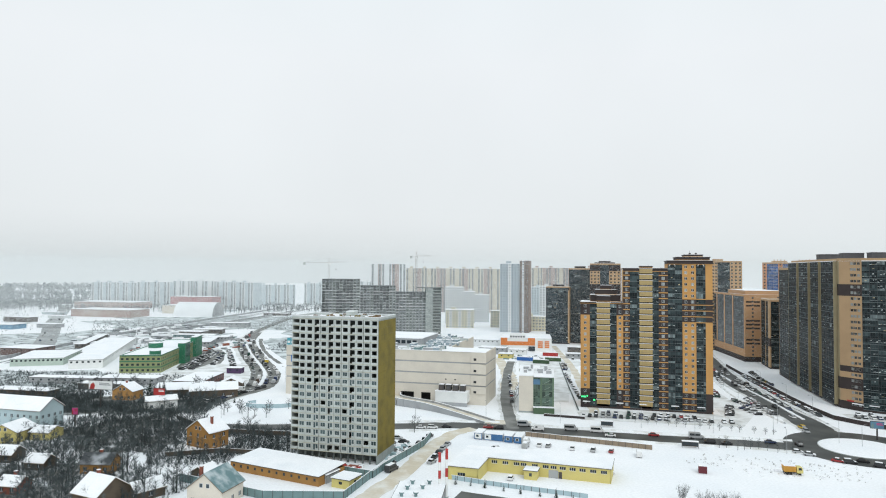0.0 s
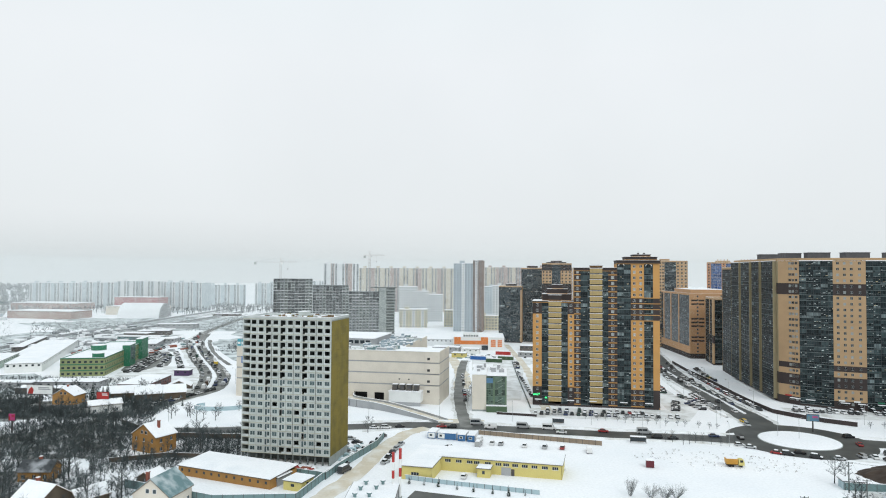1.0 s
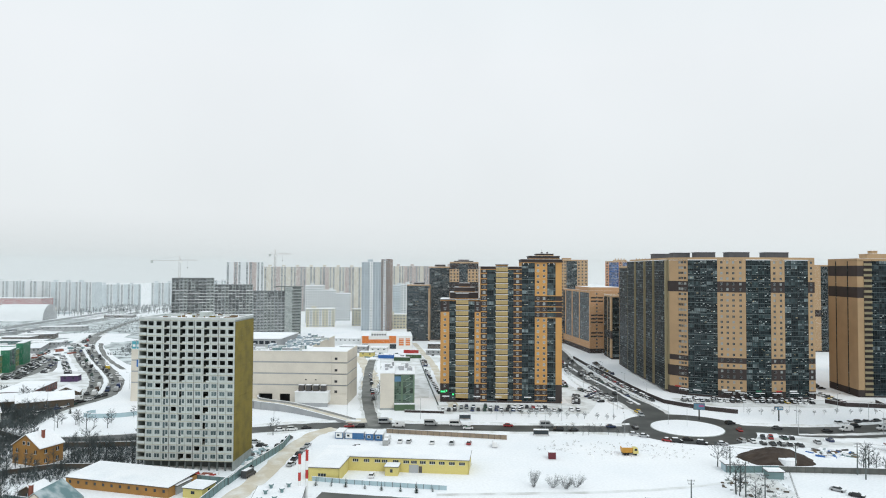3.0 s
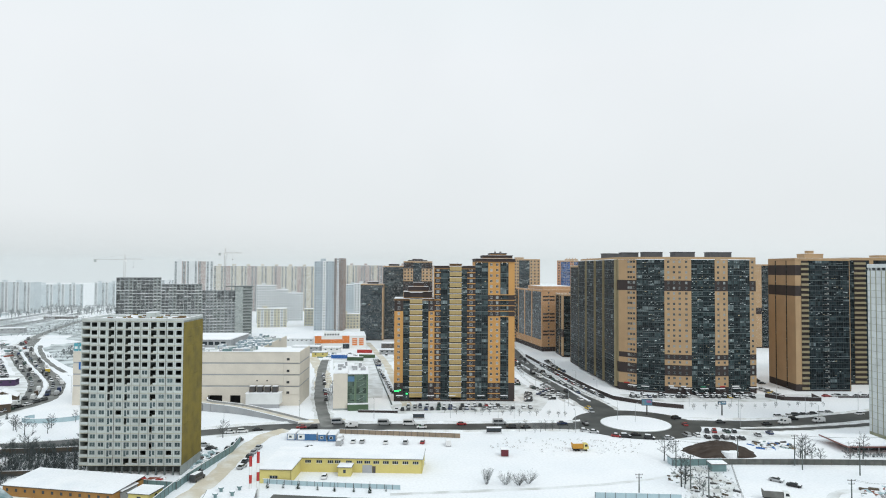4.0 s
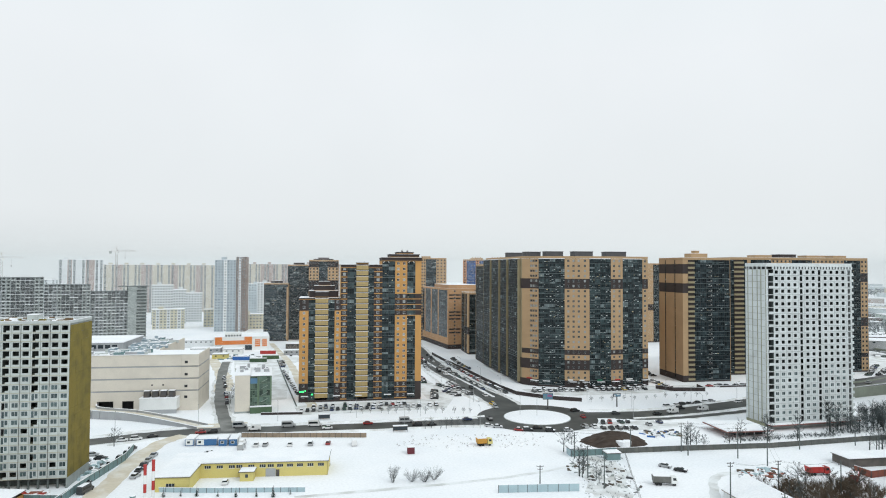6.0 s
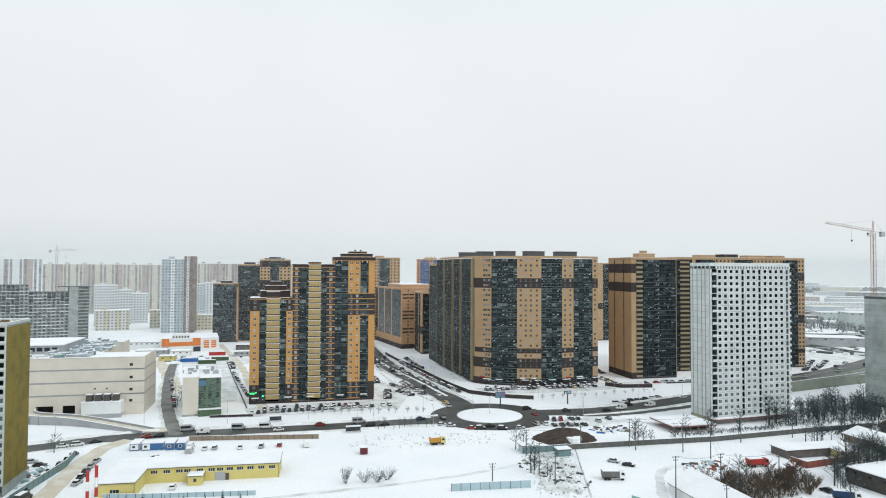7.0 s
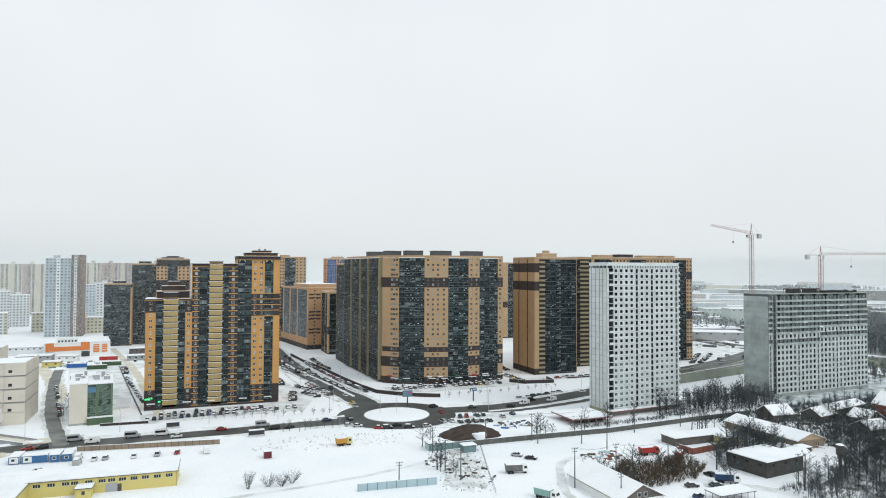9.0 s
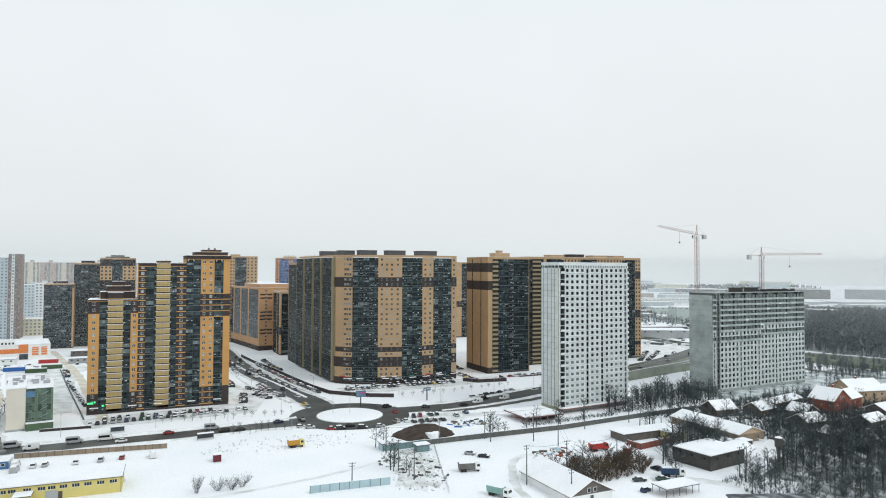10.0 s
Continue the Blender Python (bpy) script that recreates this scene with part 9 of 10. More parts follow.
# right: the yards, the strip along the wall and the wood
thicket("undergrowth", "sparse scrub in front of the podium", [(206, 191), (262, 179), (262, 185), (215, 193)], 260, 1.6, TWIG, 12, 9, 0.04)
RIGHT_STRIP = [(258, 184), (262, 182), (330, 166), (345, 176), (338, 196), (300, 200), (291, 185), (264, 190)]
grove(RIGHT_STRIP, 36, (1, 3, 4), 0.55, 1.2)
thicket("undergrowth", "dark scrub behind the slab wall", RIGHT_STRIP, 900, 2.0, TWIG, 5, 10, 0.035)
RUST = [(166, 127), (171, 143), (186, 146), (206, 138), (208, 128), (192, 122)]
thicket("russet_bushes", "dense russet brown bushes beside the hangar", RUST, 700, 2.9, RUSTY_TWIG, 6, 18, 0.035)
grove(RUST, 28, (5, 5, 5, 4), 0.5, 0.95)
VILLAGE = [(272, 168), (345, 160), (420, 140), (430, 60), (330, 40), (262, 84), (272, 120)]
grove(VILLAGE, 30, (0, 1, 2, 4), 0.6, 0.95)
grove([(258, 98), (300, 92), (330, 110), (322, 150), (285, 152), (272, 120)], 20, (1, 3, 4), 0.75, 1.0)
thicket("undergrowth", "dark village gardens and hedges", VILLAGE, 6500, 2.8, TWIG, 7, 11, 0.055)
WOOD_LAND = [(205, 104), (214, 100), (244, 100), (268, 108), (300, 92), (330, 60), (290, 20), (215, 50), (196, 82)]
grove(WOOD_LAND, 48, (1, 3, 4, 0), 0.7, 1.05)
thicket("undergrowth", "dense dark undergrowth of the winter wood", WOOD_LAND, 2600, 2.2, TWIG, 8, 11, 0.040)
grove([(194, 112), (210, 128), (222, 132), (255, 140), (250, 126), (244, 112), (215, 126), (205, 110)], 24, (1, 3, 4), 0.8, 1.05)
grove([(244, 160), (262, 164), (285, 160), (280, 148), (250, 152)], 12, (1, 3), 0.6, 0.8)
grove([(240, 98), (262, 110), (300, 120), (340, 130), (330, 100), (270, 80), (222, 84), (204, 98)], 34, (1, 3, 4), 0.8, 1.15)
def frosted_shrub(x, y, h, seed, lo=0.05, hi=0.45):
    """A many-stemmed shrub: stems fanning out from one foot, each with fine twigs."""
    r = random.Random(seed)
    o = thing("frosted_shrub", "wide leafless shrub with pale frosted twigs on the snow field", "shrub", x, y, 90, group="frosted shrubs")
    T, C = Solid(), Solid()
    for k in range(34):
        az = r.uniform(0, math.tau)
        out = r.uniform(lo, hi)
        a = Vector((math.cos(az) * 0.5 * r.random(), math.sin(az) * 0.5 * r.random(), -0.05))
        d = Vector((math.cos(az) * out, math.sin(az) * out, 1)).normalized()
        ln = h * r.uniform(0.55, 0.9)
        b = a + d * ln
        T.tube(tuple(a), tuple(b), 0.026, 0.008, 3)
        for j in range(34):
            c = a.lerp(b, r.uniform(0.25, 1.0))
            d2 = (d * 0.6 + Vector((r.uniform(-1, 1), r.uniform(-1, 1), r.uniform(-0.3, 0.8)))).normalized()
            twig(C, c, c + d2 * h * r.uniform(0.08, 0.24), 0.013, Vector((r.uniform(-1, 1), r.uniform(-1, 1), r.uniform(-1, 1))))
    part("stems", T, PALE_TWIG, o, kind="stuff")
    part("twigs", C, PALE_TWIG, o, "fine frosted twigs", kind="stuff")


for k, (x, y, h) in enumerate(((71.4, 197.5, 6.0), (77.3, 195.6, 5.0), (81.0, 193.9, 5.0), (84.6, 194.6, 5.2))):
    frosted_shrub(x, y, h, 60 + k, *((0.05, 0.45) if k == 0 else (0.35, 1.1)))
for x, y, k, s in ((-11.5, 279, 4, 0.75), (142, 205.5, 4, 0.9), (146, 206, 0, 0.8), (38, 345, 0, 0.7), (42, 365, 0, 0.8),
                   (130.5, 178, 1, 0.6), (133, 174, 1, 0.55), (131, 170, 0, 0.6), (186, 189, 1, 0.8), (190, 188, 0, 0.9), (193, 187, 0, 0.7), (222, 182, 0, 0.8), (205, 186, 2, 1.0), (235, 180, 1, 0.6)):
    tree(x, y, k, s)
for x, y in ((187, 189), (189.5, 190.5), (212, 187), (226, 186), (228, 188), (242, 185), (130, 179), (133, 181)):
    tree(x, y, 1, treerng.uniform(0.8, 1.0))
# young street trees and road-side scrub
for k in range(14):
    tree(88 + 4 * k + treerng.uniform(-1, 1), 300 - 1.7 * k + treerng.uniform(-2, 2), 2, treerng.uniform(0.35, 0.5))
for k in range(12):
    tree(208 + 6.2 * k, 277 - 0.9 * k + treerng.uniform(-2, 2), 2, treerng.uniform(0.35, 0.5))
for k in range(10):
    tree(108 + 2.8 * k, 257.5 - 0.7 * k + treerng.uniform(-1.5, 1.5), 1, treerng.uniform(0.3, 0.45))
thicket("dry_grass", "dry grass tufts poking through the snow", [(84, 236), (100, 250), (150, 232), (140, 215), (120, 220)], 160, 0.7, RUSTY_TWIG, 9, 8, 0.03)
thicket("dry_grass", "dry weeds in the trodden storage yard", [(143, 199), (158, 192), (130, 150), (119, 163)], 200, 0.8, TWIG, 10, 8, 0.04)


def far_wood(name, label, poly, n, h, mat, seed, blade=0.42, count=12):
    """A wood in the distance: trunks under broken crowns, countless, in one object."""
    r = random.Random(seed)
    S = Solid()
    xs, ys = [p[0] for p in poly], [p[1] for p in poly]
    got = 0
    for _ in range(n * 10):
        if got >= n:
            break
        x, y = r.uniform(min(xs), max(xs)), r.uniform(min(ys), max(ys))
        if not inside(x, y, poly):
            continue
        got += 1
        hh = h * r.uniform(0.7, 1.15)
        p = Vector((x, y, 0))
        stem = 0.25 if blade > 0.2 else 0.09
        twig(S, p, p + Vector((0, 0, hh)), stem, Vector((0, 1, 0)))
        twig(S, p, p + Vector((0, 0, hh)), stem, Vector((1, 0, 0)))
        for k in range(count):
            az = r.uniform(0, math.tau)
            a = p + Vector((0, 0, hh * r.uniform(0.25, 0.8)))
            b = a + Vector((math.cos(az), math.sin(az), r.uniform(0.3, 1.2))) * hh * 0.22
            twig(S, a, b, blade, Vector((r.uniform(-1, 1), r.uniform(-1, 1), r.uniform(-1, 1))))
    ob = new(name, S.mesh(name, [mat]))
    return tagged(ob, label, "wood", kind="stuff")


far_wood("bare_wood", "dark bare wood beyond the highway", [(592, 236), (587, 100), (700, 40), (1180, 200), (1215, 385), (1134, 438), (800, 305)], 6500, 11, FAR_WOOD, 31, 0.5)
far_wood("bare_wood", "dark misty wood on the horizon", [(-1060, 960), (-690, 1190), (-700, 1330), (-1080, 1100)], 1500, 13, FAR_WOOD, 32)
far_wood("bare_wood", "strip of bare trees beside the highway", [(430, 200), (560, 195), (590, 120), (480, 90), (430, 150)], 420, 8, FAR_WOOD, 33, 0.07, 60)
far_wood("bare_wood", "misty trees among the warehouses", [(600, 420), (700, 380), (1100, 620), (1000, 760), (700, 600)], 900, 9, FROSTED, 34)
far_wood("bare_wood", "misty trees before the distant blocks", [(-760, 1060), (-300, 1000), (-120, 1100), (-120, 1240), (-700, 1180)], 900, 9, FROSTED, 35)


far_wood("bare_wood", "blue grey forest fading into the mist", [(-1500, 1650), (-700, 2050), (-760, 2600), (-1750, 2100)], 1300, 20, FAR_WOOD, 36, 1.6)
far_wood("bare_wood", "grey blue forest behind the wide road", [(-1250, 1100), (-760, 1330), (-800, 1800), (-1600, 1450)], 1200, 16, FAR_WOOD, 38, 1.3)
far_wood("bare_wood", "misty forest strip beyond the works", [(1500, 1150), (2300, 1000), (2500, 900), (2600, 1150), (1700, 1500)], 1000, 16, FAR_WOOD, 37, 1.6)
far_wood("saplings", "thin leafless saplings between the workshop and the stable", [(196, 112), (212, 128), (235, 134), (262, 146), (250, 126), (240, 112), (215, 127)], 90, 8.0, TWIG, 48, 0.045, 70)
far_wood("saplings", "thin leafless saplings crowding the winter wood", WOOD_LAND, 460, 9.0, TWIG, 41, 0.045, 70)
far_wood("saplings", "thin leafless saplings on the overgrown bank", LEFT_WILD, 340, 6.5, TWIG, 42, 0.045, 60)
far_wood("saplings", "thin leafless saplings in the village gardens", VILLAGE, 420, 7.0, TWIG, 43, 0.05, 60)
far_wood("saplings", "thin leafless saplings behind the slab wall", RIGHT_STRIP, 230, 7.5, TWIG, 44, 0.05, 60)

far_wood("saplings", "thin leafless saplings in the hillside gardens", LEFT_GARDENS, 200, 6.5, TWIG, 45, 0.045, 60)
far_wood("saplings", "thin leafless saplings round the brick house", [(-230, 305), (-150, 312), (-112, 308), (-110, 340), (-150, 360), (-235, 350)], 200, 6.5, TWIG, 46, 0.045, 60)


def spruce(x, y, h, snow=True):
    """A spruce: trunk and whorls of drooping boughs with snow on them."""
    o = thing("spruce", "dark green spruce dusted with snow", "tree", x, y, 90, group="spruces")
    r = random.Random(int(x * 13 + y * 7))
    T, N, W = Solid(), Solid(), Solid()
    T.tube((0, 0, 0), (0, 0, h), 0.03 * h, 0.02, 6)
    n = int(h * 3)
    for i in range(n):
        z = h * (0.06 + 0.92 * i / n)
        rad = (h * 0.24) * (1 - i / n) + 0.12
        for k in range(9):
            az = math.tau * k / 9 + i * 0.7 + r.uniform(-0.15, 0.15)
            p = Vector((0, 0, z))
            q = Vector((math.cos(az) * rad * r.uniform(0.8, 1.1), math.sin(az) * rad * r.uniform(0.8, 1.1), z - rad * 0.35))
            d = (q - p).cross(Vector((0, 0, 1))).normalized() * rad * 0.26
            m = p.lerp(q, 0.55)
            N.poly([tuple(p), tuple(m + d), tuple(q), tuple(m - d)])
            if snow and r.random() < 0.45:
                u = Vector((0, 0, 0.05))
                W.poly([tuple(p.lerp(q, 0.35) + u), tuple(m + d * 0.5 + u), tuple(p.lerp(q, 0.9) + u), tuple(m - d * 0.5 + u)])
    part("trunk", T, BARK, o)
    part("foliage", N, NEEDLES, o, "drooping dark green boughs", kind="stuff")
    if W.f:
        part("bough_snow", W, SNOW_ROOF, o, kind="stuff")


for x, y, h in ((-152.8, 346, 11.5), (-145.8, 346.5, 11), (-149.5, 350, 9), (4.5, 212.0, 2.9), (9.2, 210.5, 2.2), (13.6, 208.8, 3.0), (19.3, 206.0, 2.2), (24.2, 203.6, 2.7), (29.8, 201.4, 2.4), (34.4, 199.2, 3.4), (39.5, 199.4, 1.8),
                (-175, 292, 5), (-131, 312, 5), (399, 134, 7), (362, 140, 6), (-106, 338, 4)):
    spruce(x, y, h)


# ---- street furniture ----
def lamp_post(x, y, th, h=9.0):
    o = thing("street_lamp", "slim grey steel street lamp with a curved arm", "street lamp", x, y, th, group="street lamps")
    S = Solid()
    S.tube((0, 0, 0), (0, 0, h), 0.09, 0.06, 6)
    part("pole", S, GREY, o)
    S = Solid()
    S.tube((0, 0, h), (1.6, 0, h + 0.5), 0.05, 0.04, 5)
    part("arm", S, GREY, o)
    S = Solid()
    S.hexa([(1.4, -0.14, h + 0.4), (2.2, -0.14, h + 0.52), (2.2, 0.14, h + 0.52), (1.4, 0.14, h + 0.4), (1.4, -0.1, h + 0.56), (2.1, -0.1, h + 0.66), (2.1, 0.1, h + 0.66), (1.4, 0.1, h + 0.56)])
    part("lantern", S, STEEL, o)
    return o


first_lamp = lamp_post(53, 297, 195)
for x, y, th in ((86.9, 289, 195), (115, 281, 195), (140, 280, 195), (20, 301, 190), (-12, 299, 180), (157.5, 263, 20), (152, 300, 100), (156, 330, 100), (161, 360, 100), (168, 395, 100), (178, 435, 100),
                 (178, 318, 280), (182, 350, 280), (190, 395, 280), (215, 254, 190), (251, 252, 185), (285, 254, 185), (320, 258, 185), (204, 240, 0), (240, 233.6, 0), (-55, 296, 180), (130, 250, 10), (100, 262, 10),
                 (36, 330, 90), (39, 365, 90), (210, 283, 190), (232, 279, 190), (255, 274, 190), (163.5, 258, 90), (-100, 300, 180), (-118, 345, 100), (-95, 400, 280)):
    copy_thing(first_lamp, place(x, y, th))


def power_pole(x, y, h, th=105):
    o = thing("power_pole", "dark concrete power line pole with insulators", "pole", x, y, th, group="power poles")
    S = Solid()
    S.tube((0, 0, 0), (0, 0, h), 0.22, 0.14, 6)
    part("pole", S, DARK_CONCRETE, o)
    S = Solid()
    for z, w in ((h - 0.4, 1.1), (h - 1.3, 0.8)):
        S.box(-w, w, -0.06, 0.06, z, z + 0.12)
        for s in (-1, 0, 1):
            S.box(s * w * 0.9 - 0.05, s * w * 0.9 + 0.05, -0.05, 0.05, z + 0.12, z + 0.4)
    part("crossarm", S, STEEL, o)


POLES = [(182.9, 188.3, 10.6), (181.5, 183.5, 11), (195.4, 173.5, 11), (197.3, 162.6, 11.4), (226.9, 172.8, 12.0), (154.5, 139.6, 12.4), (177.3, 142.1, 9.6), (154.6, 121.8, 9.1), (190.6, 131.2, 11),
         (131.5, 176.5, 10.5), (130.0, 166.0, 10.0), (165.5, 196, 9), (140.5, 196.5, 9.5), (252, 168, 11), (246, 155, 10), (214, 100, 10), (110, 171.5, 8)]
for p in POLES:
    power_pole(*p)
# lines from pole to pole, sagging
S = Solid()
for a, b in ((0, 2), (2, 3), (3, 6), (6, 8), (5, 6), (0, 4), (4, 13), (9, 10), (9, 12), (12, 11)):
    (x0, y0, h0), (x1, y1, h1) = POLES[a], POLES[b]
    for off in (-0.8, 0.8):
        pts = []
        for k in range(9):
            t = k / 8
            pts.append((x0 + (x1 - x0) * t + off * 0.97, y0 + (y1 - y0) * t - off * 0.26, h0 + (h1 - h0) * t - 1.2 * 4 * t * (1 - t)))
        for p, q in zip(pts, pts[1:]):
            S.tube(p, q, 0.025, sides=3)
tagged(new("power_line", S.mesh("power_line", [STEEL])), "thin sagging power lines between the poles", "power line", kind="stuff")


def billboard(x, y, th, w, h, z, tones, name="billboard", label="large roadside billboard on a single post"):
    o = thing(name, label, "billboard", x, y, th)
    S = Solid()
    S.tube((0, 0.3, 0), (0, 0.3, z), 0.35, 0.3, 8)
    part("post", S, STEEL, o)
    S = Solid()
    S.box(-w / 2, w / 2, 0, 0.5, z, z + h)
    part("frame", S, STEEL, o)
    S = Solid()
    S.box(-w / 2 + 0.15, w / 2 - 0.15, -0.06, 0.0, z + 0.15, z + h - 0.15)
    part("poster", S, tones[0], o, "printed poster face")
    S = Solid()
    S.box(-w * 0.05, w * 0.42, -0.09, -0.06, z + h * 0.5, z + h * 0.62)
    S.box(-w * 0.05, w * 0.36, -0.09, -0.06, z + h * 0.68, z + h * 0.78)
    part("text_bar", S, tones[1], o)
    S = Solid()
    S.poly([(-w * 0.45, -0.09, z + 0.2), (-w * 0.26, -0.09, z + 0.2), (-w * 0.22, -0.09, z + h * 0.45), (-w * 0.30, -0.09, z + h * 0.8), (-w * 0.40, -0.09, z + h * 0.55)])
    part("picture_shape", S, tones[2], o)


PINK = surface("pink_sign", (0.55, 0.06, 0.22), 0.5)
DULL_BLUE = surface("dull_blue_print", (0.10, 0.22, 0.32), 0.5)
billboard(-165, 319.4, 100, 13.0, 4.3, 9.5, (WHITE, GREY, RED_PAINT))
billboard(178.3, 271.5, 110, 5.0, 3.0, 4.6, (DULL_BLUE, PINK, TEAL), label="dark blue city light billboard beside the roundabout")
billboard(-158, 285, 100, 3.0, 3.0, 5.0, (PINK, RED_PAINT, RED_PAINT), "sign_totem", "pink and red sign on a tall post")
billboard(-139, 325, 95, 6.0, 3.4, 6.0, (RED_PAINT, WHITE, RED_PAINT), "sign_totem", "red sign board above a low roof")
billboard(213, 262.5, 100, 4.0, 1.6, 5.0, (DULL_BLUE, WHITE, WHITE), "road_sign_gantry", "blue direction sign on a post")


def shelter(x, y, th, L=5.0):
    o = thing("bus_shelter", "small glazed bus shelter with a snowy roof", "bus shelter", x, y, th, group="bus shelters")
    for k in (0, 1):
        for yy in (0.05, 1.45):
            S = Solid()
            S.box(k * L - 0.05, k * L + 0.05, yy - 0.05, yy + 0.05, 0, 2.3)
            part("post", S, STEEL, o)
    S = Solid()
    S.box(0.05, L - 0.05, 1.45, 1.5, 0.3, 2.1)
    part("back_panel", S, GLASS, o)
    S = Solid()
    S.box(-0.2, L + 0.2, -0.2, 1.7, 2.3, 2.4, 0)
    S.box(-0.1, L + 0.1, -0.1, 1.6, 2.4, 2.62, 1)
    part("roof", S, [STEEL, SNOW_ROOF], o)
    S = Solid()
    S.box(0.5, L - 0.5, 1.0, 1.35, 0.42, 0.5)
    part("bench", S, WOOD, o)


shelter(70, 291.5, 104)
shelter(93.5, 258.0, 104, 6)

# snow banks along the roads, trodden yards, tracks and paths
S = Solid()
for pts, w, h in (([(-20, 297.5), (4.5, 300), (26, 298)], 1.6, 0.6), ([(38, 295), (52, 290), (89, 280.5), (117, 274.5), (142, 269)], 1.8, 0.6), ([(-14, 281), (4, 283.5)], 1.5, 0.5), ([(34, 279.5), (52, 273), (89, 263.5), (117, 257.5), (136, 250)], 1.8, 0.6),
                  ([(190, 262), (204, 256.5), (226, 250.8), (250, 250.4), (285, 253), (330, 258)], 1.8, 0.7), ([(203, 239), (218, 236), (240, 234.6), (268, 235.6), (296, 239)], 1.4, 0.5),
                  ([(155, 300), (156.3, 322), (159.3, 357), (166.6, 396), (176.5, 437)], 1.6, 0.6), ([(174.5, 300), (175, 322), (178, 353), (185.5, 393), (195.5, 433)], 1.6, 0.6)):
    line = smooth(pts, 8)
    rr = random.Random(len(line))
    prev = None
    for i, p in enumerate(line):
        d = (line[min(i + 1, len(line) - 1)] - line[max(i - 1, 0)]).normalized()
        s = Vector((d.y, -d.x, 0)) * (w / 2)
        hh = h * rr.uniform(0.6, 1.2)
        cur = (p - s, p + Vector((0, 0, hh)) - s * 0.3, p + Vector((0, 0, hh * 0.9)) + s * 0.3, p + s)
        if prev:
            for a in range(3):
                S.quad(tuple(prev[a]), tuple(cur[a]), tuple(cur[a + 1]), tuple(prev[a + 1]))
        prev = cur
structure("snow_bank", S, surface("dirty_snow_bank", (0.80, 0.81, 0.82), 0.85, (0.52, 0.50, 0.47), 0.2, 1.5, 0.7, 0.3), "ploughed dirty snow banks along the roads")


def patch(name, label, pts, mat, z):
    S = Solid()
    S.poly([(x, y, z) for x, y in pts])
    structure(name, S, mat, label)


def blob(cx, cy, rx, ry, seed, n=28, rot=0.0):
    r = random.Random(seed)
    out = []
    for k in range(n):
        t = math.tau * k / n
        q = r.uniform(0.75, 1.15)
        a, b = rx * q * math.cos(t), ry * q * math.sin(t)
        out.append((cx + a * math.cos(rot) - b * math.sin(rot), cy + a * math.sin(rot) + b * math.cos(rot)))
    return out


patch("yard_ground", "trodden muddy snow of the storage yard", blob(138, 176, 25, 8.5, 1, rot=0.98), SLUSH, 0.012)
patch("yard_ground", "trodden snow around the parked cars", blob(192, 228, 24, 9, 2, rot=-0.2), SLUSH, 0.014)
patch("yard_ground", "trodden car park in front of the stepped tower", [(64, 305), (133, 292), (150, 318), (158, 385), (148, 386), (134, 318), (66, 326)], SLUSH, 0.016)
patch("yard_ground", "trodden car park before the corner block", [(194, 322), (276, 300), (296, 296), (294, 284), (258, 284), (206, 296), (192, 312)], SLUSH, 0.018)
patch("yard_ground", "dark slushy car park by the trade hall", [(-184, 457), (-205, 548), (-218, 598), (-197, 578), (-178, 540), (-164, 496), (-158, 466), (-163, 446), (-172, 438)], OLD_ASPHALT, 0.020)
patch("yard_ground", "muddy ground of the overgrown bank", blob(-128, 268, 32, 20, 4, rot=-0.6), surface("bare_wet_ground", (0.10, 0.098, 0.088), 0.9, (0.62, 0.63, 0.65), 0.16, 1.5, 0.9, 0.3), 0.022)
patch("yard_ground", "dark leaf litter and snow in the wood", blob(255, 70, 50, 30, 5), surface("wood_floor", (0.13, 0.13, 0.12), 0.9, (0.72, 0.74, 0.77), 0.14, 1.5, 0.95, 0.3), 0.024)
patch("yard_ground", "trodden yards behind the side street", [(56, 345), (66, 345), (92, 470), (120, 500), (60, 520), (52, 450)], SLUSH, 0.026)
patch("yard_ground", "garden ground with melted patches", blob(-128, 212, 36, 20, 6, rot=-0.2), surface("garden_ground", (0.16, 0.155, 0.14), 0.9, (0.74, 0.76, 0.79), 0.15, 1.5, 0.95, 0.3), 0.028)
SCRUBBY = surface("scrubby_snow", (0.66, 0.70, 0.715), 0.9, (0.10, 0.12, 0.12), 0.09, 0.9, 0.95, 0.3)
patch("yard_ground", "scrubby ground between the sheds", blob(-265, 395, 125, 44, 8), SCRUBBY, 0.032)
patch("yard_ground", "scrubby waste ground beyond the trade hall", blob(-330, 620, 130, 120, 9), SCRUBBY, 0.033)
patch("yard_ground", "scrubby railway land in the mist", blob(-260, 850, 190, 120, 10), SCRUBBY, 0.035)
patch("yard_ground", "scrubby ground beside the bend", blob(-100, 700, 70, 140, 11), SCRUBBY, 0.037)
patch("yard_ground", "scrubby ground below the highway", blob(420, 150, 110, 42, 12), SCRUBBY, 0.039)
patch("yard_ground", "scrubby waste ground beyond the highway", blob(700, 420, 190, 110, 13), SCRUBBY, 0.041)
patch("yard_ground", "dark floor of the bare wood", [(592, 236), (587, 100), (700, 40), (1180, 200), (1215, 385), (1134, 438), (800, 305)], surface("dark_wood_floor", (0.14, 0.155, 0.155), 0.9, (0.40, 0.42, 0.42), 0.03, 0.5, 0.7, 0.2), 0.043)
patch("yard_ground", "wet ground round the brick house", blob(-172, 330, 58, 24, 14), surface("dark_wet_bank", (0.11, 0.11, 0.10), 0.9, (0.60, 0.62, 0.63), 0.14, 1.5, 0.9, 0.3), 0.0425)
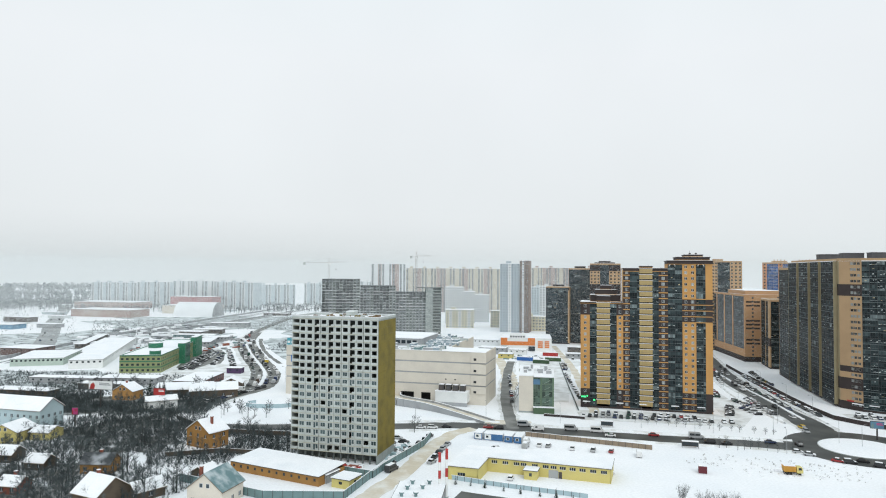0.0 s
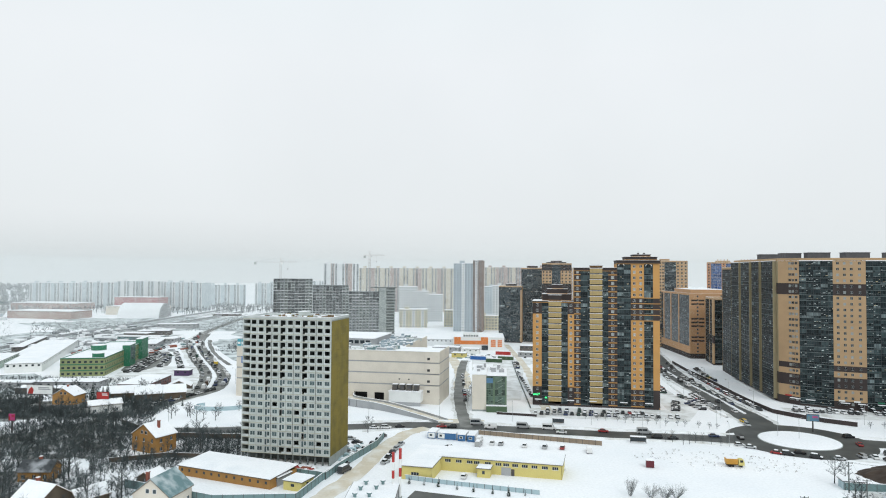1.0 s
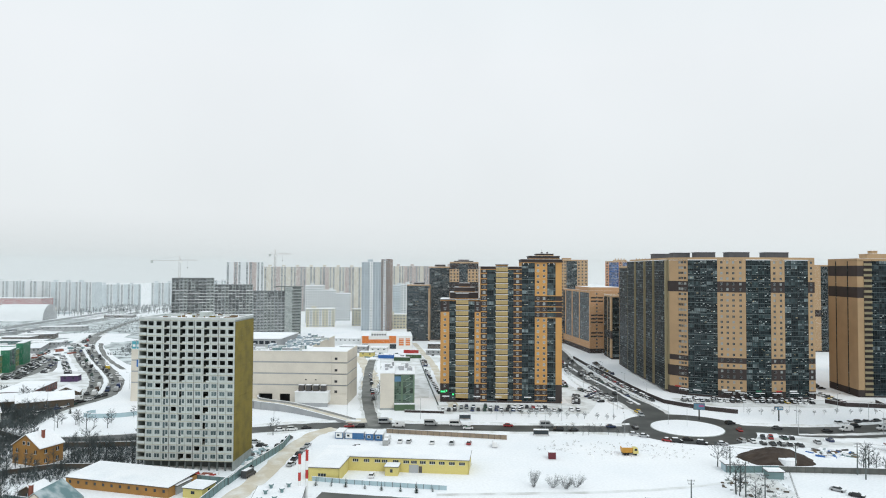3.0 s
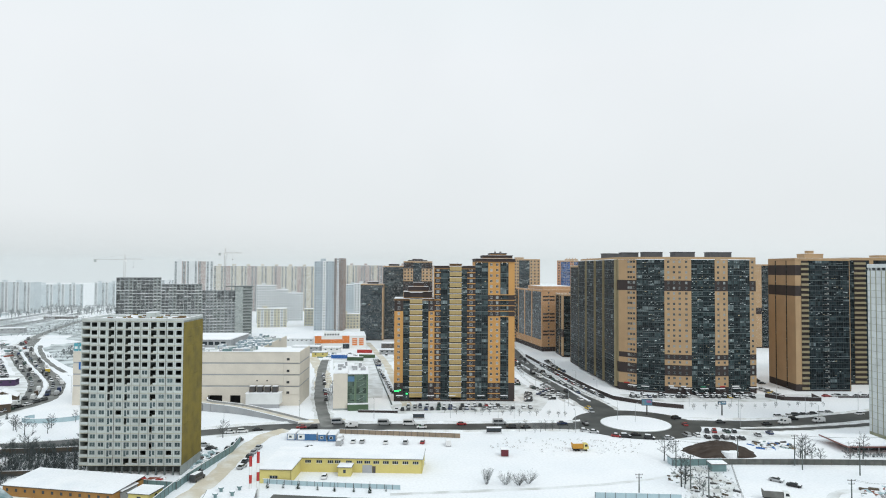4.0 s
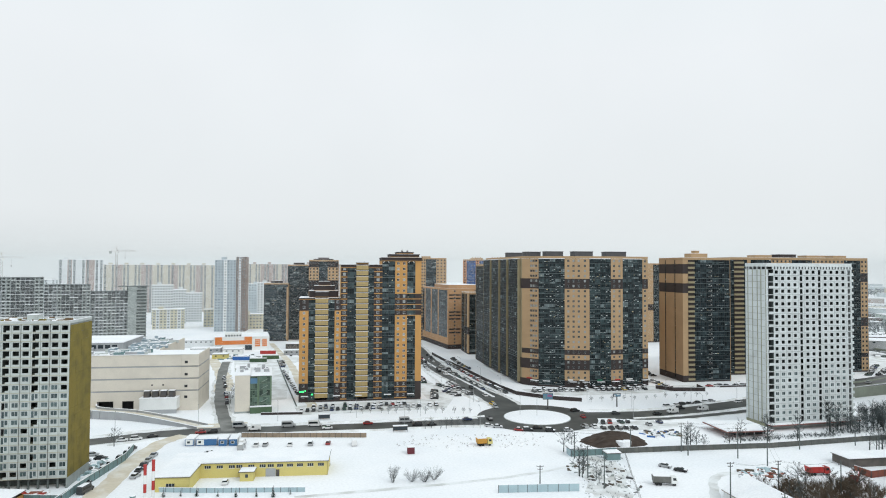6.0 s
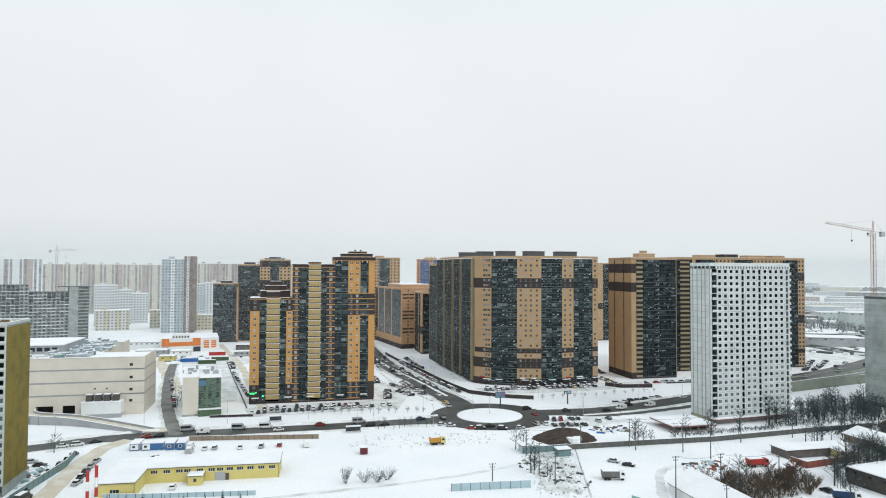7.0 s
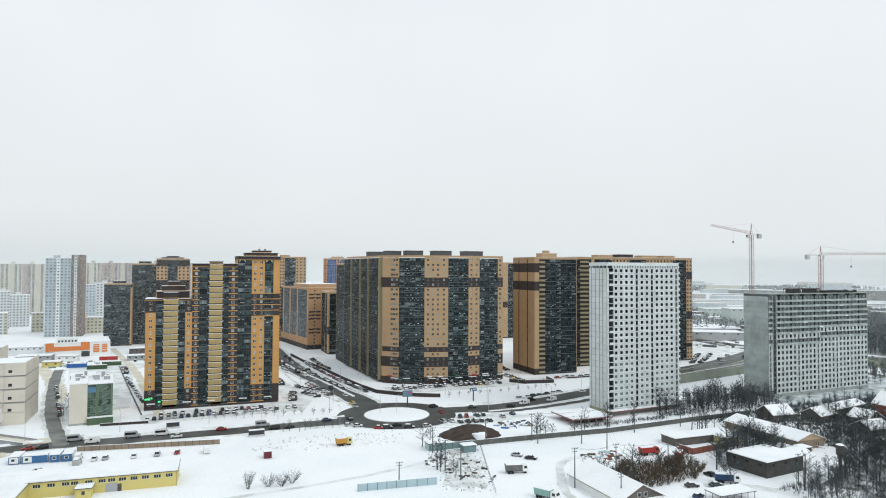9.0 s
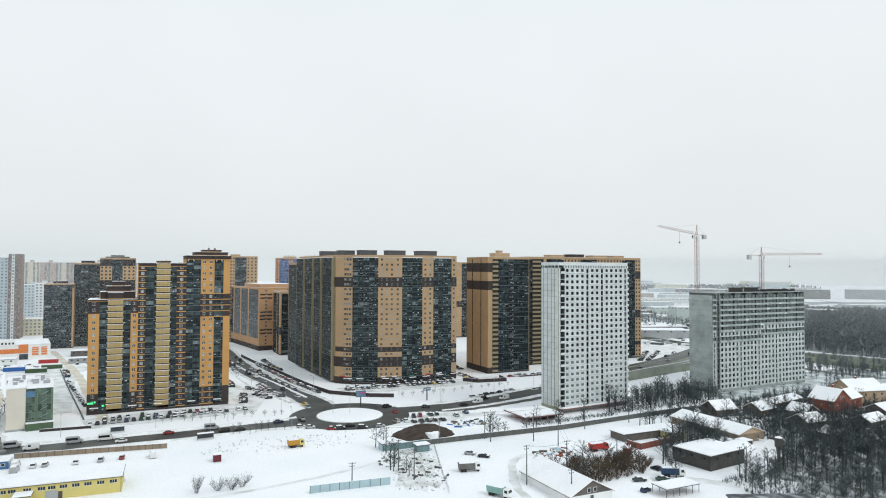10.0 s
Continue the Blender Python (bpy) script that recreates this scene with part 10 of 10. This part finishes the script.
patch("yard_ground", "trodden snow beside the slip road", [(-172, 655), (-160, 602), (-142, 550), (-122, 505), (-96, 470), (-84, 520), (-110, 590), (-140, 655)], SCRUBBY, 0.046)
patch("yard_ground", "trodden snow between the bend and the trade hall", blob(-150, 425, 34, 48, 15), SLUSH, 0.0445)
patch("yard_ground", "dirty snow of the parking ground behind the white tower", blob(500, 330, 75, 50, 16, rot=0.5), SLUSH, 0.0475)
patch("yard_ground", "sanded slush where the side street meets the road", blob(29, 296, 11, 9, 17), SAND_SNOW, 0.0275)
patch("yard_ground", "village gardens with melted patches", blob(335, 105, 60, 45, 7), surface("village_ground", (0.11, 0.115, 0.108), 0.9, (0.70, 0.72, 0.74), 0.10, 1.5, 0.95, 0.3), 0.030)
S = Solid()
ribbon(S, [(186, 158), (178, 162), (170, 160), (161, 152), (152, 142), (146, 132), (142, 118)], 3.0, 0.034, 0, wobble=0.3)
ribbon(S, [(150, 200), (135, 190), (100, 188), (40, 196)], 2.0, 0.036, 0, wobble=0.3)
ribbon(S, [(190, 118), (200, 108), (206, 96)], 5.0, 0.038, 0, wobble=0.4)
structure("track", S, SLUSH, "trodden wheel tracks through the snow")
S = Solid()
ribbon(S, [(-322, 530), (-360, 597), (-415, 698), (-494, 839), (-630, 1099), (-760, 1350)], 18, 0.04, 0, wobble=0.6)
structure("road_far", S, surface("pale_slushy_road", (0.27, 0.28, 0.285), 0.7, (0.46, 0.475, 0.48), 0.05, 1.0, 0.7, 0.1), "wide slushy road leading into the mist")
S = Solid()
for off in (8, 14, 20):
    ribbon(S, [(-325 + off, 470), (-329 + off, 581), (-330 + off, 673), (-316 + off, 856), (-295 + off, 1019), (-275 + off, 1217), (-240 + off, 1480)], 2.6, 0.044, 0, wobble=0.3)
ribbon(S, [(-308, 674), (-279, 788), (-254, 924), (-240, 1083), (-215, 1300)], 5, 0.046, 0, wobble=0.6)
structure("railway", S, surface("railway_ballast", (0.14, 0.145, 0.15), 0.9, (0.36, 0.37, 0.38), 0.06, 1.0, 0.8, 0.1), "dark railway lines and lanes across the snow")
fence("railway_wall", "long grey concrete wall beside the railway", [(-325, 470), (-329, 581), (-330, 673), (-316, 856), (-295, 1019), (-275, 1217)], 2.6, GREY, 12.0)
fence("railway_wall", "grey concrete wall between railway and depots", [(-312, 674), (-283, 788), (-258, 924), (-244, 1083)], 2.4, GREY, 12.0)

# low dark walls and hedges along the pavements
for pts, h in (([(206, 480), (199, 440), (193.6, 394), (187.4, 355), (184, 330), (182.7, 309), (187.7, 299.4), (194.9, 288.4), (204.4, 279.7)], 2.1), ([(266, 294), (269.7, 284.3), (286.3, 277.1), (291, 288)], 2.2), ([(304, 283), (330, 276)], 1.0), ([(57, 345), (60, 372), (66, 405)], 1.2), ([(48, 312), (66, 306)], 1.2)):
    fence("retaining_wall", "dark low retaining wall with snow on top", pts, h, DARK_BRICK, 6.0)


def oval_wall():
    o = thing("curved_ramp_wall", "pale blue curved ramp wall under snow", "wall", -86, 331, 90)
    S = Solid()
    n = 18
    pts = [(12 * math.cos(t), 6 * math.sin(t)) for t in (math.pi * (0.75 + 1.2 * k / n) for k in range(n + 1))]
    for (a, b), (c, d) in zip(pts, pts[1:]):
        S.hexa([(a, b, 0), (c, d, 0), (c * 0.96, d * 0.96, 0), (a * 0.96, b * 0.96, 0), (a, b, 2.0), (c, d, 2.0), (c * 0.96, d * 0.96, 2.0), (a * 0.96, b * 0.96, 2.0)], 0)
        S.hexa([(a * 1.02, b * 1.02, 2.0), (c * 1.02, d * 1.02, 2.0), (c * 0.94, d * 0.94, 2.0), (a * 0.94, b * 0.94, 2.0), (a, b, 2.2), (c, d, 2.2), (c * 0.95, d * 0.95, 2.2), (a * 0.95, b * 0.95, 2.2)], 1)
    part("wall", S, [LIGHT_BLUE, SNOW_ROOF], o)


oval_wall()


def dirt_heap():
    o = thing("earth_heap", "large heap of dark brown earth with snow patches", "earth heap", 168.5, 209.5, 105)
    n, rings = 30, 7
    r = random.Random(9)
    S = Solid()
    vs = []
    for k in range(rings + 1):
        u = k / rings
        for i in range(n):
            t = math.tau * i / n
            q = (1 - u) * r.uniform(0.9, 1.1)
            vs.append((13.5 * q * math.cos(t), 9.5 * q * math.sin(t), 4.2 * (1 - (1 - u) ** 1.7) + (r.uniform(-0.25, 0.25) if 0 < k < rings else 0)))
    S.v = vs
    for k in range(rings):
        for i in range(n):
            S.f.append((k * n + i, k * n + (i + 1) % n, (k + 1) * n + (i + 1) % n, (k + 1) * n + i))
            S.m.append(0)
    part("soil", S, surface("brown_earth", (0.045, 0.031, 0.024), 0.95, (0.075, 0.055, 0.043), 0.3, 1.5, 0.8, 0.6), o)
    S = Solid()
    S.ring(1, -6.5, 0.2, 2.2, 3.0, 12)
    part("snow_patch", S, SNOW_ROOF, o)


dirt_heap()


def rubble(name, label, cx, cy, rx, ry, n, seed, mats, size=1.0):
    """A spread of broken slabs, boards and lumps lying in the snow, in one object."""
    r = random.Random(seed)
    S = Solid()
    for k in range(n):
        t, q = r.uniform(0, math.tau), math.sqrt(r.random())
        x, y, a = cx + rx * q * math.cos(t), cy + ry * q * math.sin(t), r.uniform(0, math.pi)
        l, w, h = r.uniform(0.4, 1.8) * size, r.uniform(0.3, 0.8) * size, r.uniform(0.15, 0.7) * size
        c, s = math.cos(a), math.sin(a)
        p = [(x + u * c - v * s, y + u * s + v * c) for u, v in ((-l, -w), (l, -w), (l, w), (-l, w))]
        tip = r.uniform(-0.2, 0.3)
        S.hexa([(*p[0], 0), (*p[1], 0), (*p[2], 0), (*p[3], 0), (*p[0], h), (*p[1], h + tip), (*p[2], h + tip), (*p[3], h)], k % len(mats))
    tagged(new(name, S.mesh(name, mats)), label, "rubble", kind="stuff")


rubble("rubble", "snowy heap of broken slabs and boards", 187, 157, 9, 5, 90, 1, [SNOW_ROOF, SNOW_ROOF, BROWN_WOOD, SNOW_ROOF, LIGHT_BLUE, RED_BRICK], 0.9)
rubble("rubble", "scattered timber and pallets in the storage yard", 138, 176, 9, 17, 80, 2, [SNOW_ROOF, BROWN_WOOD, STEEL, SNOW_ROOF, CONCRETE], 0.6)
for k, (px, py) in enumerate(((-49, 234.2), (-43, 232.6), (-37, 230.8), (-31, 228.8))):
    rubble("brick_pallets", "red brick pallets half under snow at the building site", px, py, 3.2, 1.4, 34, 30 + k, [RED_PAINT, SNOW_ROOF, RED_BRICK, WHITE, RED_BRICK], 1.15)
rubble("rubble", "stacked building materials beside the parked cars", 195, 212, 9, 6, 60, 4, [BLUE_PAINT, SNOW_ROOF, TEAL, WOOD, SNOW_ROOF, STEEL], 0.9)
rubble("rubble", "site containers and crates by the panel tower", -17, 252, 6, 14, 60, 5, [LIGHT_BLUE, SNOW_ROOF, TEAL, STEEL, SNOW_ROOF], 1.0)
rubble("rubble", "crates and clutter behind the green building", 62, 520, 18, 14, 40, 6, [SNOW_ROOF, GREY, SNOW_ROOF, SNOW_ROOF, DARK_CONCRETE, TEAL], 1.3)
rubble("rubble", "lumps of ploughed snow at the field edge", 120, 226, 20, 8, 30, 7, [SNOW_ROOF, SNOW], 0.5)
rubble("rubble", "snowy lumps along the street of the shopping centre", 30, 430, 3, 50, 40, 8, [SNOW_ROOF, SNOW_ROOF, GREY], 0.8)
rubble("rubble", "small sheds and clutter of the market by the bend", -225, 600, 50, 70, 260, 9, [SNOW_ROOF, GREY, SNOW_ROOF, TEAL, RED_BRICK, SNOW_ROOF, DARK_CONCRETE], 2.4)
rubble("rubble", "distant sheds and clutter under snow", -300, 690, 60, 120, 160, 10, [SNOW_ROOF, FROSTED, SNOW_ROOF, GREY, SNOW_ROOF], 4.0)
rubble("rubble", "distant yards and sheds beside the road", 640, 330, 110, 60, 260, 11, [SNOW_ROOF, GREY, SNOW_ROOF, DARK_CONCRETE], 3.0)
rubble("rubble", "clutter of yards in the village", 310, 125, 60, 40, 160, 12, [SNOW_ROOF, BROWN_WOOD, SNOW_ROOF, SOOTY], 1.2)


def wire_fence(pts, h=1.8, step=3.0):
    """A wire fence: thin posts and three strands."""
    o = thing("wire_fence", "thin wire fence on posts across the snow", "fence", 0, 0, 90)
    q = Solid()
    q.tube((0, 0, 0), (0, 0, h), 0.05, 0.05, 5)
    qm = q.mesh("post", [STEEL])
    S = Solid()
    for (x0, y0), (x1, y1) in zip(pts, pts[1:]):
        n = max(1, round(math.hypot(x1 - x0, y1 - y0) / step))
        for k in range(n):
            at("post", qm, o, x0 + (x1 - x0) * k / n, y0 + (y1 - y0) * k / n, 0)
        for z in (0.5, 1.1, h - 0.1):
            S = Solid()
            S.tube((x0, y0, z), (x1, y1, z), 0.025, sides=3)
            part("wire", S, STEEL, o)


wire_fence([(160, 192.5), (145, 171), (129.5, 148)])


def freight_container(x, y, th, paint, label):
    o = thing("freight_container", label, "container", x, y, th)
    S = Solid()
    S.box(0, 12, 0, 2.4, 0.1, 2.7)
    for k in range(24):
        S.box(k * 0.5 + 0.1, k * 0.5 + 0.3, -0.05, 0.0, 0.25, 2.55)
    part("body", S, paint, o)
    S = Solid()
    S.box(0.1, 11.9, 0.1, 2.3, 2.7, 2.9)
    part("snow_cover", S, SNOW_ROOF, o)


freight_container(57, 505, 108, BLUE_PAINT, "blue freight container under snow")
freight_container(81, 533.5, 108, RED_PAINT, "red freight container under snow")
freight_container(78, 503, 108, surface("moss_paint", (0.06, 0.11, 0.05), 0.6), "moss green freight container under snow")
freight_container(67, 490, 108, surface("moss_paint_dark", (0.05, 0.10, 0.05), 0.6), "dark green freight container under snow")

# lane, kerb and pavement between the green building and the stepped tower
S = Solid()
ribbon(S, [(102, 606), (94, 490), (88.5, 435), (84, 400), (78, 356), (74, 320)], 5.0, 0.045, 0, wobble=0.5)
structure("road_yard_lane", S, SAND_SNOW, "sanded lane beside the stepped tower")
S = Solid()
ribbon(S, [(87.2, 492), (78.3, 421), (71, 359), (67, 325)], 0.5, 0.0, 0, thick=0.5)
structure("kerb", S, DARK_CONCRETE, "dark kerb along the yard lane")
S = Solid()
ribbon(S, [(43, 520), (44, 470), (43, 425), (38, 380)], 9.0, 0.047, 0, wobble=1.2)
structure("road_trodden", S, SAND_SNOW, "brown trodden snow at the end of the street")
for x, y, W, D, H, m, lab in ((43.6, 517, 11, 8, 3.4, YELLOW_PAINT, "small yellow shed with a snowy roof"), (54, 540, 14, 9, 4.0, WHITE, "low white shed with a snowy roof"), (97, 520, 12, 8, 3.4, GREY, "small grey shed with a snowy roof"),
                              (30, 545, 22, 12, 5.0, GREY, "grey store with a snowy roof"), (106, 560, 16, 9, 4.0, SOOTY, "dark store with a snowy roof"), (20, 600, 40, 16, 6.0, FAR_WHITE, "long white store with a snowy roof")):
    flat_shed("yard_shed", lab, x, y, 106, W, D, H, m, max(1, int(W / 4)), 1)


# ---- distance haze: countless thin streaks added in place of real haze ----
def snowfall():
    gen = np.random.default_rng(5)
    # from, to, density of the haze, fineness of the streaks, height of the layer
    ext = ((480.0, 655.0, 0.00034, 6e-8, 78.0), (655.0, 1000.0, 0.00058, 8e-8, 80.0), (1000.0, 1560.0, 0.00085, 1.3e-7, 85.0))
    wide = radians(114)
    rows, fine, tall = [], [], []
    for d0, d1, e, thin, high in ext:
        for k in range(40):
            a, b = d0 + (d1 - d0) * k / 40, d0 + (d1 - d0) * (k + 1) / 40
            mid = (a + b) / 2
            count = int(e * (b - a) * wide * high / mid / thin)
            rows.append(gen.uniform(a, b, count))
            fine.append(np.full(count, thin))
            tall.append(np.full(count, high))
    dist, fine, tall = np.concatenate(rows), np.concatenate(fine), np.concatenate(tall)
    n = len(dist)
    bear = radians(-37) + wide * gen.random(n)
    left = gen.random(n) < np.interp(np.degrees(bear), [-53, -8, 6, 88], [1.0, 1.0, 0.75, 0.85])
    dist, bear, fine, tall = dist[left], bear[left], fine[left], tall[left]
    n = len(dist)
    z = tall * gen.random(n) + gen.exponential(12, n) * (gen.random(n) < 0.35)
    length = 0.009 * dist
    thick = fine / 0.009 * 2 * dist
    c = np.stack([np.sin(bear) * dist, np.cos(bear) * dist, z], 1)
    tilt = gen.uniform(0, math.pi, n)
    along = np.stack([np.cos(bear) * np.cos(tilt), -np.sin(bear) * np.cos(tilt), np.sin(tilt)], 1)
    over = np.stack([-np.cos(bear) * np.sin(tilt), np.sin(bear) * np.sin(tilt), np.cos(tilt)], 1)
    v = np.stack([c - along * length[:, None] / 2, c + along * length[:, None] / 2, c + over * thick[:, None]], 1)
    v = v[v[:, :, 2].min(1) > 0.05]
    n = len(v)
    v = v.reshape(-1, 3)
    me = bpy.data.meshes.new("haze_streaks")
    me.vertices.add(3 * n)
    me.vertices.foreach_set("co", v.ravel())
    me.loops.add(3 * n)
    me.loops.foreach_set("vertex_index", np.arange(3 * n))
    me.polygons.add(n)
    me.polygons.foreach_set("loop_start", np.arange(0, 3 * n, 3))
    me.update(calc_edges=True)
    me.materials.append(surface("haze_streak_tone", (0.735, 0.775, 0.785), 0.9, None, 0.01, 0.1, 0.1, 0.0, spec=0.0))
    tagged(new("haze_streaks", me), "thin added streaks that stand in for the haze of the distance", "snowfall", kind="stuff")


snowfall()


def misty_backdrop():
    """The distance beyond sight: a glowing ring with painted haze that fades into the sky above it."""
    m = bpy.data.materials.new("painted_haze_glow")
    m.use_nodes = True
    nd, ln = m.node_tree.nodes, m.node_tree.links
    nd.clear()
    geo = nd.new("ShaderNodeNewGeometry")
    sep = nd.new("ShaderNodeSeparateXYZ")
    ln.new(geo.outputs["Position"], sep.inputs[0])
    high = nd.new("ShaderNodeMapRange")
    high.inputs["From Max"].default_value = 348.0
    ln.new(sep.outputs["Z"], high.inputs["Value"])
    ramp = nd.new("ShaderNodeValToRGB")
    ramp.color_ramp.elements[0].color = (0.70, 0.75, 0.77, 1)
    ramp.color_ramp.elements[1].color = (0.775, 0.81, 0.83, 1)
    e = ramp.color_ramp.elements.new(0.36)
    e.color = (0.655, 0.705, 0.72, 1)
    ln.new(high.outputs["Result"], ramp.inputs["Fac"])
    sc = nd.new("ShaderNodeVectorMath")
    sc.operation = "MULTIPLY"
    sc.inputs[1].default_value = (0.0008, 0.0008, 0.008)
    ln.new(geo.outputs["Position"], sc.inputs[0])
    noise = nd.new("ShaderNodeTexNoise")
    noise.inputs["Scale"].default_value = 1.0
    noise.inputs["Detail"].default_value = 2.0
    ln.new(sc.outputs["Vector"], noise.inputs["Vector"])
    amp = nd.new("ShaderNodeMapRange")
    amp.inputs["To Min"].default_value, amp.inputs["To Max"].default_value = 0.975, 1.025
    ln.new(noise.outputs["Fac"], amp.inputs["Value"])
    # glow rises eastward: the haze's uneven brightness is painted in
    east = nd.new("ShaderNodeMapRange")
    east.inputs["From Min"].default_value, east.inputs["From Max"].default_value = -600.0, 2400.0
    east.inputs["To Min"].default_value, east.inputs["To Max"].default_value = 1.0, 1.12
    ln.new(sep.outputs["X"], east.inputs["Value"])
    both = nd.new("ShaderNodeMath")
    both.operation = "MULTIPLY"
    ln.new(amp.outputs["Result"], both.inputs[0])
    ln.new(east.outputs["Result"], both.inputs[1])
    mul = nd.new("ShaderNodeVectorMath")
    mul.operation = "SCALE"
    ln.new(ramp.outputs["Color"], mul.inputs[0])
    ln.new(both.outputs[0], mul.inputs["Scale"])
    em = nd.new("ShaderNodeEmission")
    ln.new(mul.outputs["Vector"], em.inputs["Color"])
    clear = nd.new("ShaderNodeBsdfTransparent")
    fade = nd.new("ShaderNodeMapRange")
    fade.interpolation_type = "SMOOTHSTEP"
    fade.inputs["From Min"].default_value, fade.inputs["From Max"].default_value = 85.0, 368.0
    ln.new(sep.outputs["Z"], fade.inputs["Value"])
    mix = nd.new("ShaderNodeMixShader")
    ln.new(fade.outputs["Result"], mix.inputs["Fac"])
    ln.new(em.outputs["Emission"], mix.inputs[1])
    ln.new(clear.outputs["BSDF"], mix.inputs[2])
    out = nd.new("ShaderNodeOutputMaterial")
    ln.new(mix.outputs["Shader"], out.inputs["Surface"])
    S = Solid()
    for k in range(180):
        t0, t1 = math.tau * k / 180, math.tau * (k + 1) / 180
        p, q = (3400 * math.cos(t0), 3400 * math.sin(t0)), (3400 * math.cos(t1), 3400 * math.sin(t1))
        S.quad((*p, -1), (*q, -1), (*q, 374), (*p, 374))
    structure("backdrop", S, m, "glowing backdrop painted as pale mist closing the distance")


misty_backdrop()
